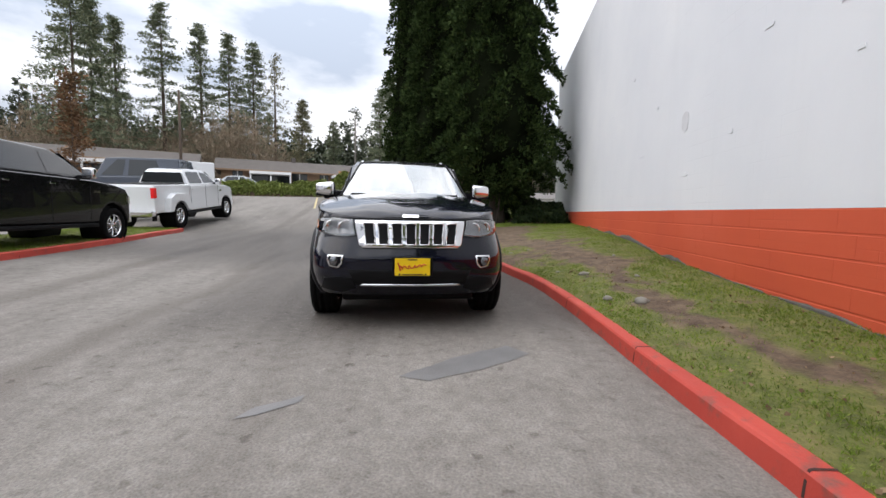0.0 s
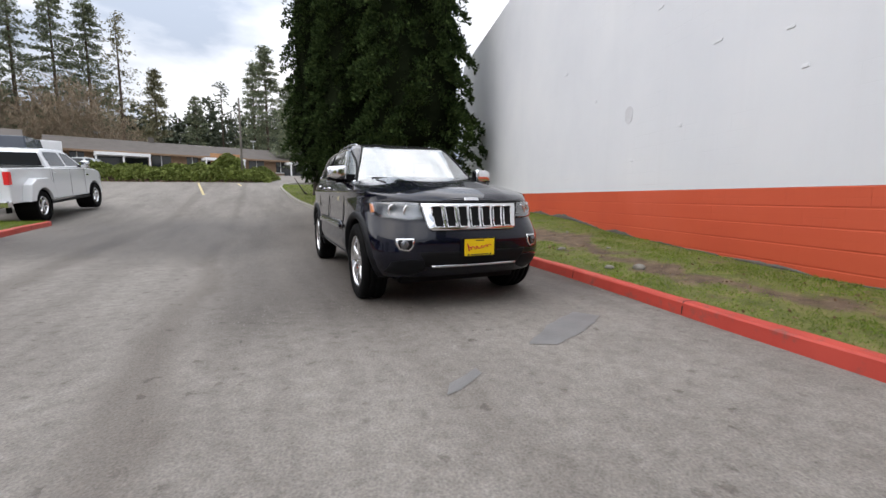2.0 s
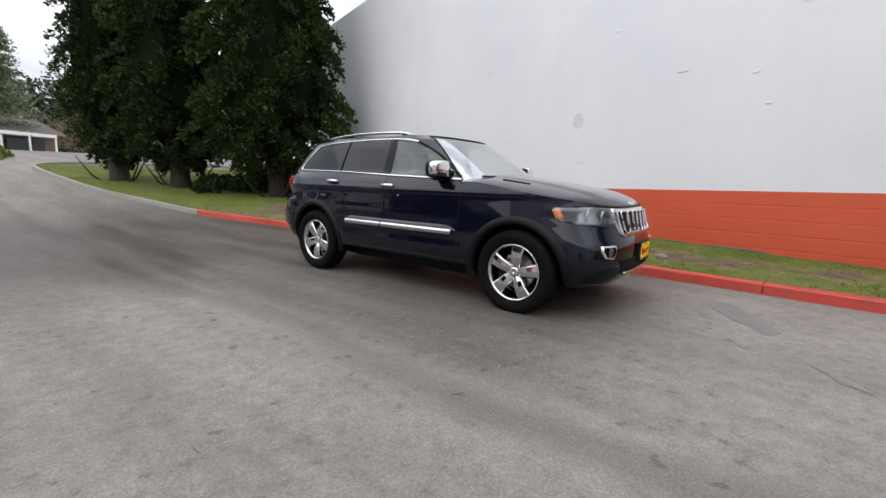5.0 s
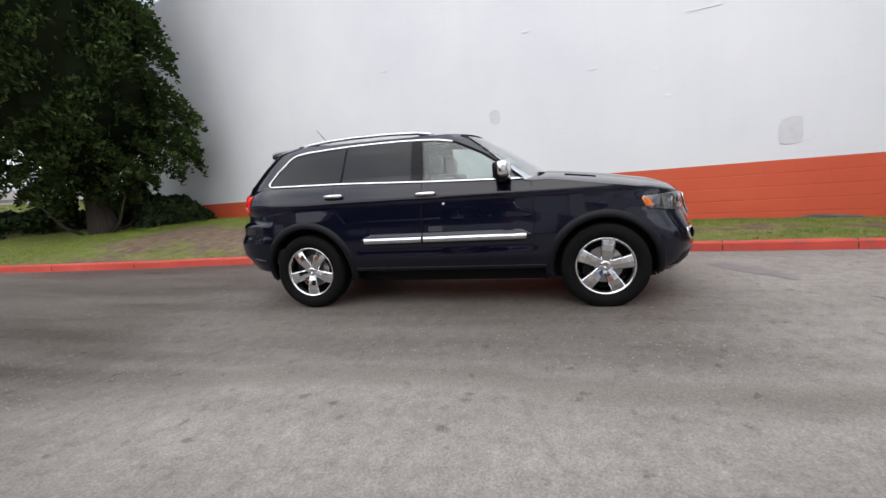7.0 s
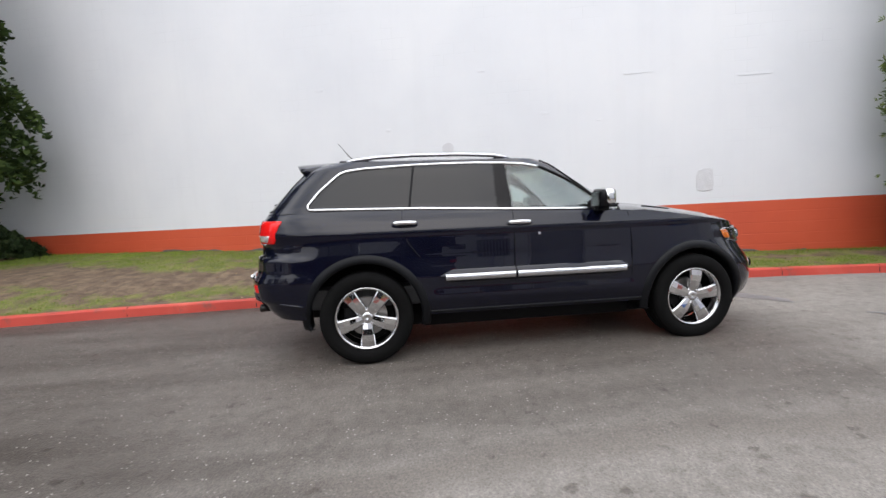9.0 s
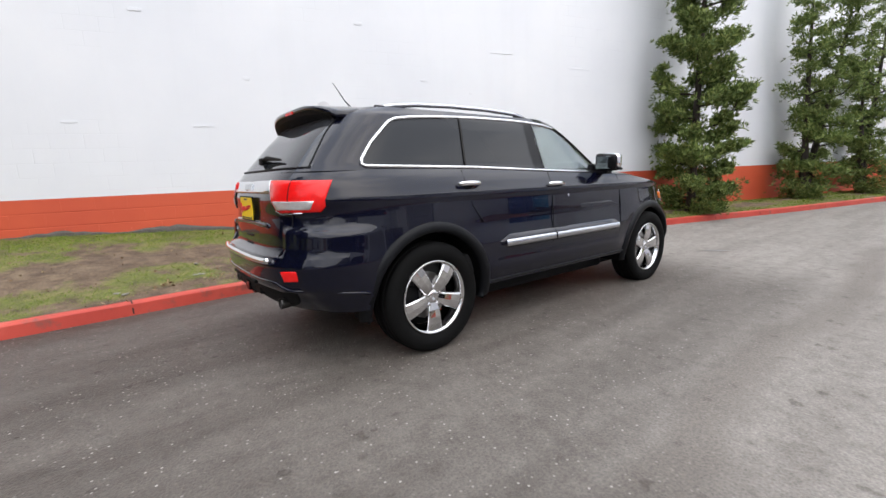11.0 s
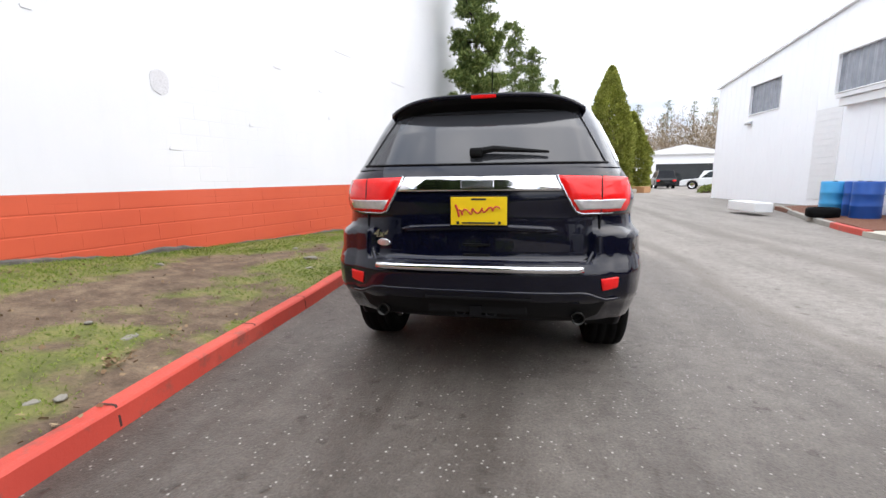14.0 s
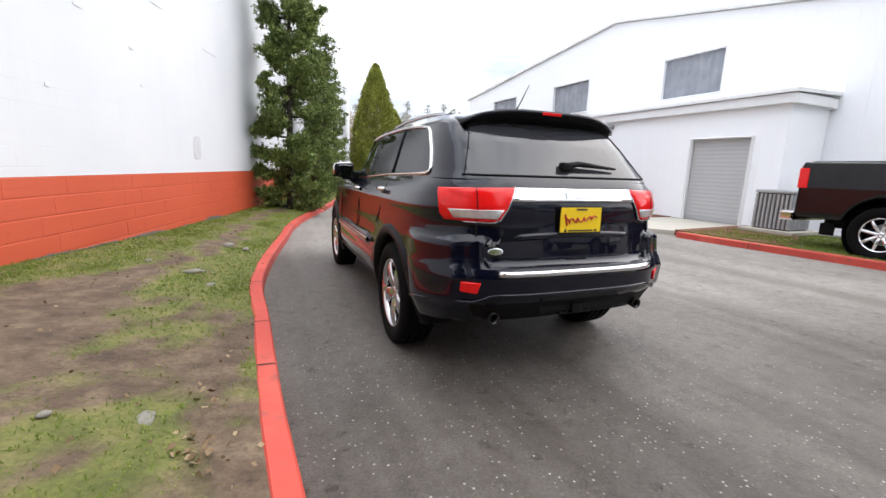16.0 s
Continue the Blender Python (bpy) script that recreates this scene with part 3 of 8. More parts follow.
def hood_z(x, y):
    w = max(0.3, body_half(y, 1.02))
    z = interp(HOOD_EDGE, y) + interp(HOOD_CROWN, y) * max(0.0, 1 - min(1.0, abs(x) / w) ** 3.0)
    # raised centre of the bonnet with two soft creases
    z += 0.014 * smooth(0.52, 0.40, abs(x)) * smooth(-2.16, -1.9, y)
    return z


def top_z(x, y):
    t = smooth(-1.1, -0.8, y)
    return hood_z(x, y) * (1 - t) + interp(BELT, y) * t if y < -0.8 else interp(BELT, y)


def low_z(y):
    return interp([(-2.3, 0.33), (-2.0, 0.31), (-1.75, 0.385), (1.85, 0.385), (2.1, 0.40), (2.4, 0.415)], y)


SPLIT = 0.752
ARCHES = ((-1.458, 0.452), (1.458, 0.468))


def body_columns():
    """Stations round half the car, from the middle of the nose to the middle of the tail: y on the flank, x at the ends."""
    cols = [("f", x) for x in np.linspace(0.0, 0.72, 30)]
    y0, y1 = front_y(0.72, 0.6), rear_y(0.74, 0.6)
    marks = [y0, -0.83, 0.20, 1.12, y1]
    for a, b in zip(marks, marks[1:]):
        k = max(2, round((b - a) / 0.02))
        cols += [("s", a + (b - a) * (i + (1 if a == y0 else 0)) / (k + (1 if a == y0 else 0))) for i in range(k)]
    cols += [("r", x) for x in np.linspace(0.74, 0.0, 30)]
    return cols


def column_point(c, z):
    kind, v = c
    if kind == "f":
        return v, front_y(v, z)
    if kind == "r":
        return v, rear_y(v, z)
    return None


def body_grid(side):
    cols, rows_low, rows_high = body_columns(), 20, 26
    ys0, ys1 = front_y(0.72, 0.6), rear_y(0.74, 0.6)
    pts, info = [], []
    for kind, v in cols:
        line = []
        for r in range(rows_low + rows_high + 1):
            z = 0.6
            for _ in range(3):
                if kind == "f":
                    x, y = v, front_y(v, z)
                elif kind == "r":
                    x, y = v, rear_y(v, z)
                else:
                    # flank columns lean with the ends so that the three stretches meet
                    fy, ry = front_y(0.72, z), rear_y(0.74, z)
                    if v < -0.83:
                        y = -0.83 + (v + 0.83) * (fy + 0.83) / (ys0 + 0.83)
                    elif v > 1.12:
                        y = 1.12 + (v - 1.12) * (ry - 1.12) / (ys1 - 1.12)
                    else:
                        y = v
                    x = body_half(y, z)
                lo, hi = low_z(y), top_z(x, y)
                z = lo + (SPLIT - lo) * r / rows_low if r <= rows_low else SPLIT + (hi - SPLIT) * (r - rows_low) / rows_high
            # door skin: shoulder crease and a shallow waist
            if kind == "s":
                x += 0.010 * math.exp(-((z - 1.085) / 0.035) ** 2) - 0.012 * math.exp(-((z - 0.86) / 0.11) ** 2) * smooth(-1.1, -0.7, y) * smooth(1.3, 0.9, y)
                x += 0.014 * math.exp(-((z - 0.52) / 0.07) ** 2) * smooth(-1.0, -0.8, y) * smooth(1.0, 0.85, y)
            if kind == "r" and z < SPLIT + 0.001:
                y += 0.035 * smooth(0.50, 0.58, z)
            elif kind == "r":
                y += 0.042 * smooth(0.935, 0.912, z) * smooth(0.585, 0.64, v)
            if kind == "s" and y > 1.55:
                x += 0.036 * smooth(0.925, 0.895, z) * smooth(1.80, 2.05, y)
                y += 0.042 * smooth(0.935, 0.912, z) * smooth(1.95, 2.2, y) * smooth(0.50, 0.58, z)
            line.append((x * side, y, z))
        pts.append(line)
    return cols, pts, rows_low, rows_high


def build_body(parent, paint):
    """The painted shell, split into its panels."""
    panels = {}
    for side in (-1, 1):
        cols, pts, rl, rh = body_grid(side)
        for i in range(len(cols) - 1):
            for r in range(rl + rh):
                q = [pts[i][r], pts[i + 1][r], pts[i + 1][r + 1], pts[i][r + 1]]
                cx, cy, cz = (sum(p[k] for p in q) / 4 for k in range(3))
                if abs(cx) > 0.55 and any((cy - a) ** 2 + (cz - 0.38) ** 2 < (rad + 0.024) ** 2 for a, rad in ARCHES):
                    continue
                kind = cols[i][0]
                tag = "flank"
                if r < rl and cy < -1.80:
                    tag = "front_bumper"
                elif r < rl and cy > 1.86:
                    tag = "rear_bumper"
                elif kind == "r" and abs(cx) < 0.60 and r >= rl:
                    tag = "tailgate"
                elif kind == "s" and -0.83 < cy < 0.20 and cz > 0.43:
                    tag = ("front_door", side)
                elif kind == "s" and 0.20 < cy < 1.12 and cz > 0.43:
                    tag = ("rear_door", side)
                elif kind == "f" and r >= rl:
                    tag = "nose"
                panels.setdefault(tag, []).append((q, side))
    for tag, quads in panels.items():
        name = tag if isinstance(tag, str) else tag[0]
        verts, index, faces = [], {}, []
        for q, side in quads:
            ids = []
            for p in q:
                key = tuple(round(v, 4) for v in p)
                if key not in index:
                    index[key] = len(verts)
                    verts.append(p)
                ids.append(index[key])
            if len(set(ids)) >= 3:
                ids = list(dict.fromkeys(ids))
                faces.append(ids if side < 0 else ids[::-1])
        faces = [f[::-1] for f in faces]
        mesh_object("body_panel" if name in ("flank", "nose") else name, verts, faces, paint, parent, shade=True)
    # bonnet
    verts, faces = [], []
    nx, ny = 36, 30
    for j in range(ny + 1):
        for i in range(nx + 1):
            k = -1 + 2 * i / nx
            xf = 0.84 * k
            yf = front_y(xf, 1.0)
            yb = -1.02 + 0.25 * abs(k) ** 2.2
            y = yf + (yb - yf) * j / ny
            ye = front_y(0.84, 1.0) + (-0.77 - front_y(0.84, 1.0)) * j / ny
            edge = body_half(ye, interp(HOOD_EDGE, ye))
            x = xf + k * abs(k) ** 3 * (edge - 0.84)
            lip = 0.012 * (1 - j / 2) if j < 2 else 0.0
            verts.append((x, y, hood_z(x, y) + (0.004 if abs(k) < 0.97 else 0.001) - lip))
    for j in range(ny):
        for i in range(nx):
            a = j * (nx + 1) + i
            faces.append((a, a + 1, a + nx + 2, a + nx + 1))
    mesh_object("bonnet", verts, faces, paint, parent, shade=True)


# upper body
ROOF_Z = 1.685
WC_Z = [(1.15, 0.885), (1.22, 0.845), (1.3, 0.805), (1.4, 0.770), (1.55, 0.718), (1.63, 0.685), (1.685, 0.635)]
FC_Z = [(1.15, -1.10), (1.22, -1.04), (1.43, -0.70), (1.63, -0.37), (1.685, -0.23)]
RC_Z = [(1.2, 2.345), (1.24, 2.318), (1.272, 2.292), (1.49, 2.10), (1.62, 1.965), (1.65, 1.92), (1.685, 1.80)]
UYC = 0.5


def upper_half(y, z):
    if y < UYC:
        q, nn, mm = (y - UYC) / (interp(FC_Z, z) - UYC), 2.3, 7.0
    else:
        q, nn, mm = (y - UYC) / (interp(RC_Z, z) - UYC), 4.6, 12.0
    return interp(WC_Z, z) * max(0.0, 1 - min(1.0, abs(q)) ** mm) ** (1 / nn)


def screen_y(x, z):
    return UYC + (interp(FC_Z, z) - UYC) * max(0.0, 1 - min(1.0, abs(x) / interp(WC_Z, z)) ** 2.3) ** (1 / 7.0)


def back_y(x, z):
    return UYC + (interp(RC_Z, z) - UYC) * max(0.0, 1 - min(1.0, abs(x) / interp(WC_Z, z)) ** 4.6) ** (1 / 12.0)


WIN_TOP = [(-0.76, 1.20), (-0.629, 1.30), (-0.437, 1.436), (-0.371, 1.474), (-0.25, 1.535), (-0.12, 1.594), (0.05, 1.624), (0.22, 1.635), (0.45, 1.642), (0.77, 1.641), (1.0, 1.636), (1.24, 1.624), (1.44, 1.612), (1.58, 1.594), (1.64, 1.570), (1.72, 1.50), (1.80, 1.43), (1.88, 1.335), (1.905, 1.295)]


def window_zone(x, y, z):
    """Which pane, if any, a point of the upper body lies in."""
    ax = abs(x)
    zb = interp(BELT, y) + 0.018
    if -0.74 < y < 1.895 and zb < z < interp(WIN_TOP, y) and ax > 0.5:
        if y < 0.20:
            return "front"
        if 0.315 < y < 1.04:
            return "rear"
        if y >= 1.04:
            return "quarter"
        return "pillar"
    if y < 0.3:
        edge = np.interp(z, [1.2, 1.66], [0.765, 0.560])
        if ax < edge and z < 1.665 and y < screen_y(edge, z) + 0.01:
            return "screen"
    if y > 1.6:
        edge = np.interp(z, [1.28, 1.56], [0.690, 0.568])
        if ax < edge and 1.285 < z < 1.622 and y > back_y(edge, z) - 0.01:
            return "back"
    return None


def build_upper(parent, paint):
    zones = {}
    th = []
    rows = 34
    for side in (-1, 1):
        cols = [("f", x) for x in np.linspace(0, 0.56, 26)] + [("s", v) for v in np.linspace(0, 1, 130)[1:-1]] + [("r", x) for x in np.linspace(0.56, 0, 26)]
        grid = []
        for kind, v in cols:
            line = []
            for r in range(rows + 1):
                z = 1.3
                for _ in range(3):
                    if kind == "f":
                        x, y = v, screen_y(v, z)
                    elif kind == "r":
                        x, y = v, back_y(v, z)
                    else:
                        a, b = screen_y(0.56, z), back_y(0.56, z)
                        y = a + (b - a) * v
                        x = upper_half(y, z)
                    lo = interp(BELT, y) - 0.012 if y > -0.75 else 1.175
                    z = lo + (ROOF_Z - lo) * r / rows
                line.append((x * side, y, z))
            grid.append(line)
        for i in range(len(cols) - 1):
            for r in range(rows):
                q = [grid[i][r], grid[i + 1][r], grid[i + 1][r + 1], grid[i][r + 1]]
                c = [sum(p[k] for p in q) / 4 for k in range(3)]
                zone = window_zone(*c)
                key = (zone, side) if zone in ("front", "rear", "quarter", "pillar") else zone
                zones.setdefault(key, []).append((q, side))
        rim = [g[-1] for g in grid]
        th.append(rim)
    look_of = {"front": ("side_window", CLEAR), "rear": ("side_window", PRIVACY), "quarter": ("quarter_window", PRIVACY), "pillar": ("window_pillar", GLOSS_BLACK), "screen": ("windscreen", SCREEN), "back": ("rear_window", REAR_GLASS), None: ("pillar_panel", paint)}
    for key, quads in zones.items():
        zone = key[0] if isinstance(key, tuple) else key
        name, mat = look_of[zone]
        verts, index, faces = [], {}, []
        for q, side in quads:
            ids = []
            for p in q:
                k = tuple(round(v, 4) for v in p)
                if k not in index:
                    index[k] = len(verts)
                    verts.append(p)
                ids.append(index[k])
            ids = list(dict.fromkeys(ids))
            if len(ids) >= 3:
                faces.append(ids[::-1] if side < 0 else ids)
        ob = mesh_object(name, verts, faces, mat, parent, shade=True)
        if mat in (CLEAR, SCREEN):
            s = ob.modifiers.new("thickness", "SOLIDIFY")
            s.thickness = 0.004
            ob.visible_shadow = False
    # roof skin
    loop = th[1] + th[0][::-1][1:-1]
    cx, cy = 0.0, 0.75
    verts, faces = [], []
    rings = 14
    for k in range(rings):
        f = 1 - k / rings
        for p in loop:
            x, y = cx + (p[0] - cx) * f, cy + (p[1] - cy) * f
            verts.append((x, y, ROOF_Z + 0.055 * (1 - f ** 2.6)))
    verts.append((cx, cy, ROOF_Z + 0.055))
    m = len(loop)
    for k in range(rings - 1):
        for i in range(m):
            j = (i + 1) % m
            faces.append((k * m + i, k * m + j, (k + 1) * m + j, (k + 1) * m + i))
    for i in range(m):
        faces.append(((rings - 1) * m + i, (rings - 1) * m + (i + 1) % m, rings * m))
    mesh_object("roof", verts, faces, paint, parent, shade=True)


def tube(points, radius, sides=6, closed=False, flat=1.0):
    """A round or flattened bar along points."""
    bm = bmesh.new()
    pts = [Vector(p) for p in points]
    n = len(pts)
    rings = []
    for i, p in enumerate(pts):
        a = pts[i - 1] if i or closed else pts[0]
        b = pts[(i + 1) % n] if i < n - 1 or closed else pts[-1]
        t = (b - a).normalized()
        up = Vector((0, 0, 1)) if abs(t.z) < 0.95 else Vector((0, 1, 0))
        s = t.cross(up).normalized()
        u = s.cross(t).normalized()
        r = radius[i] if isinstance(radius, (list, tuple)) else radius
        rings.append([bm.verts.new(p + (s * math.cos(2 * math.pi * k / sides) * flat + u * math.sin(2 * math.pi * k / sides)) * r) for k in range(sides)])
    for i in range(n if closed else n - 1):
        a, b = rings[i], rings[(i + 1) % n]
        for k in range(sides):
            bm.faces.new((a[k], a[(k + 1) % sides], b[(k + 1) % sides], b[k]))
    if not closed:
        bm.faces.new(rings[0][::-1])
        bm.faces.new(rings[-1])
    return bm


def slab(outline, place, depth, inset=0.0):
    """A plate over an outline in a plane: place(u, v, d) gives the point at depth d; the rim is rounded by inset."""
    bm = bmesh.new()
    n = len(outline)
    cu, cv = sum(p[0] for p in outline) / n, sum(p[1] for p in outline) / n
    layers = [(0.0, 0.0), (depth * 0.7, 0.0), (depth, inset)]
    rings = []
    for d, ins in layers:
        ring = []
        for u, v in outline:
            r = math.hypot(u - cu, v - cv) or 1
            ring.append(bm.verts.new(place(u - (u - cu) / r * ins, v - (v - cv) / r * ins, d)))
        rings.append(ring)
    for a, b in zip(rings, rings[1:]):
        for i in range(n):
            bm.faces.new((a[i], a[(i + 1) % n], b[(i + 1) % n], b[i]))
    # inner rings keep the plate on the curved surface
    prev = rings[-1]
    for f in (0.66, 0.33):
        ring = [bm.verts.new(place(cu + (u - cu) * f, cv + (v - cv) * f, depth)) for u, v in outline]
        for i in range(n):
            bm.faces.new((prev[i], prev[(i + 1) % n], ring[(i + 1) % n], ring[i]))
        prev = ring
    c = bm.verts.new(place(cu, cv, depth))
    for i in range(n):
        bm.faces.new((prev[i], prev[(i + 1) % n], c))
    bmesh.ops.recalc_face_normals(bm, faces=bm.faces)
    return bm


def dense(outline, step=0.03, closed=True):
    res = []
    pts = list(outline) + ([outline[0]] if closed else [])
    for a, b in zip(pts, pts[1:]):
        k = max(1, int(math.dist(a, b) / step))
        res += [tuple(a[c] + (b[c] - a[c]) * i / k for c in range(len(a))) for i in range(k)]
    if not closed:
        res.append(pts[-1])
    return res


def on_front(u, v, d):
    return Vector((u, front_y(u, v) - d, v))


def on_rear(u, v, d):
    return Vector((u, rear_y(u, v) + d, v))


def on_side(side):
    def place(u, v, d):
        return Vector((side * (body_half(u, v) + d), u, v))
    return place


def lathe(profile, segments, axis_x=0.0):
    """A body of turning about the X axis: profile of (x, r)."""
    bm = bmesh.new()
    rings = []
    for k in range(segments):
        a = 2 * math.pi * k / segments
        rings.append([bm.verts.new((x, math.cos(a) * r, math.sin(a) * r)) for x, r in profile])
    for k in range(segments):
        a, b = rings[k], rings[(k + 1) % segments]
        for i in range(len(profile) - 1):
            bm.faces.new((a[i], a[i + 1], b[i + 1], b[i]))
    bmesh.ops.recalc_face_normals(bm, faces=bm.faces)
    return bm


def spoke_mesh(count, phase, hub, rim, w0, w1, x0, x1, back):
    """Broad five-spoke star; the outer face lies at -x."""
    bm = bmesh.new()
    for k in range(count):
        a = phase + 2 * math.pi * k / count
        ca, sa = math.cos(a), math.sin(a)
        secs = []
        for t in (0.0, 0.25, 0.5, 0.75, 1.0):
            r = hub + (rim - hub) * t
            w = w0 + (w1 - w0) * t ** 0.8
            x = x0 + (x1 - x0) * t - 0.016 * math.sin(math.pi * t)
            ring = []
            for dx, dw in ((back, -w * 0.9), (0.012, -w), (0.0, -w * 0.82), (-0.004, 0.0), (0.0, w * 0.82), (0.012, w), (back, w * 0.9)):
                ring.append(bm.verts.new((x + dx, ca * r - sa * dw, sa * r + ca * dw)))
            secs.append(ring)
        for s, e in zip(secs, secs[1:]):
            for i in range(6):
                bm.faces.new((s[i], s[i + 1], e[i + 1], e[i]))
            bm.faces.new((s[6], s[0], e[0], e[6]))
    bmesh.ops.recalc_face_normals(bm, faces=bm.faces)
    return bm


def wheel(parent, at, side, radius=0.385, width=0.26, rim_r=0.258, spokes=5, rim_mat=None, phase=0.3, turn=0.0):
    """A wheel under its car: tyre, rim, spokes, centre cap, nuts and brake disc. side: -1 the outer face looks to -x."""
    rim_mat = rim_mat or ALLOY
    h = width / 2
    R = radius
    tyre_p = [(-h * 0.72, rim_r), (-h * 0.93, rim_r + 0.018), (-h, (rim_r + R) / 2), (-h * 0.96, R - 0.035), (-h * 0.86, R - 0.012), (-h * 0.7, R - 0.002), (-h * 0.52, R), (-h * 0.5, R - 0.008), (-h * 0.44, R - 0.008), (-h * 0.42, R), (-h * 0.12, R + 0.001), (-h * 0.1, R - 0.008), (h * 0.1, R - 0.008), (h * 0.12, R + 0.001), (h * 0.42, R), (h * 0.44, R - 0.008), (h * 0.5, R - 0.008), (h * 0.52, R), (h * 0.7, R - 0.002), (h * 0.86, R - 0.012), (h, (rim_r + R) / 2), (h * 0.72, rim_r)]
    hub = new("wheel", None)
    tyre = part("wheel", lathe(tyre_p, 56), RUBBER, parent, shade=True)
    bpy.data.objects.remove(hub)
    tyre.name = "wheel"
    flip = Matrix.Rotation(0 if side < 0 else math.pi, 4, "Z")
    tyre.matrix_local = Matrix.Translation(at) @ Matrix.Rotation(turn, 4, "Z") @ flip
    rim_p = [(-h * 0.80, rim_r + 0.004), (-h * 0.86, rim_r + 0.002), (-h * 0.88, rim_r - 0.006), (-h * 0.80, rim_r - 0.016), (-h * 0.55, rim_r - 0.026), (0.02, rim_r - 0.04), (h * 0.8, rim_r - 0.012), (h * 0.8, rim_r + 0.004)]
    part("rim", lathe(rim_p, 48), rim_mat, tyre, "polished alloy rim", shade=True)
    ring = part("spokes", spoke_mesh(spokes, phase, 0.042, rim_r - 0.018, 0.026 if spokes > 5 else 0.042, 0.024 if spokes > 5 else 0.064, -h * 0.62, -h * 0.74, 0.05), rim_mat, tyre, "broad polished spokes", shade=False)
    bevel_mod(ring, 0.004)
    part("centre_cap", lathe([(-h * 0.60, 0.0), (-h * 0.70, 0.02), (-h * 0.69, 0.034), (-h * 0.62, 0.052), (-0.02, 0.07), (0.02, 0.0)], 24), rim_mat, tyre, shade=True)
    for k in range(5):
        a = phase + math.pi / 5 + 2 * math.pi * k / 5
        bm = bmesh.new()
        r = bmesh.ops.create_cone(bm, cap_ends=True, segments=8, radius1=0.011, radius2=0.009, depth=0.03, matrix=Matrix.Translation((-h * 0.58, math.cos(a) * 0.062, math.sin(a) * 0.062)) @ Matrix.Rotation(-math.pi / 2, 4, "Y"))
        part("wheel_nut", bm, CHROME, tyre)
    part("brake_disc", lathe([(0.0, 0.05), (-0.012, 0.06), (-0.012, 0.165), (0.012, 0.165), (0.012, 0.06), (0.0, 0.05)], 32), DISC, tyre)
    bm = bmesh.new()
    box(bm, -0.04, 0.05, 0.09, 0.19, -0.09, 0.09, 0.015)
    part("brake_caliper", bm, BLACK_PLASTIC, tyre)
    part("wheel_well_back", lathe([(h * 0.5, 0.0), (h * 0.5, rim_r - 0.03)], 24), BLACK_PLASTIC, tyre)
    return tyre


def bevel_mod(ob, width, segments=2):
    b = ob.modifiers.new("rounded", "BEVEL")
    b.width, b.segments, b.limit_method, b.angle_limit = width, segments, "ANGLE", radians(35)
    return ob


def text_part(name, body, size, mat, parent, m, label="", extrude=0.002, shear=0.0, bold=0.0):
    cu = bpy.data.curves.new(name, "FONT")
    cu.body, cu.size, cu.extrude, cu.shear, cu.offset = body, size, extrude, shear, bold
    cu.align_x, cu.align_y = "CENTER", "CENTER"
    tmp = bpy.data.objects.new(name, cu)
    scene.collection.objects.link(tmp)
    me = bpy.data.meshes.new_from_object(tmp.evaluated_get(bpy.context.evaluated_depsgraph_get()))
    bpy.data.objects.remove(tmp)
    me.materials.clear()
    me.materials.append(mat)
    ob = new(name, me)
    ob.parent = parent
    ob.matrix_local = m
    if label:
        ob["label"] = label
    return ob


def licence_plate(parent, at, facing):
    """Yellow dealer plate in a black frame; its script is shown as strokes. facing: -1 looks to -y."""
    turn = Matrix.Translation(at) @ Matrix.Rotation(0 if facing < 0 else math.pi, 4, "Z")
    bm = bmesh.new()
    box(bm, -0.152, 0.152, -0.006, 0.006, -0.076, 0.076, 0.004)
    pl = part("number_plate", bm, PLATE_YELLOW, parent, "yellow dealer plate with red script")
    pl.matrix_local = turn
    fr = part("plate_frame", tube([(-0.155, 0, -0.079), (0.155, 0, -0.079), (0.155, 0, 0.079), (-0.155, 0, 0.079)], 0.006, 6, True), BLACK_PLASTIC, pl)
    # brush-like script as slanted strokes
    stroke = []
    for i in range(40):
        t = i / 39
        stroke.append((-0.115 + 0.225 * t + 0.008 * math.sin(26 * t), -0.0085, -0.010 + 0.024 * t + 0.017 * math.sin(34 * t + 0.6) * (1 - 0.35 * t)))
    part("script", tube(stroke, 0.0045, 5), PLATE_RED, pl)
    part("script", tube([(-0.125, -0.0085, 0.035), (-0.112, -0.0085, 0.0), (-0.105, -0.0085, -0.032)], 0.006, 5), PLATE_RED, pl)
    for x0, x1, z0, z1 in ((-0.09, 0.09, -0.069, -0.060), (-0.12, -0.105, -0.072, -0.056), (0.105, 0.12, -0.072, -0.056), (-0.04, 0.04, 0.058, 0.068)):
        box_part("plate_print", (x0, x1, -0.0085, -0.005, z0, z1), BLACK_PRINT, pl)
    return pl


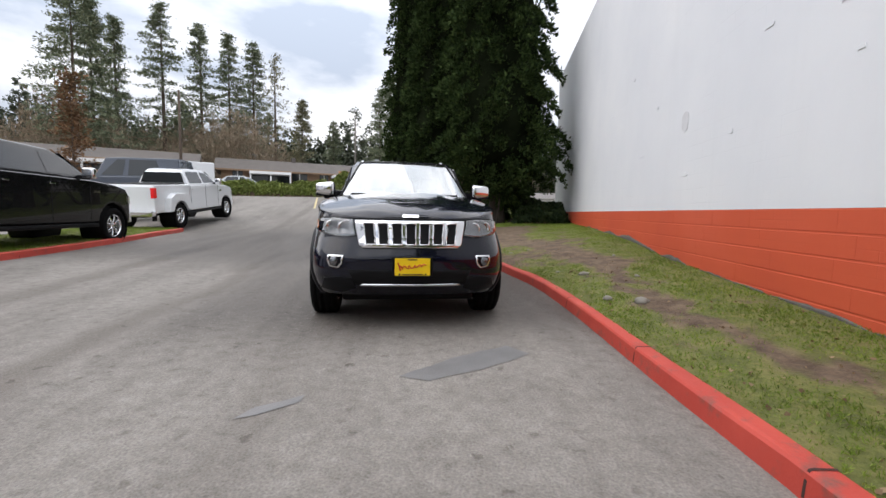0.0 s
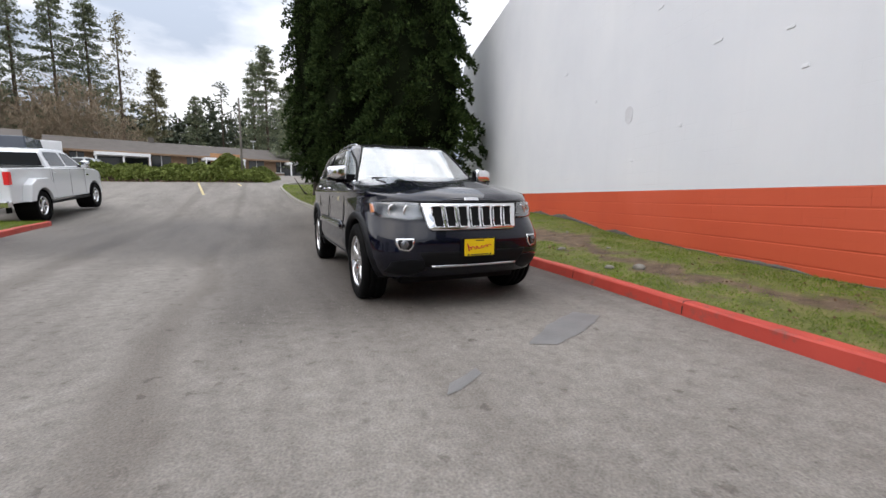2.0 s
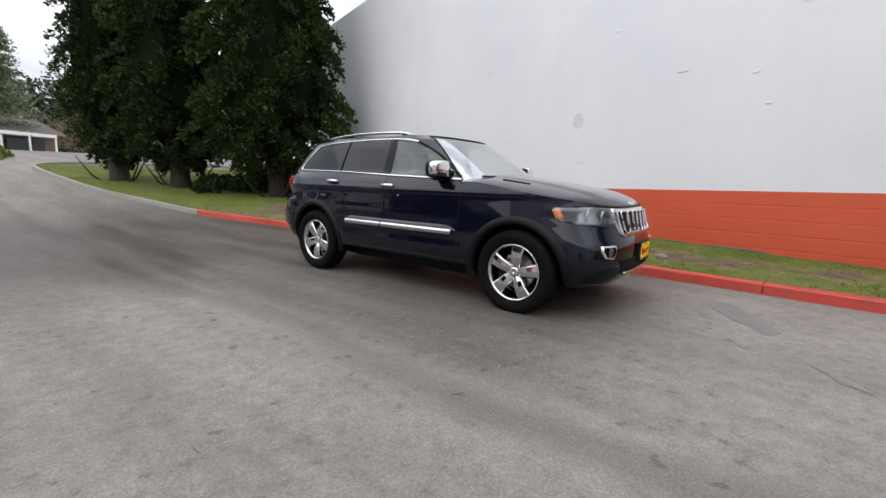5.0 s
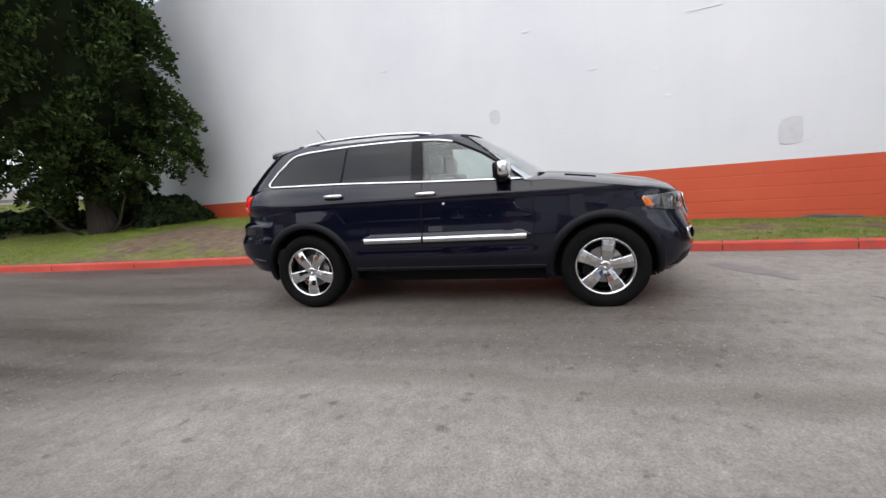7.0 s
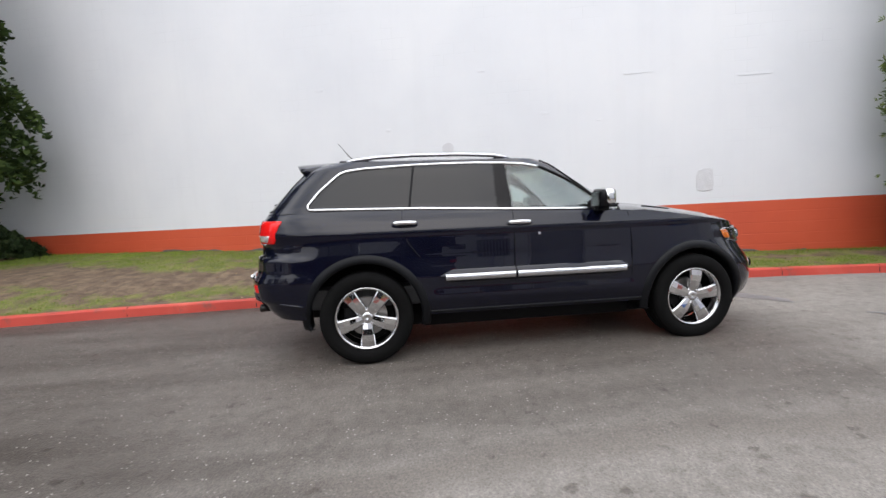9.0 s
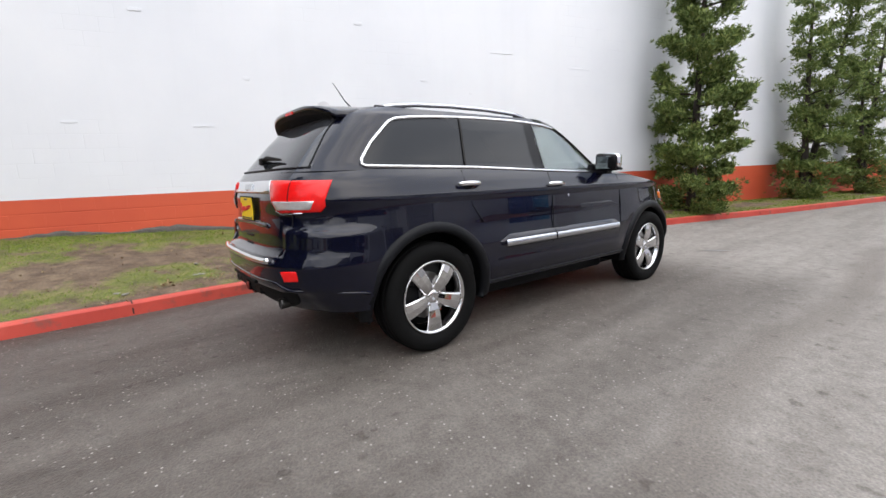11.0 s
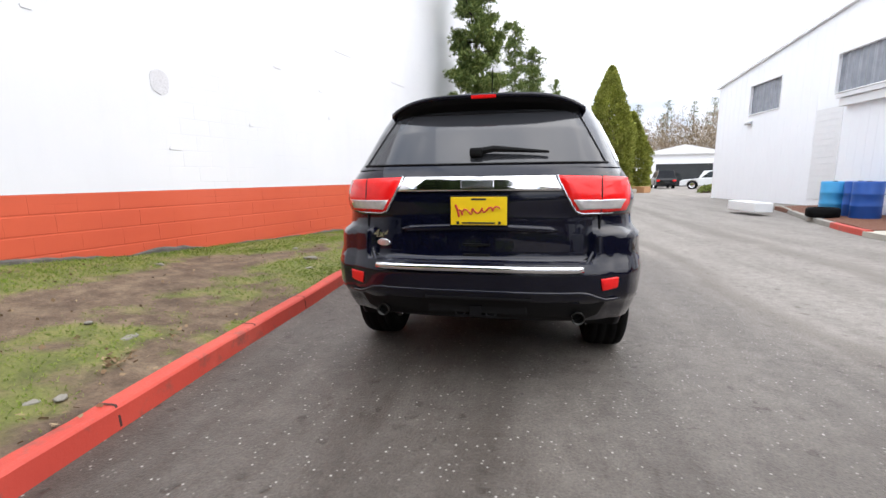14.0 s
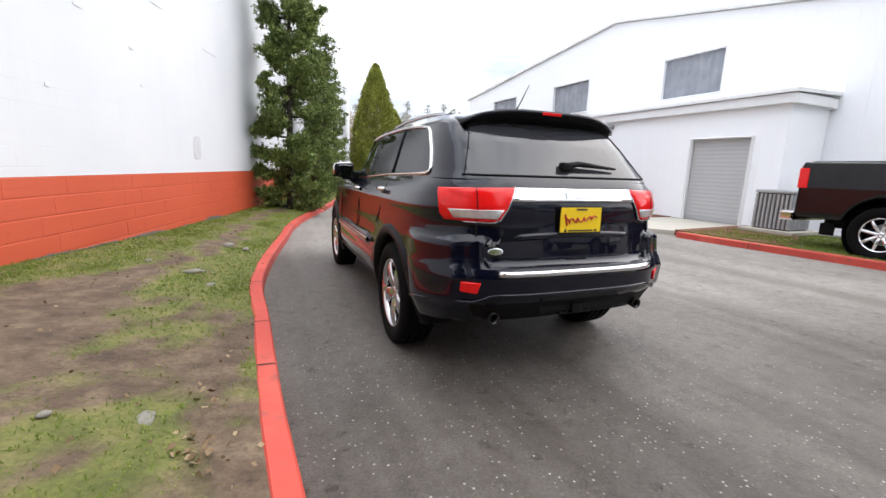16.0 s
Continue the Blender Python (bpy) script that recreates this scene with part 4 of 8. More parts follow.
def build_suv():
    car = tagged(new("suv"), "dark navy sport utility vehicle with chrome trim beside the kerb", "car")
    build_body(car, PAINT)
    build_upper(car, PAINT)
    # dark underbody, wheel housings and sills
    for name, dims in (
        ("chassis", (-0.62, 0.62, -1.95, 1.55, 0.22, 0.55)),
        ("floor_pan", (-0.66, 0.66, -0.98, 0.98, 0.215, 0.48)),
        ("floor_pan", (-0.86, 0.86, -0.95, 0.95, 0.37, 0.46)),
        ("front_crossmember", (-0.72, 0.72, -2.08, -1.93, 0.33, 0.70)),
        ("rear_crossmember", (-0.72, 0.72, 1.95, 2.25, 0.44, 0.70)),
        ("silencer", (-0.52, 0.52, 1.62, 1.98, 0.32, 0.52)),
        ("engine_bay", (-0.63, 0.63, -1.98, -0.92, 0.5, 0.90)),
        ("boot_floor", (-0.63, 0.63, 0.92, 2.20, 0.5, 0.95)),
    ):
        box_part(name, dims, BLACK_PLASTIC, car, "", 0.03)
    for yc, rad in ARCHES:
        for side in (-1, 1):
            bm = bmesh.new()
            rows = []
            for k in range(25):
                a = math.radians(-12 + 204 * k / 24)
                yy, zz = yc + math.cos(a) * (rad + 0.012), 0.38 + math.sin(a) * (rad + 0.012)
                edge = body_half(yy, max(0.36, min(zz, 1.0))) - 0.004
                rows.append([bm.verts.new((side * xx, yy, zz)) for xx in (edge, 0.62)])
            for p, q in zip(rows, rows[1:]):
                bm.faces.new((p[0], p[1], q[1], q[0]))
            part("wheel_arch_liner", bm, BLACK_PLASTIC, car)
            # flared moulding round the arch
            bm = bmesh.new()
            prof = [(-0.012, -0.03), (-0.006, 0.014), (0.018, 0.020), (0.05, 0.014), (0.062, 0.002), (0.064, -0.006)]
            rings = []
            for k in range(45):
                a = math.radians(-20 + 220 * k / 44)
                ring = []
                for dr, dx in prof:
                    r = rad + dr
                    yy, zz = yc + math.cos(a) * r, 0.38 + math.sin(a) * r
                    zz = max(zz, 0.30)
                    xx = body_half(yy, max(0.3, zz)) + dx
                    ring.append(bm.verts.new((side * xx, yy, zz)))
                rings.append(ring)
            for p, q in zip(rings, rings[1:]):
                for i in range(len(prof) - 1):
                    bm.faces.new((p[i], p[i + 1], q[i + 1], q[i]))
            bmesh.ops.recalc_face_normals(bm, faces=bm.faces)
            part("wheel_arch_moulding", bm, FLARE_GREY, car, "dark grey arch moulding", shade=True)
            wheel(car, Vector((side * 0.815, yc, 0.385)), side, phase=0.45 if yc < 0 else 0.95)
    for side in (-1, 1):
        place = on_side(side)
        # chrome surround of the side windows, in one loop
        line = [(y, interp(BELT, y) + 0.012) for y in np.linspace(-0.76, 1.875, 60)]
        line += [(1.900, 1.300)] + [(y, interp(WIN_TOP, y) + 0.006) for y in np.linspace(1.89, -0.10, 70)]
        front = [(y, interp(WIN_TOP, y) + 0.006) for y in np.linspace(-0.10, -0.76, 18)]
        part("window_surround", tube([(side * (upper_half(y, z) + 0.004), y, z) for y, z in line], 0.0125, 6), CHROME, car, "bright chrome window surround", shade=True)
        part("window_seal", tube([(side * (upper_half(y, z) + 0.003), y, z) for y, z in front], 0.012, 6), BLACK_PLASTIC, car, "black pillar seal", shade=True)
        # division bars
        for y0 in (1.04,):
            bar = [(side * (upper_half(y0 - 0.05 * t, 1.26 + 0.39 * t) + 0.002), y0 + 0.03 - 0.06 * t, 1.265 + 0.385 * t) for t in np.linspace(0, 1, 8)]
            part("window_divider", tube(bar, 0.010, 6), GLOSS_BLACK, car)
        # lower door moulding with a bright strip
        for y0, y1 in ((-0.82, 0.195), (0.205, 0.84)):
            tip = 0.06 if y0 < 0 else 0.0
            tip2 = 0.0 if y0 < 0 else 0.10
            prof = [(0.0, -0.052), (0.022, -0.040), (0.030, 0.0), (0.020, 0.036), (0.0, 0.055)]
            bm = bmesh.new()
            rings = []
            for k in range(13):
                t = k / 12
                y = y0 + (y1 - y0) * t
                f = 1.0
                if tip and t < 0.08:
                    f = 0.25 + t / 0.08 * 0.75
                if tip2 and t > 0.85:
                    f = 1 - (t - 0.85) / 0.15 * 0.85
                rings.append([bm.verts.new((side * (body_half(y, 0.70 + h) + d * f), y, 0.70 + h * f)) for d, h in prof])
            for p, q in zip(rings, rings[1:]):
                for i in range(4):
                    bm.faces.new((p[i], p[i + 1], q[i + 1], q[i]))
            bmesh.ops.recalc_face_normals(bm, faces=bm.faces)
            door_moulding = part("door_moulding", bm, PAINT, car, shade=True)
            s0, s1 = (y0 + 0.04, y1 - 0.006) if y0 < 0 else (y0 + 0.006, y1 - 0.04)
            strip = [(y, 0.692) for y in np.linspace(s0, s1, 14)]
            bm = bmesh.new()
            rr = []
            for y, z in strip:
                rr.append([bm.verts.new((side * (body_half(y, z) + d), y, z + h)) for d, h in ((0.026, -0.026), (0.0345, -0.020), (0.036, 0.0), (0.0325, 0.020), (0.024, 0.026))])
            for p, q in zip(rr, rr[1:]):
                for i in range(4):
                    bm.faces.new((p[i], p[i + 1], q[i + 1], q[i]))
            bmesh.ops.recalc_face_normals(bm, faces=bm.faces)
            part("bright_strip", bm, SATIN, door_moulding, "chrome strip", shade=True)
        # sill edge line
        part("sill_strip", tube([(side * (body_half(y, 0.41) + 0.004), y, 0.412) for y in np.linspace(-0.95, 0.95, 24)], 0.008, 6), FLARE_GREY, car)
        # shut lines
        def seam(pts):
            part("door_seam", tube([place(y, z, -0.0015) for y, z in pts], 0.0042, 5), BLACK_PLASTIC, car)
        seam([(0.195 + 0.02 * (1.2 - z), z) for z in np.linspace(0.44, interp(BELT, 0.2), 20)])
        seam([(-0.83 - 0.02 * math.sin((z - 0.44) * 4), z) for z in np.linspace(0.44, 1.18, 20)])
        seam([(1.13, 1.25), (1.135, 1.18), (1.13, 1.10), (1.10, 1.0), (1.05, 0.93), (1.0, 0.87)])
        seam([(y, 0.437) for y in np.linspace(-0.83, 0.92, 30)])
        # handles
        for yh, zh in ((0.15, 1.122), (1.115, 1.152)):
            bm = tube([place(yh - 0.105, zh, 0.018), place(yh - 0.08, zh + 0.002, 0.036), place(yh, zh + 0.004, 0.042), place(yh + 0.08, zh + 0.002, 0.036), place(yh + 0.105, zh, 0.018)], [0.012, 0.017, 0.018, 0.017, 0.012], 8, False, 0.7)
            part("door_handle", bm, CHROME, car, "chrome door handle", shade=True)
            part("handle_cup", slab([(yh + 0.055 * math.cos(a), zh - 0.012 + 0.028 * math.sin(a)) for a in np.linspace(0, 2 * math.pi, 17)[:-1]], place, 0.006, 0.01), GLOSS_BLACK, car, shade=True)
        # mirror: black housing, chrome cap over its front, glass set in the back
        bm = bmesh.new()
        box(bm, -0.115, 0.105, -0.075, 0.055, -0.082, 0.082, 0.034)
        for v in bm.verts:
            v.co.y -= 0.03 * (v.co.x / 0.1 + 0.2) * -0.4
            v.co.z *= 1 - 0.10 * (v.co.x / 0.1)
        mir = part("door_mirror", bm, GLOSS_BLACK, car, "chrome-capped door mirror", shade=True)
        bm = bmesh.new()
        box(bm, -0.112, 0.112, -0.084, 0.02, -0.070, 0.090, 0.042)
        for v in bm.verts:
            v.co.y -= 0.03 * (v.co.x / 0.1 + 0.2) * -0.4
            v.co.z *= 1 - 0.10 * (v.co.x / 0.1)
        part("mirror_cap", bm, CHROME, mir, "chrome cap", shade=True)
        flip = Matrix.Diagonal((side, 1, 1, 1))
        mir.matrix_local = Matrix.Translation((side * 0.955, -0.575, 1.292)) @ flip
        bm = bmesh.new()
        box(bm, -0.088, 0.082, 0.050, 0.062, -0.060, 0.058, 0.004)
        part("mirror_glass", bm, MIRROR_GLASS, mir)
        bm = bmesh.new()
        box(bm, -0.185, 0.02, -0.05, 0.045, -0.105, -0.06, 0.018)
        box(bm, -0.21, -0.11, -0.075, 0.055, -0.11, -0.005, 0.02)
        part("mirror_foot", bm, GLOSS_BLACK, mir)
        bm = bmesh.new()
        box(bm, -0.05, 0.112, -0.068, 0.0, -0.072, -0.048, 0.008)
        part("mirror_underside", bm, GLOSS_BLACK, mir)
        # roof rail
        rail = [(side * 0.548, y, z) for y, z in ((0.12, 1.690), (0.18, 1.712), (0.28, 1.728), (0.6, 1.742), (1.0, 1.742), (1.3, 1.730), (1.48, 1.712), (1.58, 1.695), (1.64, 1.675))]
        part("roof_rail", tube(rail, [0.014, 0.017, 0.018, 0.017, 0.017, 0.017, 0.018, 0.017, 0.014], 8, False, 1.0), SATIN, car, "satin silver roof rail", shade=True)
        for y0 in (0.2, 1.56):
            bm = bmesh.new()
            box(bm, side * 0.548 - 0.018, side * 0.548 + 0.018, y0 - 0.085, y0 + 0.085, 1.65, 1.706, 0.014)
            part("rail_foot", bm, BLACK_PLASTIC, car)
        # headlamp
        hl = dense([(0.505, 0.990), (0.495, 0.91), (0.475, 0.850), (0.62, 0.838), (0.76, 0.855), (0.80, 0.88), (0.80, 0.985), (0.70, 0.998)], 0.03)
        # carried round the corner by the angle from the middle
        def wrap(u, v, d):
            t = smooth(0.62, 0.82, u)
            y = front_y(min(u, 0.82), v)
            if u > 0.74:
                y = y + (u - 0.74) * 1.9
                return Vector((side * (body_half(y, v) + d * 0.7), y - d * 0.7, v))
            return Vector((side * u, y - d, v))
        housing = part("headlamp", slab(hl, wrap, 0.004, 0.004), LAMP_CHROME, car, "clear headlamp with chrome reflectors and an amber corner", shade=True)
        for u0, v0, r0 in ((0.585, 0.915, 0.050), (0.70, 0.920, 0.052)):
            c = wrap(u0, v0, 0.006)
            bm = lathe([(0.0, 0.0), (0.012, r0 * 0.5), (0.006, r0 * 0.8), (-0.006, r0), (0.004, r0 * 1.12)], 24)
            ob = part("lamp_reflector", bm, CHROME, housing, shade=True)
            ob.matrix_local = Matrix.Translation(c + Vector((0, 0.006, 0))) @ Matrix.Rotation(radians(90 if side > 0 else 90), 4, "Z")
        am = dense([(0.788, 0.968), (0.781, 0.91), (0.788, 0.895), (0.80, 0.90), (0.803, 0.970)], 0.03)
        part("amber_marker", slab(am, wrap, 0.010, 0.004), AMBER, housing, "amber corner marker", shade=True)
        lens = part("headlamp_lens", slab(hl, wrap, 0.022, 0.010), LENS, housing, shade=True)
        lens.visible_shadow = False
        # fog lamp in a bright bezel
        fo = dense([(0.58, 0.685), (0.722, 0.680), (0.732, 0.64), (0.705, 0.580), (0.625, 0.568), (0.59, 0.61)], 0.02)
        fp = lambda u, v, d: Vector((side * u, front_y(u, v) - d, v))
        bez = part("fog_lamp", slab(fo, fp, 0.012, 0.012), CHROME, car, "fog lamp in a chrome bezel", shade=True)
        fi = [(0.66 + (u - 0.66) * 0.84, 0.63 + (v - 0.63) * 0.82) for u, v in fo]
        part("fog_bowl", slab(fi, fp, 0.0135, 0.004), GLOSS_BLACK, bez, shade=True)
        lamp_c = fp(0.655, 0.628, 0.012)
        ob = part("fog_lens", lathe([(0.016, 0.0), (0.012, 0.024), (0.002, 0.042), (-0.004, 0.047)], 20), LAMP_CHROME, bez, shade=True)
        ob.matrix_local = Matrix.Translation(lamp_c) @ Matrix.Rotation(radians(-90), 4, "Z")
        # tail lamp, wrapping the corner
        def rwrap(u, v, d):
            if u > 0.72:
                y = rear_y(0.72, v) - (u - 0.72) * 1.15
                return Vector((side * (body_half(y, v) + d * 0.6), y + d * 0.6, v))
            return Vector((side * u, rear_y(u, v) + d, v))
        tl_top = dense([(0.425, 1.216), (0.455, 1.150), (0.485, 1.095), (0.525, 1.030), (0.56, 1.018), (0.79, 1.022), (0.815, 1.055), (0.835, 1.17), (0.838, 1.206)], 0.03)
        tl = part("tail_lamp", slab(tl_top, rwrap, 0.016, 0.006), LAMP_RED, car, "red tail lamp with a clear lower band", shade=True)
        tl_low = dense([(0.505, 1.088), (0.540, 1.033), (0.750, 1.036), (0.775, 1.088)], 0.025)
        part("reversing_lens", slab(tl_low, rwrap, 0.020, 0.004), LAMP_WHITE, tl, "clear reversing lens", shade=True)
        part("lamp_edge", tube([rwrap(u, v, 0.008) for u, v in ((0.425, 1.219), (0.453, 1.150), (0.482, 1.092), (0.520, 1.026), (0.555, 1.012), (0.65, 1.013), (0.72, 1.015))], 0.007, 6), SATIN, tl, shade=True)
        part("lamp_gap", tube([rwrap(0.655, v, 0.0145) for v in np.linspace(1.02, 1.214, 8)], 0.004, 5), BLACK_PLASTIC, tl)
        # bumper reflector and exhaust
        rf = dense([(0.655, 0.675), (0.80, 0.682), (0.805, 0.622), (0.668, 0.610)], 0.03)
        fr = lambda u, v, d: Vector((side * u, rear_y(u, v) + 0.033 + d, v))
        part("bumper_reflector", slab(rf, fr, 0.012, 0.006), LAMP_RED, car, "red bumper reflector", shade=True)
        bm = lathe([(0.0, 0.026), (-0.09, 0.034), (-0.105, 0.036), (-0.106, 0.031), (-0.06, 0.028)], 20)
        ex = part("exhaust_tip", bm, EXHAUST, car, "dull steel exhaust tip", shade=True)
        part("tip_bore", lathe([(-0.062, 0.028), (-0.055, 0.0)], 20), BLACK_PLASTIC, ex)
        ex.matrix_local = Matrix.Translation((side * 0.55, 2.285, 0.450)) @ Matrix.Rotation(radians(-90), 4, "Z")
        # bonnet vent
        vent = [(side * (0.60 + 0.02 * t), -1.42 + 0.28 * t, hood_z(0.6, -1.42 + 0.28 * t) + 0.006) for t in np.linspace(0, 1, 6)]
        part("bonnet_vent", tube(vent, 0.006, 6, False, 1.8), BLACK_PLASTIC, car)
        # wiper
        wy = [(side * 0 + xx, -0.985 + 0.18 * (abs(xx) / 0.75) ** 2.0 - 0.035, 1.232 + 0.01) for xx in (np.linspace(-0.62, 0.02, 10) if side < 0 else np.linspace(0.06, 0.62, 10))]
        part("wiper_blade", tube(wy, 0.010, 6), BLACK_PLASTIC, car)
    # cowl
    cowl = [(x, screen_y(x, 1.2) - 0.045, 1.165 + 0.035 * (1 - (abs(x) / 0.8) ** 2)) for x in np.linspace(-0.76, 0.76, 24)]
    part("cowl", tube(cowl, 0.035, 8, False, 1.6), BLACK_PLASTIC, car)
    # seals of the screens
    for name, edges in (("screen_seal", [(np.interp(z, [1.2, 1.66], [0.765, 0.560]), z) for z in np.linspace(1.2, 1.665, 16)]),):
        pts = [(-e, screen_y(e, z) - 0.003, z) for e, z in edges] + [(x, screen_y(x, 1.665) - 0.002, 1.668) for x in np.linspace(-0.55, 0.55, 14)] + [(e, screen_y(e, z) - 0.003, z) for e, z in edges[::-1]]
        part(name, tube(pts, 0.009, 6), BLACK_PLASTIC, car)
    edges = [(np.interp(z, [1.28, 1.56], [0.690, 0.568]), z) for z in np.linspace(1.285, 1.60, 12)]
    pts = [(-e, back_y(e, z) + 0.003, z) for e, z in edges] + [(x, back_y(x, 1.60) + 0.002, 1.60) for x in np.linspace(-0.5, 0.5, 12)] + [(e, back_y(e, z) + 0.003, z) for e, z in edges[::-1]]
    part("rear_window_seal", tube(pts, 0.004, 6), BLACK_PLASTIC, car)
    part("rear_window_seal", tube([(x, back_y(x, 1.285) + 0.004, 1.285) for x in np.linspace(-0.70, 0.70, 24)], 0.006, 6), BLACK_PLASTIC, car)
    # roof spoiler: a curved lip over the rear window
    bm = bmesh.new()
    rings = []
    for x in np.linspace(-0.60, 0.60, 31):
        t = abs(x) / 0.60
        y_end = 2.045 - 0.09 * t ** 4
        z_end = ROOF_Z + 0.022 - 0.085 * t ** 4
        z_in = ROOF_Z + 0.052 * (1 - t ** 2.2) - 0.012 * t ** 4 - 0.002
        top = [(1.60, z_in - 0.006)]
        for f in (0.3, 0.55, 0.8, 1.0):
            top.append((1.60 + (y_end - 1.60) * f, z_in + (z_end - z_in) * f ** 1.7))
        low = [(y_end - 0.004, z_end - 0.026), (1.60 + (y_end - 1.60) * 0.6, z_end - 0.045), (1.60 + (y_end - 1.60) * 0.3, z_end - 0.040)]
        rings.append([bm.verts.new((x, y, z)) for y, z in top + low])
    for p, q in zip(rings, rings[1:]):
        for i in range(7):
            bm.faces.new((p[i], p[i + 1], q[i + 1], q[i]))
    bm.faces.new(rings[0])
    bm.faces.new(rings[-1][::-1])
    bmesh.ops.recalc_face_normals(bm, faces=bm.faces)
    sp = part("roof_spoiler", bm, PAINT, car, shade=True)
    bm = bmesh.new()
    rings = []
    for x in np.linspace(-0.56, 0.56, 21):
        t = abs(x) / 0.605
        y_end = 2.040 - 0.09 * t ** 4
        rings.append([bm.verts.new((x, y, z)) for y, z in ((y_end, ROOF_Z - 0.004 - 0.085 * t ** 4), (y_end - 0.02, ROOF_Z - 0.030 - 0.08 * t ** 4), (1.955, ROOF_Z - 0.066 - 0.06 * t ** 3))])
    for p, q in zip(rings, rings[1:]):
        for i in range(2):
            bm.faces.new((p[i], p[i + 1], q[i + 1], q[i]))
    part("spoiler_underside", bm, BLACK_PLASTIC, sp)
    bm = bmesh.new()
    box(bm, -0.075, 0.075, 2.030, 2.049, ROOF_Z - 0.006, ROOF_Z + 0.014, 0.004)
    part("high_brake_lamp", bm, LAMP_RED, sp, "small red brake lamp")
    # aerial
    part("aerial", tube([(-0.01, 1.50, 1.725), (-0.015, 1.60, 1.81), (-0.028, 1.70, 1.936)], [0.010, 0.0045, 0.0025], 6), BLACK_PLASTIC, car)
    # rear wiper
    wp = part("rear_wiper", tube([(0.05, back_y(0.05, 1.35) + 0.03, 1.345), (-0.08, back_y(0.1, 1.36) + 0.035, 1.368), (-0.38, back_y(0.38, 1.345) + 0.03, 1.345)], [0.022, 0.018, 0.007], 8), BLACK_PLASTIC, car)
    bm = bmesh.new()
    box(bm, -0.02, 0.055, back_y(0, 1.34) - 0.01, back_y(0, 1.34) + 0.045, 1.325, 1.375, 0.014)
    part("wiper_pivot", bm, BLACK_PLASTIC, wp)
    # tailgate: chrome bar, plate recess, badges, handle
    bar = dense([(-0.415, 1.216), (0.415, 1.216), (0.442, 1.155), (0.452, 1.136), (-0.452, 1.136), (-0.442, 1.155)], 0.04)
    cb = part("tailgate_bar", slab(bar, on_rear, 0.014, 0.008), CHROME, car, "chrome bar across the tailgate", shade=True)
    # brand plate as a plain raised shape
    part("badge", slab(dense([(-0.09, 1.195), (0.09, 1.195), (0.09, 1.155), (-0.09, 1.155)], 0.02), on_rear, 0.022, 0.004), SATIN, cb)
    licence_plate(car, (-0.012, rear_y(0, 1.04) + 0.022, 1.03), 1)
    lip = [(x, rear_y(x, 0.93) - 0.004, 0.940 - 0.014 * (abs(x) / 0.42) ** 2) for x in np.linspace(-0.43, 0.43, 24)]
    part("tailgate_grip", tube(lip, [0.006] + [0.020] * 22 + [0.006], 10, False, 1.0), PAINT, car, "painted ridge below the plate", shade=True)
    part("tailgate_seam", tube([(x, rear_y(x, z) + 0.0005, z) for x, z in [(0.655, 1.03), (0.65, 0.90), (0.62, 0.80), (0.56, 0.757)] + [(x, 0.755) for x in np.linspace(0.5, -0.5, 20)] + [(-0.56, 0.757), (-0.62, 0.80), (-0.65, 0.90), (-0.655, 1.03)]], 0.005, 5), BLACK_PLASTIC, car)
    text_part("badge", "4x4", 0.062, SATIN, car, Matrix.Translation((0.56, rear_y(0.56, 0.89) + 0.006, 0.895)) @ Matrix.Rotation(math.pi, 4, "Z") @ Matrix.Rotation(math.pi / 2, 4, "X"), "silver four wheel drive badge", 0.003, 0.25, 0.001)
    part("badge", slab([(0.545 + 0.045 * math.cos(a), 0.845 + 0.022 * math.sin(a)) for a in np.linspace(0, 2 * math.pi, 17)[:-1]], on_rear, 0.008, 0.005), SATIN, car, "oval silver badge")
    bm = bmesh.new()
    for z0 in (0.845, 0.79):
        box(bm, -0.075, 0.075, rear_y(0, z0) - 0.005, rear_y(0, z0) + 0.006, z0 - 0.006, z0 + 0.006, 0.002)
    part("tailgate_slot", bm, BLACK_PLASTIC, car)
    # bumper step with its bright strip
    step = [(x, rear_y(x, 0.72) + 0.045, 0.728 + (0.10 * max(0.0, (abs(x) - 0.55) / 0.1) ** 1.5 if abs(x) > 0.55 else 0)) for x in np.linspace(-0.66, 0.66, 40)]
    part("bumper_strip", tube([p for p in step if abs(p[0]) <= 0.56], 0.020, 8, False, 0.9), CHROME, car, "chrome strip along the bumper step", shade=True)
    for sgn in (-1, 1):
        up = [(sgn * x, rear_y(x, z) + 0.016, z) for x, z in ((0.545, 0.735), (0.585, 0.752), (0.615, 0.80), (0.635, 0.86), (0.645, 0.92))]
        part("bumper_edge", tube(up, 0.011, 8), PAINT, car, shade=True)
    lowl = [(x, rear_y(x, 0.56) + 0.038, 0.60 if abs(x) < 0.56 else 0.60 - 0.045 * smooth(0.56, 0.70, abs(x))) for x in np.linspace(-0.86, 0.86, 40)]
    lowl = [p for p in lowl if abs(p[0]) <= 0.80]
    for sgn, end in ((-1, lowl[0]), (1, lowl[-1])):
        flank = [(sgn * (body_half(y, z) + 0.036), y, z) for y, z in ((2.27, 0.548), (2.20, 0.543), (2.12, 0.536), (2.04, 0.526), (1.96, 0.514))]
        lowl = flank[::-1] + lowl if sgn < 0 else lowl + flank
    part("bumper_crease", tube(lowl, 0.011, 8), PAINT, car, shade=True)
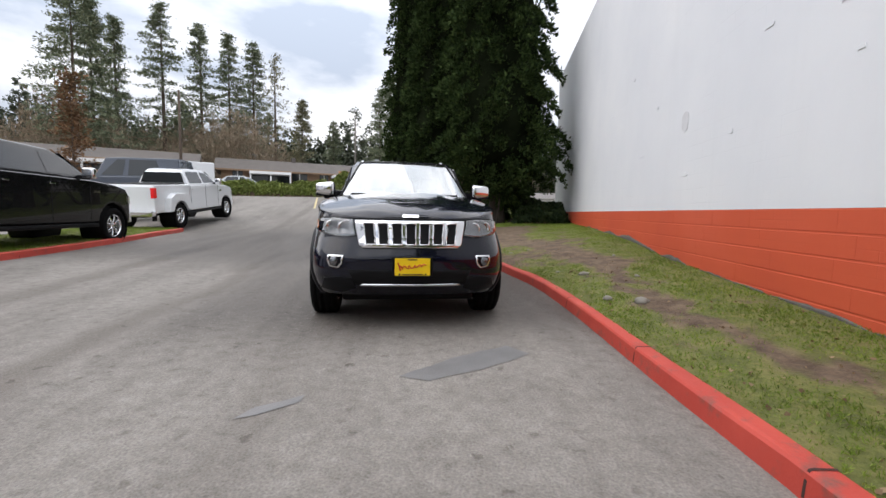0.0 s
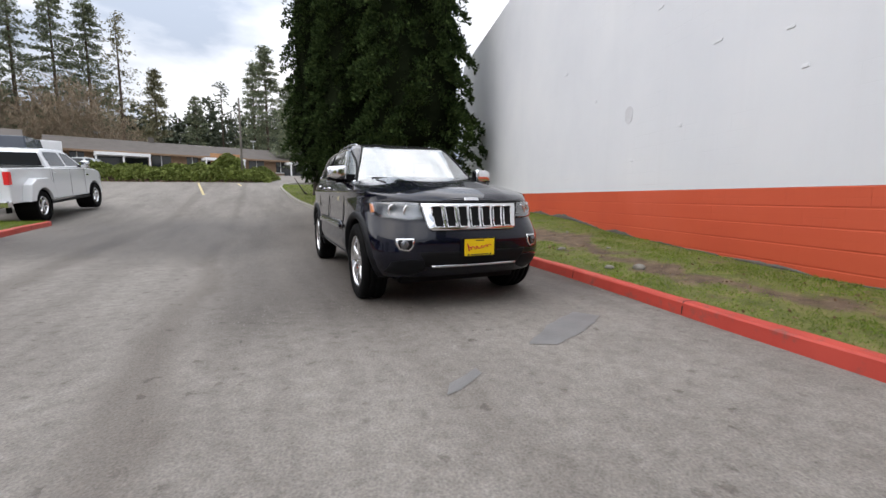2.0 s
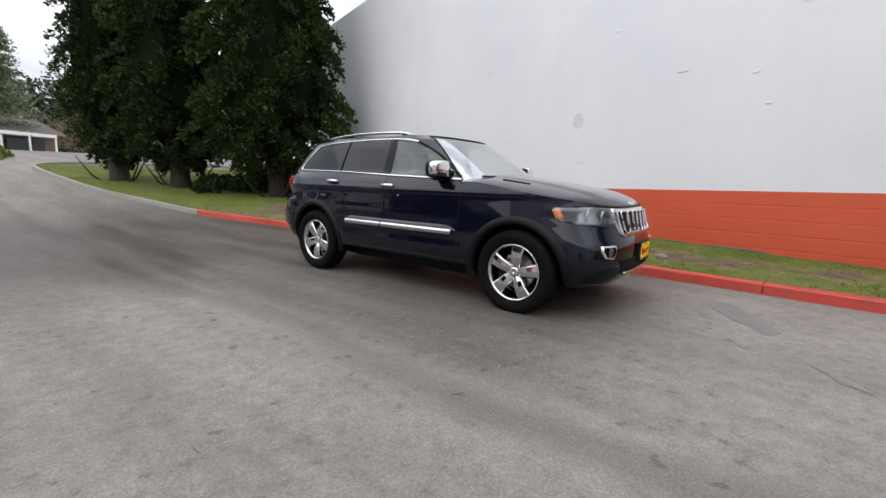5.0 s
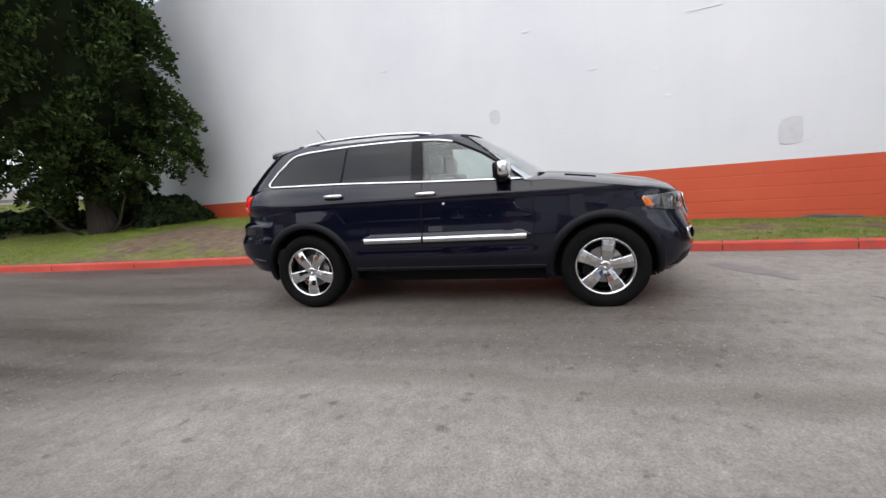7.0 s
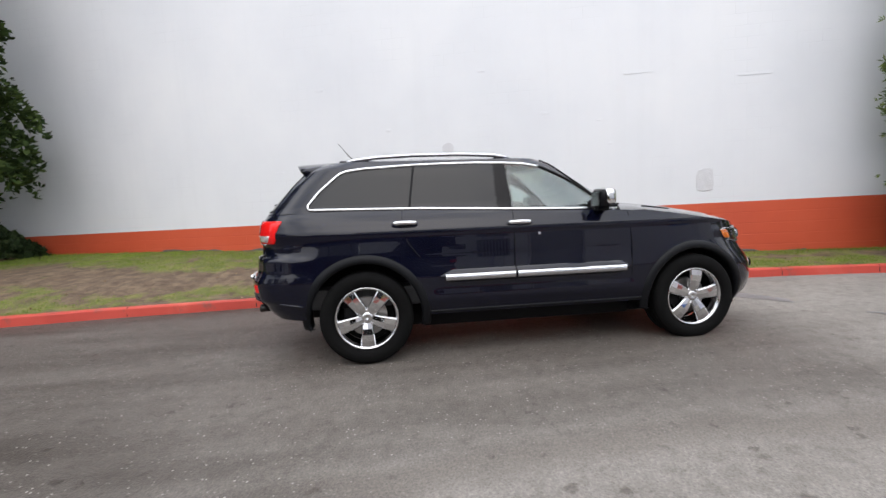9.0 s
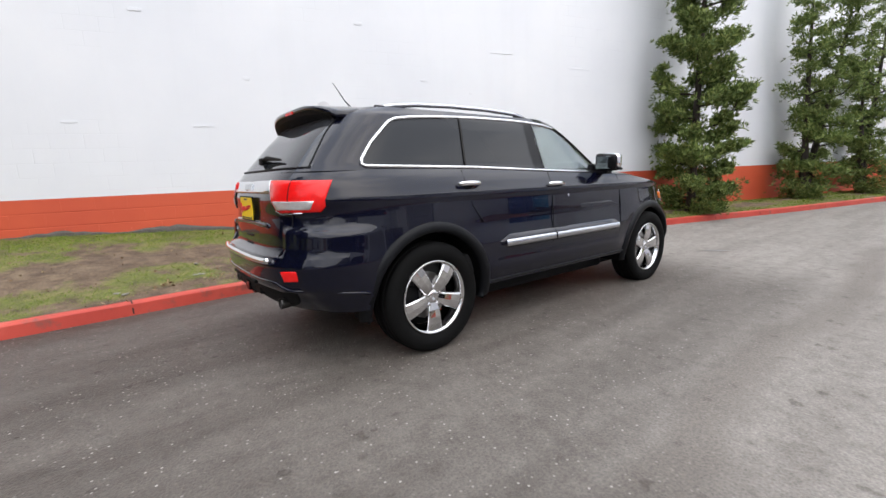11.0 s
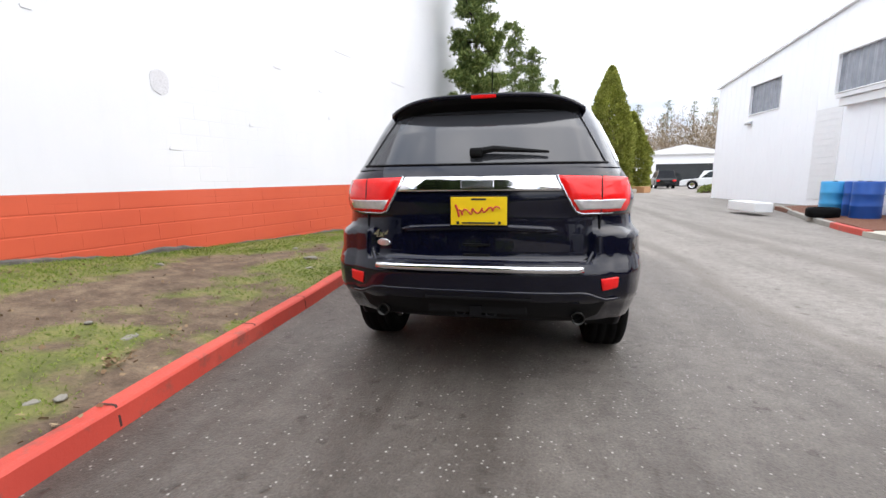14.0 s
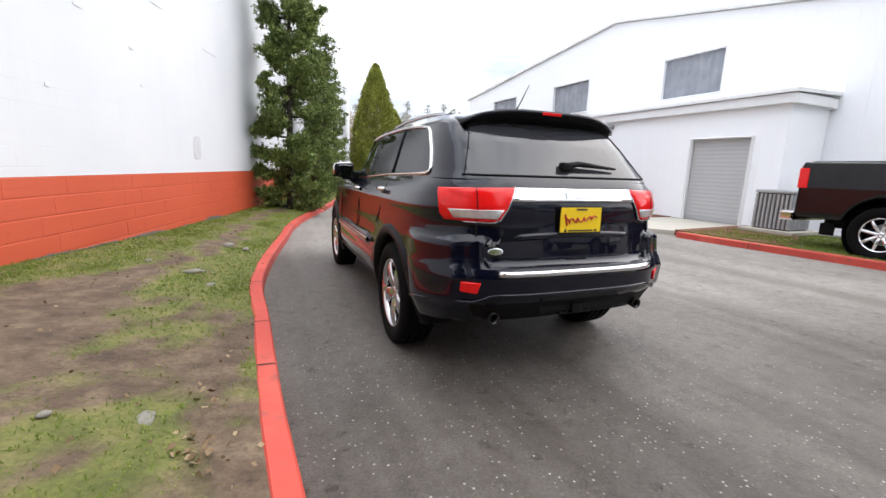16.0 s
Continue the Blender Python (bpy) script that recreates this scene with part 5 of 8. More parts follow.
    low = dense([(-0.60, 0.585), (0.60, 0.585), (0.70, 0.55), (0.66, 0.46), (0.58, 0.425), (-0.58, 0.425), (-0.66, 0.46), (-0.70, 0.55)], 0.05)
    part("rear_valance", slab(low, lambda u, v, d: Vector((u, rear_y(u, v) + 0.01 + d, v)), 0.014, 0.01), BLACK_PLASTIC, car, "black lower valance", shade=True)
    bm = bmesh.new()
    box(bm, -0.30, 0.28, 2.40, 2.468, 0.55, 0.572, 0.008)
    box(bm, -0.28, 0.27, 2.34, 2.43, 0.465, 0.535, 0.012)
    part("tow_cover", bm, BLACK_PLASTIC, car)
    bm = bmesh.new()
    box(bm, -0.036, 0.036, 2.30, 2.445, 0.452, 0.517, 0.006)
    box(bm, -0.12, 0.12, 2.30, 2.43, 0.446, 0.462, 0.004)
    hitch = part("tow_hitch", bm, GLOSS_BLACK, car, "steel tow receiver")
    part("hitch_ring", tube([(0.085 + 0.028 * math.cos(a), 2.425, 0.468 + 0.016 * math.sin(a)) for a in np.linspace(0, 2 * math.pi, 13)[:-1]], 0.006, 6, True), BLACK_PLASTIC, hitch)
    part("hitch_ring", tube([(-0.085 + 0.028 * math.cos(a), 2.425, 0.468 + 0.016 * math.sin(a)) for a in np.linspace(0, 2 * math.pi, 13)[:-1]], 0.006, 6, True), BLACK_PLASTIC, hitch)
    # grille: seven tall slots in a bright frame
    go = dense([(-0.49, 0.985), (0.49, 0.985), (0.485, 0.92), (0.45, 0.77), (0.415, 0.748), (-0.415, 0.748), (-0.45, 0.77), (-0.485, 0.92)], 0.03)
    gr = part("grille", slab(go, on_front, 0.020, 0.012), CHROME, car, "chrome grille with seven dark slots", shade=True)
    for k in range(7):
        c = -0.366 + 0.122 * k
        h = 0.043
        so = dense([(c - h, 0.962), (c + h, 0.962), (c * 0.95 + h * 0.94, 0.778), (c * 0.95 - h * 0.94, 0.778)], 0.03)
        part("slot", slab(so, on_front, 0.036, 0.002), BLACK_PLASTIC, gr, "dark slot")
        ring = [on_front(u, v, 0.035) for u, v in so]
        part("slot_rim", tube(ring, 0.0065, 6, True), CHROME, gr, shade=True)
    # plain raised shape in place of the brand name on the bonnet lip
    part("badge", slab(dense([(-0.075, 1.012), (0.075, 1.012), (0.07, 1.038), (-0.07, 1.038)], 0.02), lambda u, v, d: Vector((u, front_y(u, 1.02) - 0.006 - d + (v - 1.012) * 0.6, v)), 0.010, 0.003), CHROME, car, "small chrome badge")
    lipf = [(x, front_y(x, 0.995) - 0.003, 0.998) for x in np.linspace(-0.78, 0.78, 40)]
    part("bonnet_seam", tube(lipf, 0.006, 5), BLACK_PLASTIC, car)
    licence_plate(car, (0.012, front_y(0, 0.60) - 0.03, 0.593), -1)
    bm = bmesh.new()
    box(bm, -0.165, 0.19, front_y(0, 0.60) - 0.024, front_y(0, 0.60) + 0.02, 0.512, 0.676, 0.01)
    part("plate_holder", bm, BLACK_PLASTIC, car)
    # lower intake and bright lip
    li = dense([(-0.54, 0.56), (0.54, 0.56), (0.47, 0.42), (-0.47, 0.42)], 0.04)
    part("lower_intake", slab(li, on_front, 0.006, 0.006), BLACK_PLASTIC, car, "black lower intake", shade=True)
    for side in (-1, 1):
        vo = dense([(0.50, 0.49), (0.62, 0.50), (0.76, 0.47), (0.80, 0.36), (0.60, 0.335), (0.47, 0.39)], 0.03)
        part("lower_valance", slab(vo, lambda u, v, d, s=side: Vector((s * u, front_y(u, v) - d, v)), 0.006, 0.006), FLARE_GREY, car, shade=True)
    part("bumper_lip", tube([(x, front_y(x, 0.43) - 0.022, 0.428) for x in np.linspace(-0.43, 0.43, 24)], 0.013, 8), SATIN, car, "silver lip below the intake", shade=True)
    # fuel flap, lock
    part("door_lock", slab([(-0.02 + 0.012 * math.cos(a), 1.02 + 0.012 * math.sin(a)) for a in np.linspace(0, 2 * math.pi, 13)[:-1]], on_side(-1), 0.004, 0.002), SATIN, car)
    # cabin
    bm = bmesh.new()
    box(bm, -0.80, 0.80, -0.9, 2.1, 0.45, 0.62, 0.03)
    part("cabin_floor", bm, INTERIOR, car)
    bm = bmesh.new()
    box(bm, -0.76, 0.76, -0.98, -0.55, 0.8, 1.16, 0.06)
    part("dashboard", bm, INTERIOR, car, shade=True)
    for sx in (-0.38, 0.38):
        for sy in (-0.02, 0.95):
            bm = bmesh.new()
            box(bm, sx - 0.26, sx + 0.26, sy - 0.45, sy + 0.05, 0.62, 0.80, 0.06)
            box(bm, sx - 0.25, sx + 0.25, sy + 0.02, sy + 0.18, 0.74, 1.30, 0.06)
            box(bm, sx - 0.13, sx + 0.13, sy + 0.12, sy + 0.22, 1.32, 1.50, 0.04)
            part("seat", bm, SEAT_TAN, car, "grey leather seat", shade=True)
    part("steering_wheel", tube([(0.38 + 0.18 * math.cos(a), -0.42 + 0.07 * math.sin(a), 1.08 + 0.17 * math.sin(a)) for a in np.linspace(0, 2 * math.pi, 25)[:-1]], 0.016, 6, True), INTERIOR, car, shade=True)
    return car


suv = build_suv()
suv.matrix_world = pose(0.0, 0.0, 0.0, 0.745, 0, 14.5)

# ==== plants ====


def leaf_material(name, dark, mid, light, rough=0.6, spec=0.15):
    m, n, l, p = material(name)
    rnd = n.new("ShaderNodeNewGeometry")
    c = ramp_node(n, l, rnd.outputs["Random Per Island"], [(0.0, dark), (0.55, mid), (1.0, light)])
    big = noise_node(n, l, rnd.outputs["Position"], 1.2, 3.0)
    v = ramp_node(n, l, big.outputs["Fac"], [(0.3, (0.7, 0.7, 0.7)), (0.7, (1.25, 1.25, 1.2))])
    cc = mix_node(n, l, 0.8, c.outputs["Color"], v.outputs["Color"], "MULTIPLY")
    l.new(cc.outputs["Result"], p.inputs["Base Color"])
    p.inputs["Roughness"].default_value = rough
    p.inputs["Specular IOR Level"].default_value = spec
    return m


def bark_material(name, a, b):
    m, n, l, p = material(name)
    pos = n.new("ShaderNodeTexCoord").outputs["Object"]
    mp2 = n.new("ShaderNodeMapping")
    mp2.inputs["Scale"].default_value = (9.0, 9.0, 1.4)
    l.new(pos, mp2.inputs["Vector"])
    t = noise_node(n, l, mp2.outputs["Vector"], 2.0, 6.0, 0.7)
    c = ramp_node(n, l, t.outputs["Fac"], [(0.3, a), (0.7, b)])
    l.new(c.outputs["Color"], p.inputs["Base Color"])
    p.inputs["Roughness"].default_value = 0.9
    bump_node(n, l, p, t.outputs["Fac"], 0.9, 0.03)
    return m


CEDAR = leaf_material("dark_cedar_foliage", (0.014, 0.025, 0.009), (0.030, 0.050, 0.016), (0.066, 0.094, 0.030), 0.8, 0.05)
# near-black leaf colour that carries the shade inside the crowns
CEDAR_CORE = leaf_material("crown_core_shade", (0.006, 0.008, 0.005), (0.009, 0.012, 0.006), (0.013, 0.017, 0.008), 0.95, 0.0)
PINE = leaf_material("pine_needles", (0.060, 0.095, 0.028), (0.135, 0.185, 0.052), (0.275, 0.325, 0.105))
CONE_GREEN = leaf_material("golden_cedar_foliage", (0.14, 0.165, 0.028), (0.25, 0.275, 0.055), (0.37, 0.37, 0.09))
# far firs only: distance haze is mixed into these pale needle colours
FIR = leaf_material("hazed_fir_needles", (0.10, 0.125, 0.08), (0.17, 0.195, 0.12), (0.25, 0.265, 0.165))
FIR_DARK = leaf_material("dark_far_needles", (0.045, 0.060, 0.042), (0.075, 0.090, 0.060), (0.12, 0.13, 0.085))
FIR_PALE = leaf_material("olive_brown_needles", (0.14, 0.135, 0.08), (0.21, 0.20, 0.12), (0.29, 0.265, 0.165))
RUSSET = leaf_material("russet_dead_leaves", (0.10, 0.055, 0.03), (0.17, 0.095, 0.05), (0.25, 0.15, 0.08))
TWIG = leaf_material("bare_brown_twigs", (0.17, 0.13, 0.09), (0.26, 0.20, 0.14), (0.35, 0.28, 0.20))
IVY = leaf_material("ivy_leaves", (0.09, 0.12, 0.027), (0.165, 0.20, 0.05), (0.27, 0.30, 0.095))
SHRUB = leaf_material("dark_shrub_leaves", (0.012, 0.024, 0.010), (0.028, 0.048, 0.018), (0.06, 0.085, 0.035))
GRASS = leaf_material("grass_blades", (0.095, 0.135, 0.018), (0.165, 0.250, 0.030), (0.28, 0.33, 0.075))
BARK = bark_material("brown_bark", (0.05, 0.035, 0.026), (0.13, 0.095, 0.07))
BARK_DARK = bark_material("dark_damp_bark", (0.018, 0.013, 0.010), (0.055, 0.042, 0.033))
BARK_GREY = bark_material("grey_bark", (0.09, 0.08, 0.07), (0.2, 0.18, 0.155))
LITTER = leaf_material("dead_leaves", (0.13, 0.085, 0.05), (0.22, 0.15, 0.09), (0.34, 0.26, 0.16), 0.8)


def tuft(blades, spread_a, rng, width=0.22):
    """A template of narrow leaves fanning out from a point along +z, one unit long."""
    vs, fs = [], []
    for k in range(blades):
        az, el = rng.uniform(0, 2 * math.pi), rng.uniform(0.1, spread_a)
        d = np.array([math.sin(el) * math.cos(az), math.sin(el) * math.sin(az), math.cos(el)])
        s = np.cross(d, [math.cos(az + 1.3), math.sin(az + 1.3), 0.2])
        s = s / (np.linalg.norm(s) + 1e-6)
        ln = rng.uniform(0.65, 1.0)
        b = len(vs)
        mid = d * ln * 0.55
        vs += [d * 0.03, mid + s * width * 0.5, d * ln + np.array([0, 0, -0.08]), mid - s * width * 0.5]
        fs.append((b, b + 1, b + 2, b + 3))
    return np.array(vs), fs


def scatter(name, places, ways, sizes, templates, mat, rng, parent=None, kind="", label=""):
    """One mesh of many small tufts, each turned along its way."""
    V, F, base = [], [], 0
    n = len(places)
    pick = rng.integers(0, len(templates), n)
    for ti, (tv, tf) in enumerate(templates):
        idx = np.nonzero(pick == ti)[0]
        if not len(idx):
            continue
        w = ways[idx] / (np.linalg.norm(ways[idx], axis=1, keepdims=True) + 1e-9)
        ref = np.where(np.abs(w[:, 2:3]) > 0.9, np.array([[1.0, 0, 0]]), np.array([[0, 0, 1.0]]))
        a = np.cross(w, ref)
        a /= np.linalg.norm(a, axis=1, keepdims=True) + 1e-9
        b = np.cross(w, a)
        spin = rng.uniform(0, 2 * math.pi, len(idx))[:, None]
        u = a * np.cos(spin) + b * np.sin(spin)
        v = np.cross(w, u)
        pts = places[idx][:, None, :] + sizes[idx][:, None, None] * (tv[None, :, 0:1] * u[:, None, :] + tv[None, :, 1:2] * v[:, None, :] + tv[None, :, 2:3] * w[:, None, :])
        V.append(pts.reshape(-1, 3))
        f = np.array(tf)[None] + (np.arange(len(idx)) * len(tv))[:, None, None] + base
        F.append(f.reshape(-1, 4))
        base += len(idx) * len(tv)
    V, F = np.concatenate(V), np.concatenate(F)
    me = bpy.data.meshes.new(name)
    me.vertices.add(len(V))
    me.vertices.foreach_set("co", V.astype(np.float32).ravel())
    me.loops.add(F.size)
    me.loops.foreach_set("vertex_index", F.astype(np.int32).ravel())
    me.polygons.add(len(F))
    me.polygons.foreach_set("loop_start", np.arange(0, F.size, 4, dtype=np.int32))
    me.materials.append(mat)
    me.update(calc_edges=True)
    ob = new(name, me)
    if parent:
        ob.parent = parent
    if kind:
        ob["kind"] = kind
    if label:
        ob["label"] = label
    return ob


def trunk_mesh(points, radii, sides=9):
    return tube(points, list(radii), sides)


def cedar(at, height, radius, seed, tufts=9000):
    """A tall dense conifer: layered boughs that hang to a ragged hem, trunk showing below."""
    rng = np.random.default_rng(seed)
    tree = tagged(new("cedar_tree"), "tall dense dark evergreen on the lawn island", "tree", "dark trees on the island")
    tree.location = at
    part("trunk", trunk_mesh([(0, 0, -0.3), (0.03, 0, 0.2), (0.02, 0.02, 1.0), (0, 0, height * 0.5), (0, 0, height * 0.95)], [0.42, 0.34, 0.28, 0.16, 0.02]), BARK_DARK, tree, shade=True)
    tmpl = [tuft(3, 1.0, rng, 0.30) for _ in range(6)]
    P, D, S = [], [], []
    boughs = 300
    for k in range(boughs):
        t = (k + rng.uniform(0, 1)) / boughs
        z = 0.75 + (height - 1.0) * t
        az = k * 2.39996 + rng.uniform(-0.3, 0.3)
        reach = radius * (1 - t) ** 0.42 * rng.uniform(0.76, 1.13) * (0.30 + 0.70 * smooth(-0.01, 0.13, t))
        n = int(tufts / boughs)
        s = np.sqrt(rng.uniform(0.30, 1, n))
        side = rng.normal(0, 0.17, n) * (0.4 + reach * 0.5) * (1.2 - 0.75 * s)
        r = s * reach
        zz = z + 0.16 * reach * np.sin(s * 2.6) - 0.34 * r * s + rng.normal(0, 0.10, n)
        x = np.cos(az) * r - np.sin(az) * side
        y = np.sin(az) * r + np.cos(az) * side
        P.append(np.stack([x, y, zz], 1))
        D.append(np.stack([np.cos(az) * np.ones(n) + rng.normal(0, 0.45, n), np.sin(az) * np.ones(n) + rng.normal(0, 0.45, n), rng.normal(0.35, 0.4, n)], 1))
        S.append(rng.uniform(0.12, 0.25, n))
    scatter("crown", np.concatenate(P), np.concatenate(D), np.concatenate(S), tmpl, CEDAR, rng, tree)
    # added shell closing the crown; the inner shade is put into its near-black colour
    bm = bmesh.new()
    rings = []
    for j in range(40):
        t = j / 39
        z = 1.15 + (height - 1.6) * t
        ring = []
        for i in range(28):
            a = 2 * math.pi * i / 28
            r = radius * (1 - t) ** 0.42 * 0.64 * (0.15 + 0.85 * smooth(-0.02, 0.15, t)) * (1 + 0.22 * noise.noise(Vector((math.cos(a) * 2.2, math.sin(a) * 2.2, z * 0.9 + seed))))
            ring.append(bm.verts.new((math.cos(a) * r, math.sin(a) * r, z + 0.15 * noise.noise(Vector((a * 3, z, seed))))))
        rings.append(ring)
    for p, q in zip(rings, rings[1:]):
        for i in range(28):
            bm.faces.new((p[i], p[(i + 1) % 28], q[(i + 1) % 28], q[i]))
    part("crown_core", bm, CEDAR_CORE, tree)
    # low bare stems round the foot
    for k in range(4):
        a = rng.uniform(0, 6.28)
        part("stem", tube([(math.cos(a) * 0.25, math.sin(a) * 0.25, -0.1), (math.cos(a) * 0.75, math.sin(a) * 0.75, 0.25), (math.cos(a) * 1.2, math.sin(a) * 1.2, 0.95)], [0.05, 0.035, 0.015], 6), BARK_DARK, tree, shade=True)
    return tree


def wall_pine(at, height, radius, seed, leaders, tufts=5200, limbs=40):
    """A ragged pine beside the wall: upswept limbs set with dense puffs of needles, gaps between.
    leaders: (offset x, offset y, share of the height, share of the radius) of each stem's tip."""
    rng = np.random.default_rng(seed)
    tree = tagged(new("pine_tree"), "ragged green pine with upswept limbs beside the wall", "tree", "pines along the wall")
    tree.location = at
    tmpl = [tuft(5, 1.1, rng, 0.17) for _ in range(6)]
    P, D, S = [], [], []

    def puff(c, n, size, way):
        P.append(np.array(list(c)) + rng.normal(0, 1, (n, 3)) * np.array([size, size, size * 0.62]))
        D.append(np.stack([way.x * 0.5 + rng.normal(0, 0.6, n), way.y * 0.5 + rng.normal(0, 0.6, n), 0.7 + rng.normal(0, 0.35, n)], 1))
        S.append(rng.uniform(0.09, 0.18, n))

    for ox, oy, hs, ws in leaders:
        top = height * hs
        stem = [(0, 0, -0.2), (ox * 0.25, oy * 0.25, top * 0.25), (ox * 0.7, oy * 0.7, top * 0.6), (ox, oy, top)]
        pts = [Vector(p) for p in dense(stem, 0.25, closed=False)]
        part("trunk", tube(pts, [max(0.012, 0.11 * (1 - i / len(pts))) for i in range(len(pts))], 7), BARK_DARK, tree, shade=True)
        for k in range(limbs):
            t = (k + rng.uniform(0, 1)) / limbs
            c = pts[min(len(pts) - 1, int((0.03 + 0.96 * t) * (len(pts) - 1)))]
            az = k * 2.39996 + rng.uniform(-0.6, 0.6)
            reach = radius * ws * (1 - t * 0.86) ** 0.8 * rng.uniform(0.62, 1.2) * (0.8 if t < 0.08 else 1.0)
            rise = rng.uniform(0.10, 0.34 + 0.4 * t) * reach
            stray = k % 7 == 3 and t > 0.25
            if stray:
                reach, rise = radius * ws * (1.15 - 0.55 * t), radius * ws * rng.uniform(0.5, 0.8)
            way = Vector((math.cos(az), math.sin(az), 0))
            limb = [c, c + way * reach * 0.5 + Vector((0, 0, rise * 0.1)), c + way * reach * 0.85 + Vector((0, 0, rise * 0.55)), c + way * reach + Vector((0, 0, rise * 1.2))]
            part("limb", tube(limb, [0.028, 0.020, 0.013, 0.006], 5), BARK_DARK, tree)
            m = 3 + int(reach * 4.5)
            n = max(8, int(tufts / (limbs * len(leaders)) * (0.45 + reach / radius) / m))
            for j in range(m):
                f = 0.25 + 0.75 * (j + rng.uniform(0.2, 0.8)) / m
                i = min(2, int(f * 3))
                q = limb[i].lerp(limb[i + 1], f * 3 - i) + Vector((rng.normal(0, 0.07), rng.normal(0, 0.07), rng.normal(0.02, 0.03)))
                puff(q, n, rng.uniform(0.08, 0.14) * (1.3 - (0.85 if stray else 0.55) * f), way)
        for j in range(5):
            puff(pts[-1 - min(j // 2, len(pts) - 2)] + Vector((0, 0, 0.05 * j)), 14, 0.05, Vector((0, 0, 1)))
    scatter("crown", np.concatenate(P), np.concatenate(D), np.concatenate(S), tmpl, PINE, rng, tree)
    return tree


def cone_tree(at, height, radius, seed, tufts=7000):
    rng = np.random.default_rng(seed)
    tree = tagged(new("cypress_tree"), "broad cone-shaped golden green evergreen at the lane end", "tree", "cone trees at the lane end")
    tree.location = at
    part("trunk", trunk_mesh([(0, 0, -0.3), (0, 0, 0.6), (0, 0, height * 0.9)], [0.22, 0.18, 0.02]), BARK, tree, shade=True)
    tmpl = [tuft(5, 0.8, rng, 0.28) for _ in range(4)]
    t = rng.uniform(0, 1, tufts) ** 1.25
    az = rng.uniform(0, 2 * math.pi, tufts)
    lump = 1 + 0.10 * np.sin(az * 5 + t * 9) + 0.07 * np.sin(az * 9 - t * 17)
    r = radius * (np.minimum(1, (1 - t) * 1.8) ** 0.75) * lump * np.sqrt(rng.uniform(0.55, 1.0, tufts))
    P = np.stack([np.cos(az) * r, np.sin(az) * r, 0.15 + t * (height - 0.2) + rng.normal(0, 0.08, tufts)], 1)
    D = np.stack([np.cos(az) * 0.7 + rng.normal(0, 0.3, tufts), np.sin(az) * 0.7 + rng.normal(0, 0.3, tufts), 0.8 + rng.normal(0, 0.3, tufts)], 1)
    scatter("crown", P, D, rng.uniform(0.18, 0.36, tufts), tmpl, CONE_GREEN, rng, tree)
    return tree


def fir(at, height, radius, seed, tufts=1500, bare=0.25, mat=None, label="tall thin fir on the hillside", coarse=1.0):
    """A far fir: bare lower stem, drooping whorls with gaps."""
    rng = np.random.default_rng(seed)
    tree = tagged(new("fir_tree"), label, "tree", "firs behind the lot")
    tree.location = at
    part("trunk", tube([(0, 0, -1), (0, 0, height * 0.5), (0, 0, height)], [height * 0.013, height * 0.008, 0.03], 6), BARK, tree)
    tmpl = [tuft(2, 0.8, rng, 0.26) for _ in range(6)]
    tufts = int(tufts * 1.5)
    P, D, S = [], [], []
    boughs = 130
    for k in range(boughs):
        t = (k + rng.uniform(0, 1)) / boughs
        if rng.uniform() < 0.12:
            continue
        z = height * (bare + (1 - bare) * t)
        reach = radius * ((1 - t) ** 0.7 + 0.05) * rng.uniform(0.6, 1.12)
        az = rng.uniform(0, 6.28)
        n = int(tufts / boughs)
        s = rng.uniform(0.1, 1, n)
        P.append(np.stack([np.cos(az) * s * reach + rng.normal(0, 0.32, n), np.sin(az) * s * reach + rng.normal(0, 0.32, n), z - 0.22 * reach * s + 0.10 * reach * s * s + rng.normal(0, 0.11, n)], 1))
        D.append(np.stack([np.cos(az) + rng.normal(0, 0.5, n), np.sin(az) + rng.normal(0, 0.5, n), rng.normal(-0.05, 0.22, n)], 1))
        S.append(rng.uniform(0.35, 0.75, n) * 0.75 * coarse)
    scatter("crown", np.concatenate(P), np.concatenate(D), np.concatenate(S), tmpl, mat or FIR, rng, tree)
    return tree


# dark trees on the island
cedar((1.25, 11.1, 0.62), 13.5, 2.75, 11, 40000)
cedar((-1.3, 14.2, 0.85), 14.5, 2.2, 12, 28000)
cedar((-3.05, 15.9, 1.0), 15.0, 1.75, 13, 18000)

# pines along the wall
wall_pine((3.15, -7.2, 0.15), 7.4, 1.02, 21, [(-0.15, 0.1, 1.0, 1.0)], 22000, 62)
wall_pine((3.3, -12.0, 0.12), 6.4, 0.82, 22, [(-0.1, 0.65, 1.0, 0.8), (-0.4, -0.75, 0.92, 0.78)], 11000, 36)
wall_pine((3.4, -15.2, 0.10), 5.9, 0.85, 25, [(0.0, -0.5, 1.0, 0.9), (0.05, 0.45, 0.72, 0.7)], 7500, 32)
wall_pine((3.35, -19.0, 0.08), 6.1, 0.9, 23, [(0.0, -0.7, 1.0, 0.8), (0.0, 0.5, 0.85, 0.7)], 6500, 30)

# cone trees past the end of the wall
cone_tree((1.6, -31.5, -0.08), 9.2, 1.75, 31, 11000)
cone_tree((0.1, -34.5, -0.08), 6.2, 1.5, 32, 6500)


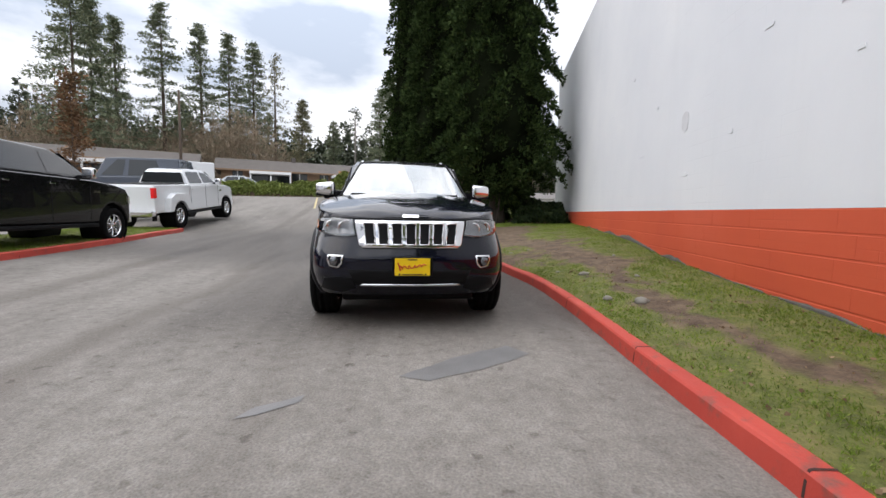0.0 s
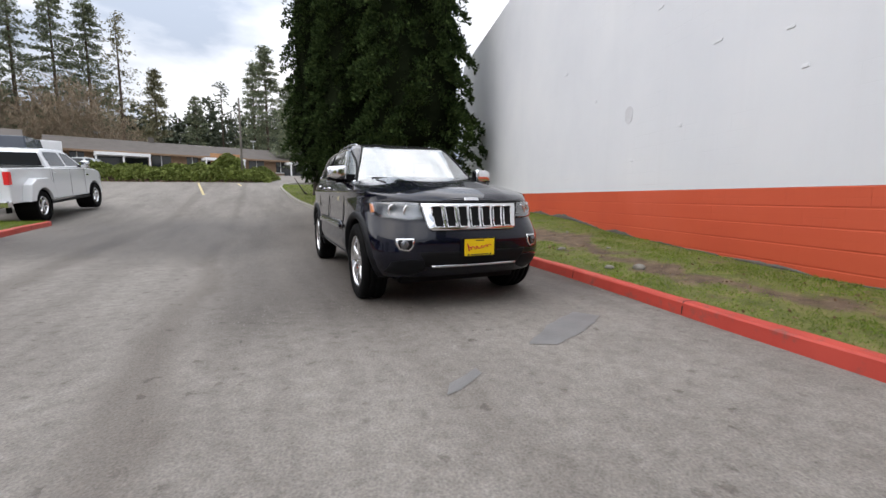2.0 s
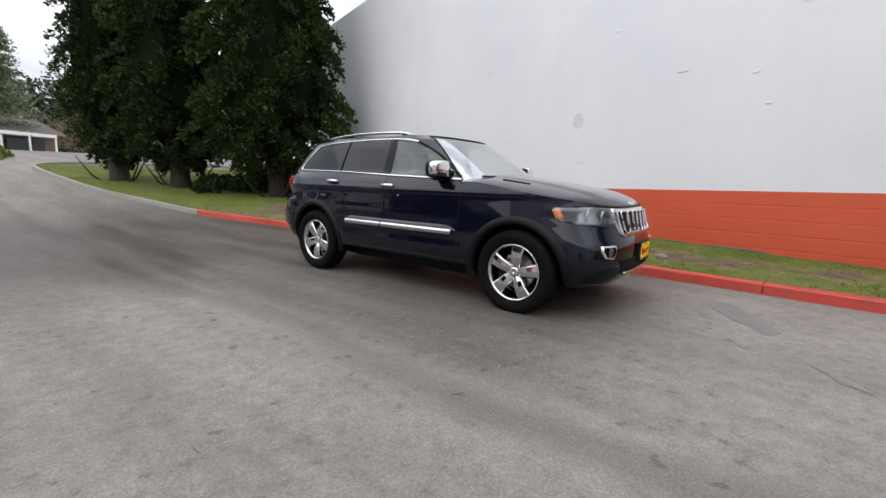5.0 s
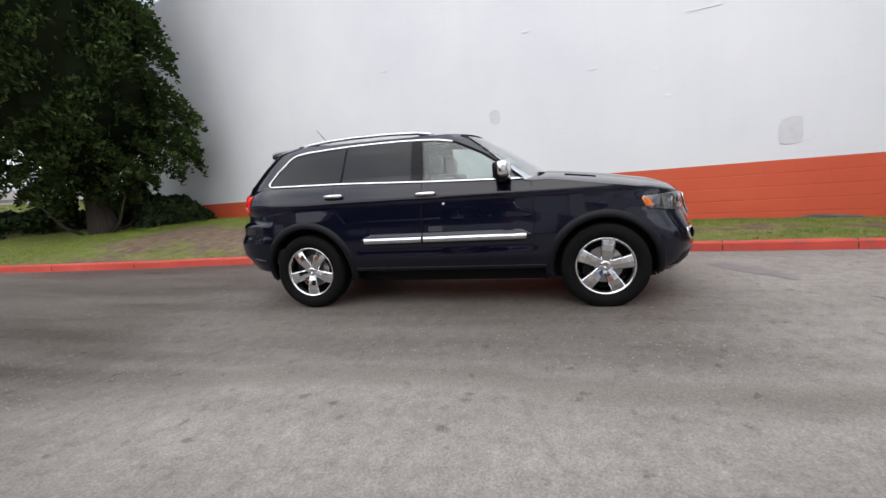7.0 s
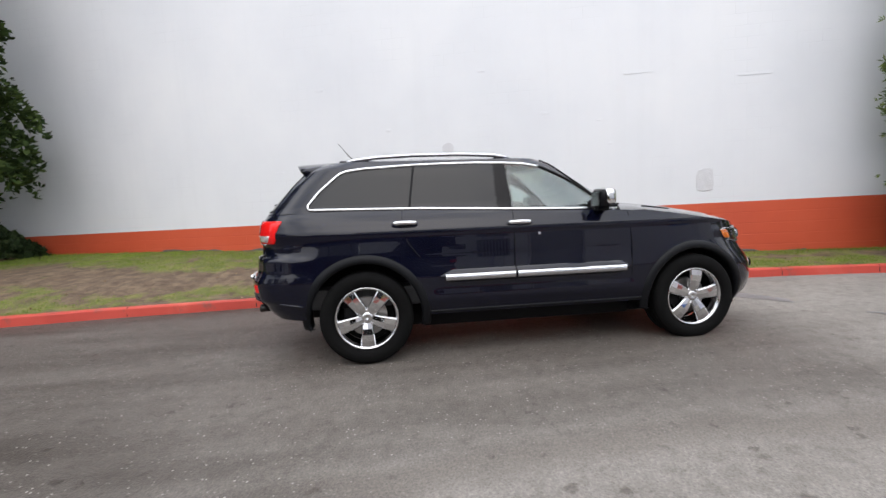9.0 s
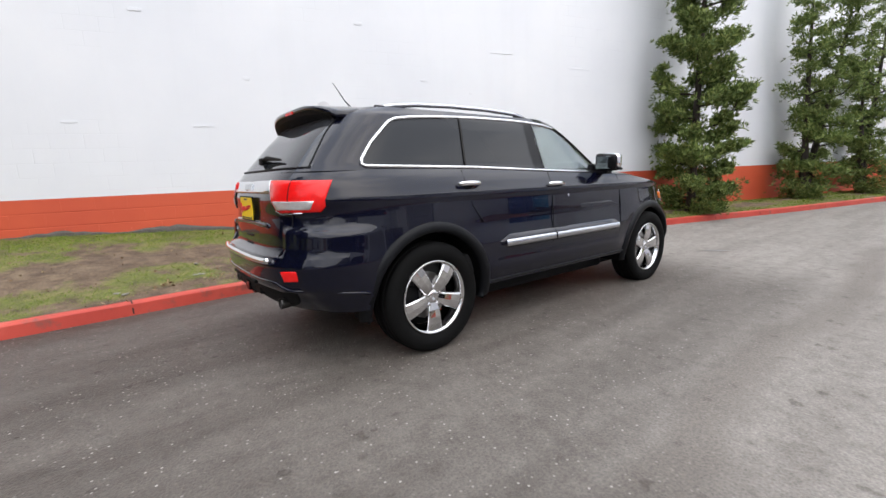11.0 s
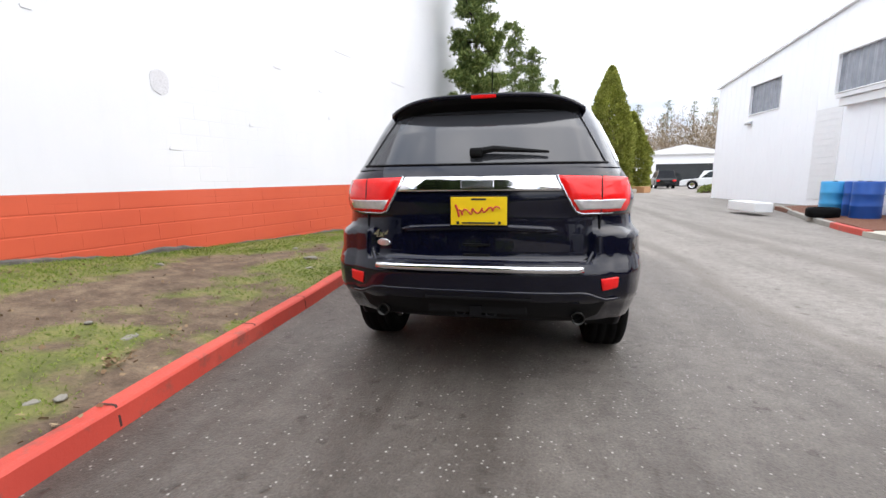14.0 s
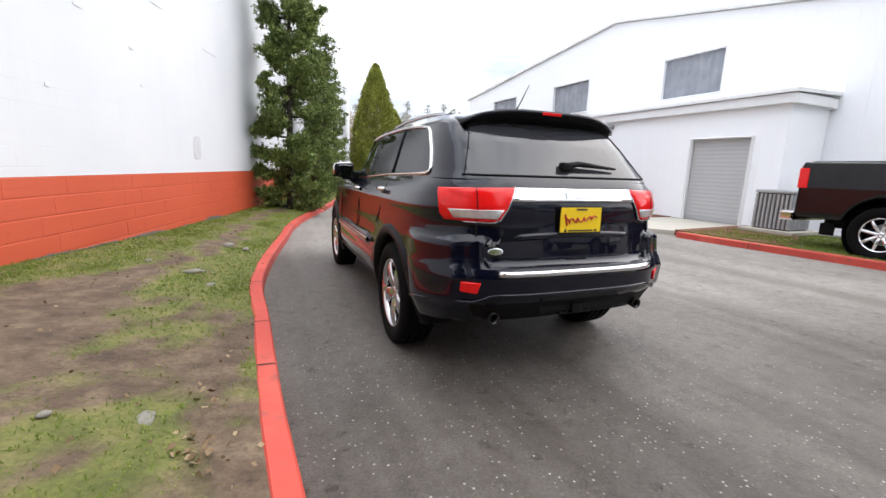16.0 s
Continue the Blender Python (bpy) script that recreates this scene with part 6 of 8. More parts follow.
def mound(name, x0, x1, y0, y1, high, count, size, mat, label, seed, category, base):
    """A leafy mass over a plan rectangle, on a hidden earth core."""
    rng = np.random.default_rng(seed)
    plant = tagged(new(name), label, category)
    tmpl = [tuft(6, 1.3, rng, 0.7) for _ in range(4)]
    u, v = rng.uniform(0, 1, count), rng.uniform(0, 1, count)
    x, y = x0 + (x1 - x0) * u, y0 + (y1 - y0) * v
    dome = np.clip(4 * v * (1 - v), 0, 1) ** 0.45 * np.clip(9 * u, 0, 1) ** 0.5 * np.clip(9 * (1 - u), 0, 1) ** 0.5
    lump = np.array([0.75 + 0.5 * noise.noise(Vector((a * 0.7, b * 0.7, seed))) for a, b in zip(x, y)])
    g = np.array([base(a, b) for a, b in zip(x, y)])
    z = g + high * dome * lump * rng.uniform(0.55, 1.0, count)
    P = np.stack([x, y, z], 1)
    D = np.stack([rng.normal(0, 0.6, count), rng.normal(0, 0.6, count) - 0.3, 0.8 + rng.normal(0, 0.4, count)], 1)
    scatter("leaves", P, D, rng.uniform(0.7, 1.3, count) * size, tmpl, mat, rng, plant)
    bm = bmesh.new()
    nx, ny = max(4, int(x1 - x0)), 8
    grid = []
    for j in range(ny + 1):
        row = []
        for i in range(nx + 1):
            uu, vv = i / nx, j / ny
            xx, yy = x0 + (x1 - x0) * uu, y0 + (y1 - y0) * vv
            dd = max(0, 4 * vv * (1 - vv)) ** 0.45 * min(1, 9 * uu) ** 0.5 * min(1, 9 * (1 - uu)) ** 0.5
            row.append(bm.verts.new((xx, yy, base(xx, yy) - 0.05 + 0.55 * high * dd)))
        grid.append(row)
    for j in range(ny):
        for i in range(nx):
            bm.faces.new((grid[j][i], grid[j][i + 1], grid[j + 1][i + 1], grid[j + 1][i]))
    part("earth", bm, SOIL, plant, shade=True)
    return plant


mound("ivy_bank", -21.5, -7.2, 23.6, 27.2, 1.2, 12000, 0.18, IVY, "low bank of bright green ivy edging the lot", 41, "hedge", road_z)
mound("ivy_bank", -12.0, -9.8, 26.4, 28.4, 1.9, 2400, 0.16, IVY, "taller clump of ivy behind the bank", 42, "hedge", road_z)
mound("shrub", 2.0, 3.9, 10.3, 12.6, 1.15, 1600, 0.20, SHRUB, "dark shrub at the foot of the white wall", 43, "shrub", lambda x, y: 0.6)
mound("shrub", -1.0, 1.8, 12.3, 14.5, 0.9, 1200, 0.20, SHRUB, "dark shrub at the foot of the trees", 44, "shrub", lambda x, y: 0.7)


# firs behind the lot
rs = random.Random(5)
FIRS = [(-44.3, 36.2, 20, 5.0), (-46.2, 40.1, 21, 3.4), (-47.4, 44.6, 21, 2.4), (-43.6, 47.9, 24, 5.0), (-41.3, 52.3, 23, 3.9), (-39.2, 55.7, 23, 3.8), (-37.0, 58.5, 23, 3.6), (-34.9, 71.0, 17.2, 3.4), (-31.6, 77.9, 14.7, 3.0), (-16.2, 63.1, 19, 4.2), (-18.4, 64.7, 17, 3.2), (-11.1, 53.9, 11.4, 3.2), (-13.5, 76, 16, 3.6)]
for k, (fx, fy, fh, fr) in enumerate(FIRS):
    fir((fx, fy, 3.8), fh, fr, 60 + k, 6000 if fr > 3.3 else 4000, 0.22 if fh > 18 else 0.10, FIR_PALE if k == 7 else FIR)
fir((-32.9, 57.5, 3.8), 20.5, 3.4, 75, 1300, 0.25, FIR_PALE, "half-bare pale larch on the hillside")
fir((-32.1, 24.6, 3.2), 8.2, 1.35, 76, 1300, 0.02, RUSSET, "russet dead-leaved slender tree by the low house")
for k in range(40):
    a = radians(-8 + 74 * (k + rs.random()) / 40)
    d = rs.uniform(84, 112)
    fir((-math.sin(a) * d, math.cos(a) * d, 4.5), rs.uniform(11.5, 17.5), rs.uniform(3.8, 5.4), 100 + k, 620, 0.02, FIR_DARK, "fir in the far wood", 1.7)
# the wooded slope behind the white building
for k in range(9):
    a = radians(171 + 16 * (k + rs.random()) / 9)
    d = rs.uniform(85, 120)
    fir((-math.sin(a) * d * -1 - 4, math.cos(a) * d, 2.0), rs.uniform(11, 17), rs.uniform(2.6, 3.6), 150 + k, 900, 0.1)


def far_woods(seed, trees, each):
    """The closed dark fir wood along the skyline, as one mass of coarse sprays."""
    rng = np.random.default_rng(seed)
    tmpl = [tuft(3, 1.1, rng, 0.45) for _ in range(5)]
    P, D, S = [], [], []
    for k in range(trees):
        a, d = math.radians(-10 + 78 * (k + rng.uniform(0, 1)) / trees), rng.uniform(88, 118)
        h, r = rng.uniform(10.5, 17.0), rng.uniform(2.6, 3.8)
        t, az = rng.uniform(0, 1, each) ** 1.15, rng.uniform(0, 6.28, each)
        rr = r * (1.02 - t) * np.sqrt(rng.uniform(0.2, 1, each))
        P.append(np.stack([-math.sin(a) * d + np.cos(az) * rr, math.cos(a) * d + np.sin(az) * rr, 4.0 + h * t], 1))
        D.append(np.stack([np.cos(az) + rng.normal(0, 0.4, each), np.sin(az) + rng.normal(0, 0.4, each), rng.normal(-0.15, 0.3, each)], 1))
        S.append(rng.uniform(1.3, 2.5, each) * (1.15 - 0.7 * t))
    return tagged(scatter("far_woods", np.concatenate(P), np.concatenate(D), np.concatenate(S), tmpl, FIR_DARK, rng), "dark fir wood along the skyline", "woods", kind="stuff")


far_woods(81, 230, 130)


def brush(name, spots, seed, label):
    """Leafless scrub: many thin upright twigs joined in one mass."""
    rng = np.random.default_rng(seed)
    tmpl = [tuft(5, 0.85, rng, 0.045) for _ in range(5)]
    P, D, S = [], [], []
    for x, y, z, h, r, n in spots:
        t = rng.uniform(0, 1, n) ** 0.8
        az, rr = rng.uniform(0, 6.28, n), np.sqrt(rng.uniform(0, 1, n)) * r
        P.append(np.stack([x + np.cos(az) * rr, y + np.sin(az) * rr, z + t * h * 0.8 * (1 - 0.4 * (rr / r) ** 2)], 1))
        D.append(np.stack([rng.normal(0, 0.4, n), rng.normal(0, 0.4, n), np.ones(n)], 1))
        S.append(rng.uniform(0.05, 0.12, n) * h)
    return tagged(scatter(name, np.concatenate(P), np.concatenate(D), np.concatenate(S), tmpl, TWIG, rng), label, "scrub", kind="stuff")


spots = []
for k in range(95):
    a = radians(-6 + 72 * (k + rs.random()) / 95)
    d = rs.uniform(58, 80)
    spots.append((-math.sin(a) * d, math.cos(a) * d, 4.2, rs.uniform(6.5, 13.5) * (1.0 if a > 0.5 else 0.45), rs.uniform(2.5, 4.2), 330 if a > 0.5 else 160))
brush("bare_woods", spots, 7, "leafless brown woods behind the low buildings")
spots = []
for k in range(50):
    a = radians(168 + 24 * (k + rs.random()) / 50)
    d = rs.uniform(75, 105)
    spots.append((-math.sin(a) * d, math.cos(a) * d, 1.0, rs.uniform(10, 15), rs.uniform(3, 5), 240))
brush("bare_slope", spots, 8, "leafless brown woods on the slope past the lane")


# ---- lawn: blades, litter and stones ----
def turf_at(x, y, t):
    """How much grass grows: t runs from the kerb (0) to the wall (1)."""
    nz = noise.noise(Vector((x * 1.1, y * 1.1, 2.0))) * 0.5 + noise.noise(Vector((x * 2.9, y * 2.9, 7.0))) * 0.55 + noise.noise(Vector((x * 7.0, y * 7.0, 4.0))) * 0.5
    band = 0.80 - 0.70 * math.exp(-((t - 0.45 - 0.08 * math.sin(y * 0.9)) / 0.15) ** 2) - 0.48 * smooth(0.2, 2.4, y) * smooth(0.95, 0.45, t) * smooth(9.5, 8.5, y)
    return max(0.0, min(1.0, band + nz))


def paint_turf(ob, cols):
    """Stores the growth of the grass on the lawn's points."""
    me = ob.data
    at = me.attributes.new("turf", "FLOAT", "POINT")
    vals = []
    for i, v in enumerate(me.vertices):
        t = (i % (cols + 1)) / cols
        vals.append(turf_at(v.co.x, v.co.y, t) if ob.name.startswith("lawn") and not ob.name.startswith("lawn_left") else min(1.0, 0.85 + 0.5 * noise.noise(v.co * 0.8)))
    at.data.foreach_set("value", vals)


for ob, cols in ((lawn, 26), (lawn2, 20), (lawn3, 14)):
    paint_turf(ob, cols)


def grass_blades(name, ob, density, high, seed, y_range, label):
    rng = np.random.default_rng(seed)
    me = ob.data
    tv = me.attributes["turf"].data
    P, S = [], []
    for poly in me.polygons:
        c = poly.center
        if not y_range[0] < c.y < y_range[1]:
            continue
        g = sum(tv[i].value for i in poly.vertices) / 4
        n = rng.poisson(density * poly.area * max(0.0, g - 0.12))
        if n == 0:
            continue
        q = np.array([list(me.vertices[i].co) for i in poly.vertices])
        a, b = rng.uniform(0, 1, n)[:, None], rng.uniform(0, 1, n)[:, None]
        P.append(q[0] * (1 - a) * (1 - b) + q[1] * a * (1 - b) + q[2] * a * b + q[3] * (1 - a) * b)
        S.append(rng.uniform(0.5, 1.0, n) * high * (0.6 + 0.6 * g))
    P, S = np.concatenate(P), np.concatenate(S)
    tmpl = [tuft(3, 1.1, rng, 0.12) for _ in range(5)]
    D = np.stack([rng.normal(0, 0.35, len(P)), rng.normal(0, 0.35, len(P)), np.ones(len(P))], 1)
    return tagged(scatter(name, P, D, S, tmpl, GRASS, rng), label, "grass", kind="stuff")


grass_blades("grass", lawn, 2300, 0.038, 51, (-6.0, 9.1), "short damp grass on the lawn by the wall")
grass_blades("grass", lawn, 600, 0.06, 52, (-30, -6.0), "short grass along the lane")
grass_blades("grass", lawn2, 600, 0.06, 53, (8.9, 22), "bright grass under the trees")
grass_blades("grass", lawn3, 900, 0.055, 54, (-5, 9), "grass under the parked truck")


def litter(seed, count):
    rng = np.random.default_rng(seed)
    me = lawn.data
    polys = [p for p in me.polygons if -5.5 < p.center.y < 8.5]
    pick = rng.integers(0, len(polys), count)
    P = np.array([list(polys[i].center) for i in pick]) + rng.normal(0, 0.06, (count, 3)) * np.array([1, 1, 0]) + np.array([0, 0, 0.008])
    D = np.stack([rng.normal(0, 1, count), rng.normal(0, 1, count), rng.uniform(0.0, 0.1, count)], 1)
    tmpl = [tuft(1, 0.4, rng, 0.7) for _ in range(4)]
    return tagged(scatter("leaf_litter", P, D, rng.uniform(0.015, 0.05, count), tmpl, LITTER, rng), "scattered dead brown leaves on the lawn", "leaves", kind="stuff")


litter(71, 900)


def leaf_heap(x, y, spread, count, seed):
    """Dead leaves and twigs drifted together on the mud."""
    rng = np.random.default_rng(seed)
    P = np.stack([x + rng.normal(0, spread, count), y + rng.normal(0, spread * 0.7, count), np.zeros(count)], 1)
    base_z = min(lawn.data.vertices, key=lambda q: (q.co.x - x) ** 2 + (q.co.y - y) ** 2).co.z
    P[:, 2] = base_z + rng.uniform(0.005, 0.03, count)
    D = np.stack([rng.normal(0, 1, count), rng.normal(0, 1, count), rng.uniform(0.0, 0.35, count)], 1)
    tmpl = [tuft(1, 0.5, rng, 0.45) for _ in range(4)]
    tagged(scatter("leaf_heap", P, D, rng.uniform(0.02, 0.075, count), tmpl, LITTER, rng), "small drift of dead brown leaves on bare mud", "leaves", kind="stuff")


for hx, hy, hn in ((1.31, 3.18, 55), (1.48, 2.75, 18), (0.9, 3.62, 14), (2.4, 0.35, 22)):
    leaf_heap(hx, hy, 0.10, hn, int(hx * 100))


def stone(at, size, seed, mat, label):
    rng = random.Random(seed)
    bm = bmesh.new()
    bmesh.ops.create_icosphere(bm, subdivisions=2, radius=1.0)
    for v in bm.verts:
        k = 1 + 0.35 * noise.noise(v.co * 1.6 + Vector((seed, 0, 0)))
        v.co = Vector((v.co.x * size[0] * k, v.co.y * size[1] * k, v.co.z * size[2] * k))
    ob = tagged(part("stone", bm, mat, shade=True), label, "stone")
    ob.matrix_world = pose(*at, 0, 0, rng.uniform(0, 180))
    return ob


STONE = plain("pale_fieldstone", (0.22, 0.205, 0.175), 0.85, vary=0.3, scale=9, bump=0.6, bscale=25)


def lawn_z(x, y):
    """Height of the lawn by the wall, from its nearest point."""
    best = min(lawn.data.vertices, key=lambda v: (v.co.x - x) ** 2 + (v.co.y - y) ** 2)
    return best.co.z


for k, (sx, sy, sz) in enumerate([(1.95, 3.0, (0.03, 0.022, 0.012)), (3.3, 1.7, (0.04, 0.03, 0.02)), (1.60, 2.95, (0.075, 0.045, 0.014)), (1.10, 3.53, (0.04, 0.03, 0.009)), (1.17, 3.62, (0.04, 0.03, 0.010)), (2.53, 0.24, (0.10, 0.06, 0.03)), (2.23, 0.60, (0.06, 0.045, 0.015)), (2.48, -1.25, (0.06, 0.05, 0.035)), (2.76, -1.42, (0.09, 0.07, 0.045)), (3.12, -0.1, (0.05, 0.035, 0.02))]):
    stone((sx, sy, lawn_z(sx, sy) + sz[2] * 0.35), sz, k + 3, STONE, "pale flat stone lying on the lawn")

# ==== white metal building across the lane ====
SHOP = pose(0, 0, 0, 0, 0, 17)
DOOR_GREY = plain("grey_roller_door", (0.46, 0.46, 0.46), 0.5, vary=0.06, scale=2)
PANEL_GREY = plain("weathered_clear_sheet", (0.27, 0.285, 0.32), 0.25, vary=0.35, scale=3, coat=0.2)
MULCH = plain("red_brown_mulch", (0.15, 0.062, 0.035), 0.95, vary=0.45, scale=22, bump=0.9, bscale=45)
BLUE = plain("blue_bin_plastic", (0.015, 0.085, 0.36), 0.35, vary=0.12, scale=6)
LIGHT_BLUE = plain("light_blue_drum", (0.06, 0.36, 0.68), 0.35, vary=0.12, scale=6)
METAL_GREY = plain("galvanised_steel", (0.42, 0.43, 0.44), 0.45, 0.6, vary=0.15, scale=8)
ROOF_GREY = plain("grey_shingles", (0.105, 0.092, 0.082), 0.9, vary=0.3, scale=1.5, bump=0.5, bscale=8)
TAN_WALL = plain("tan_clapboard", (0.24, 0.155, 0.095), 0.8, vary=0.2, scale=1.5, bump=0.3, bscale=9)
ORANGE_WOOD = plain("cedar_boards", (0.36, 0.19, 0.085), 0.75, vary=0.25, scale=3, bump=0.3, bscale=12)
DARK_GLASS = plain("dark_window_glass", (0.02, 0.023, 0.025), 0.05, vary=0.3, scale=1.0)


def shop():
    house = tagged(new("workshop_building"), "white metal workshop with a gable, low lean-to and grey doors", "building")
    house.matrix_world = SHOP
    y0, y1, ridge, zl, zr, zt = -20.6, 3.0, -8.8, 5.6, 4.75, 6.92
    x0, x1 = -26.0, -11.0
    # gable front as one slab with openings for the windows
    wins = [(-17.55, -15.3), (-12.25, -10.02), (-6.47, -4.43)]
    wz0, wz1 = 3.87, 5.15
    bm = bmesh.new()
    cuts = [y0]
    for a, b in wins:
        cuts += [a, b]
    cuts.append(y1)

    def top(y):
        return zl + (zt - zl) * (y - y0) / (ridge - y0) if y < ridge else zt + (zr - zt) * (y - ridge) / (y1 - ridge)

    def prism(ya, yb, za, zb0, zb1):
        pts = [(ya, za), (yb, za), (yb, zb1), (ya, zb0)]
        f = [bm.verts.new((x1, y, z)) for y, z in pts]
        r = [bm.verts.new((x1 - 0.25, y, z)) for y, z in pts]
        bm.faces.new(f)
        bm.faces.new(r[::-1])
        for i in range(4):
            bm.faces.new((f[i], r[i], r[(i + 1) % 4], f[(i + 1) % 4]))
    for i in range(len(cuts) - 1):
        a, b = cuts[i], cuts[i + 1]
        if (a, b) in wins:
            prism(a, b, -0.4, wz0, wz0)
            prism(a, b, wz1, top(a), top(b))
        else:
            segs = [a, ridge, b] if a < ridge < b else [a, b]
            for p, q in zip(segs, segs[1:]):
                prism(p, q, -0.4, top(p), top(q))
    bmesh.ops.remove_doubles(bm, verts=bm.verts, dist=0.0005)
    bmesh.ops.recalc_face_normals(bm, faces=bm.faces)
    part("gable_wall", bm, SIDING, house)
    # standing ribs of the sheet cladding
    bm = bmesh.new()
    y = y0 + 0.3
    while y < y1:
        inside = any(a - 0.05 < y < b + 0.05 for a, b in wins)
        for za, zb in (((-0.3, wz0 - 0.05), (wz1 + 0.05, top(y) - 0.05)) if inside else ((-0.3, top(y) - 0.05),)):
            box(bm, x1, x1 + 0.005, y - 0.02, y + 0.02, za, zb)
        y += 0.45
    part("cladding_ribs", bm, SIDING, house)["kind"] = "stuff"
    bm = bmesh.new()
    box(bm, x0, x1 - 0.26, y0, y0 + 0.2, -0.4, zl)
    part("side_wall", bm, SIDING, house)
    bm = bmesh.new()
    box(bm, x0, x1 - 0.26, y1 - 0.2, y1, -0.4, zr)
    part("side_wall", bm, SIDING, house)
    bm = bmesh.new()
    for pa, pb in (((y0 - 0.15, zl), (ridge, zt + 0.02)), ((ridge, zt + 0.02), (y1 + 0.15, zr))):
        vs = [bm.verts.new((x, y, z + d)) for d in (0.0, 0.09) for x, (y, z) in ((x1 + 0.12, pa), (x1 + 0.12, pb), (x0, pb), (x0, pa))]
        for q in ((0, 1, 2, 3), (7, 6, 5, 4), (0, 4, 5, 1), (1, 5, 6, 2), (2, 6, 7, 3), (3, 7, 4, 0)):
            bm.faces.new([vs[i] for i in q])
    bmesh.ops.recalc_face_normals(bm, faces=bm.faces)
    part("roof", bm, TRIM_WHITE, house)
    for a, b in wins:
        bm = bmesh.new()
        n = 36
        rows = [[bm.verts.new((x1 - 0.10 + 0.022 * math.cos(i * 2 * math.pi / 4.5), a + (b - a) * i / n, z)) for i in range(n + 1)] for z in (wz0, wz1)]
        for i in range(n):
            bm.faces.new((rows[0][i], rows[0][i + 1], rows[1][i + 1], rows[1][i]))
        win = part("window", bm, PANEL_GREY, house, "grey corrugated clear sheet window")
        part("window_frame", tube([(x1 + 0.01, a, wz0), (x1 + 0.01, b, wz0), (x1 + 0.01, b, wz1), (x1 + 0.01, a, wz1)], 0.035, 4, True), TRIM_WHITE, win)
    # shutter in the gable wall
    bm = bmesh.new()
    box(bm, x1 + 0.003, x1 + 0.014, -13.0, -11.75, 0.3, 3.44, 0.002)
    shutter = part("shutter_door", bm, TRIM_WHITE, house, "white slatted shutter door")
    for k in range(15):
        bm = bmesh.new()
        box(bm, x1 + 0.014, x1 + 0.032, -13.0, -11.75, 0.3 + 0.21 * k, 0.5 + 0.21 * k, 0.006)
        part("slat", bm, TRIM_WHITE, shutter)
    # lean-to
    lx, ly0, ly1 = -9.4, -9.25, -1.6
    dy0, dy1, dz = -3.95, -2.33, 2.38
    bm = bmesh.new()
    f, r = [[bm.verts.new((x, y, z)) for y, z in ((ly0, -0.4), (dy0, -0.4), (dy0, dz), (dy1, dz), (dy1, -0.4), (ly1, -0.4), (ly1, 3.1), (ly0, 3.1))] for x in (lx, lx - 0.2)]
    bm.faces.new(f)
    bm.faces.new(r[::-1])
    for i in range(8):
        bm.faces.new((f[i], r[i], r[(i + 1) % 8], f[(i + 1) % 8]))
    bmesh.ops.recalc_face_normals(bm, faces=bm.faces)
    part("lean_to_wall", bm, SIDING, house)
    for ye in (ly0, ly1 - 0.2):
        bm = bmesh.new()
        tri = [(lx - 0.204, -0.4), (x1 + 0.02, -0.4), (x1 + 0.02, 3.35), (lx - 0.204, 3.31)]
        f = [bm.verts.new((x, ye + 0.004, z)) for x, z in tri]
        r = [bm.verts.new((x, ye + 0.196, z)) for x, z in tri]
        bm.faces.new(f)
        bm.faces.new(r[::-1])
        for i in range(4):
            bm.faces.new((f[i], r[i], r[(i + 1) % 4], f[(i + 1) % 4]))
        bmesh.ops.recalc_face_normals(bm, faces=bm.faces)
        part("lean_to_wall", bm, SIDING, house)
    bm = bmesh.new()
    y = ly0 + 0.2
    while y < ly1:
        if not dy0 - 0.1 < y < dy1 + 0.1:
            box(bm, lx, lx + 0.004, y - 0.015, y + 0.015, -0.3, 3.08)
        y += 0.3
    part("cladding_ribs", bm, SIDING, house)["kind"] = "stuff"
    bm = bmesh.new()
    vs = [bm.verts.new(p) for p in ((lx + 0.22, ly0 - 0.15, 3.30), (lx + 0.22, ly1 + 0.18, 3.30), (x1 + 0.02, ly1 + 0.18, 3.36), (x1 + 0.02, ly0 - 0.15, 3.36), (lx + 0.22, ly0 - 0.15, 3.38), (lx + 0.22, ly1 + 0.18, 3.38), (x1 + 0.02, ly1 + 0.18, 3.44), (x1 + 0.02, ly0 - 0.15, 3.44))]
    for q in ((3, 2, 1, 0), (4, 5, 6, 7), (0, 1, 5, 4), (1, 2, 6, 5), (2, 3, 7, 6), (3, 0, 4, 7)):
        bm.faces.new([vs[i] for i in q])
    part("lean_to_roof", bm, TRIM_WHITE, house)
    bm = bmesh.new()
    box(bm, lx + 0.02, lx + 0.16, ly0 - 0.1, ly1 + 0.14, 3.07, 3.29, 0.015)
    box(bm, x1 + 0.03, lx + 0.02, ly1 + 0.02, ly1 + 0.14, 3.07, 3.29, 0.015)
    part("fascia", bm, TRIM_WHITE, house)
    bm = bmesh.new()
    rows = []
    for k in range(int((dz - 0.05) / 0.0525) + 1):
        z = 0.05 + 0.0525 * k
        rows.append([bm.verts.new((lx - 0.10 + (0.003 if k % 2 else -0.002), y, z)) for y in (dy0, dy1)])
    for p, q in zip(rows, rows[1:]):
        bm.faces.new((p[0], p[1], q[1], q[0]))
    door = part("roller_door", bm, DOOR_GREY, house, "closed grey roller door")
    part("door_frame", tube([(lx + 0.01, dy0, 0.1), (lx + 0.01, dy0, dz), (lx + 0.01, dy1, dz), (lx + 0.01, dy1, 0.1)], 0.05, 4), TRIM_WHITE, door)
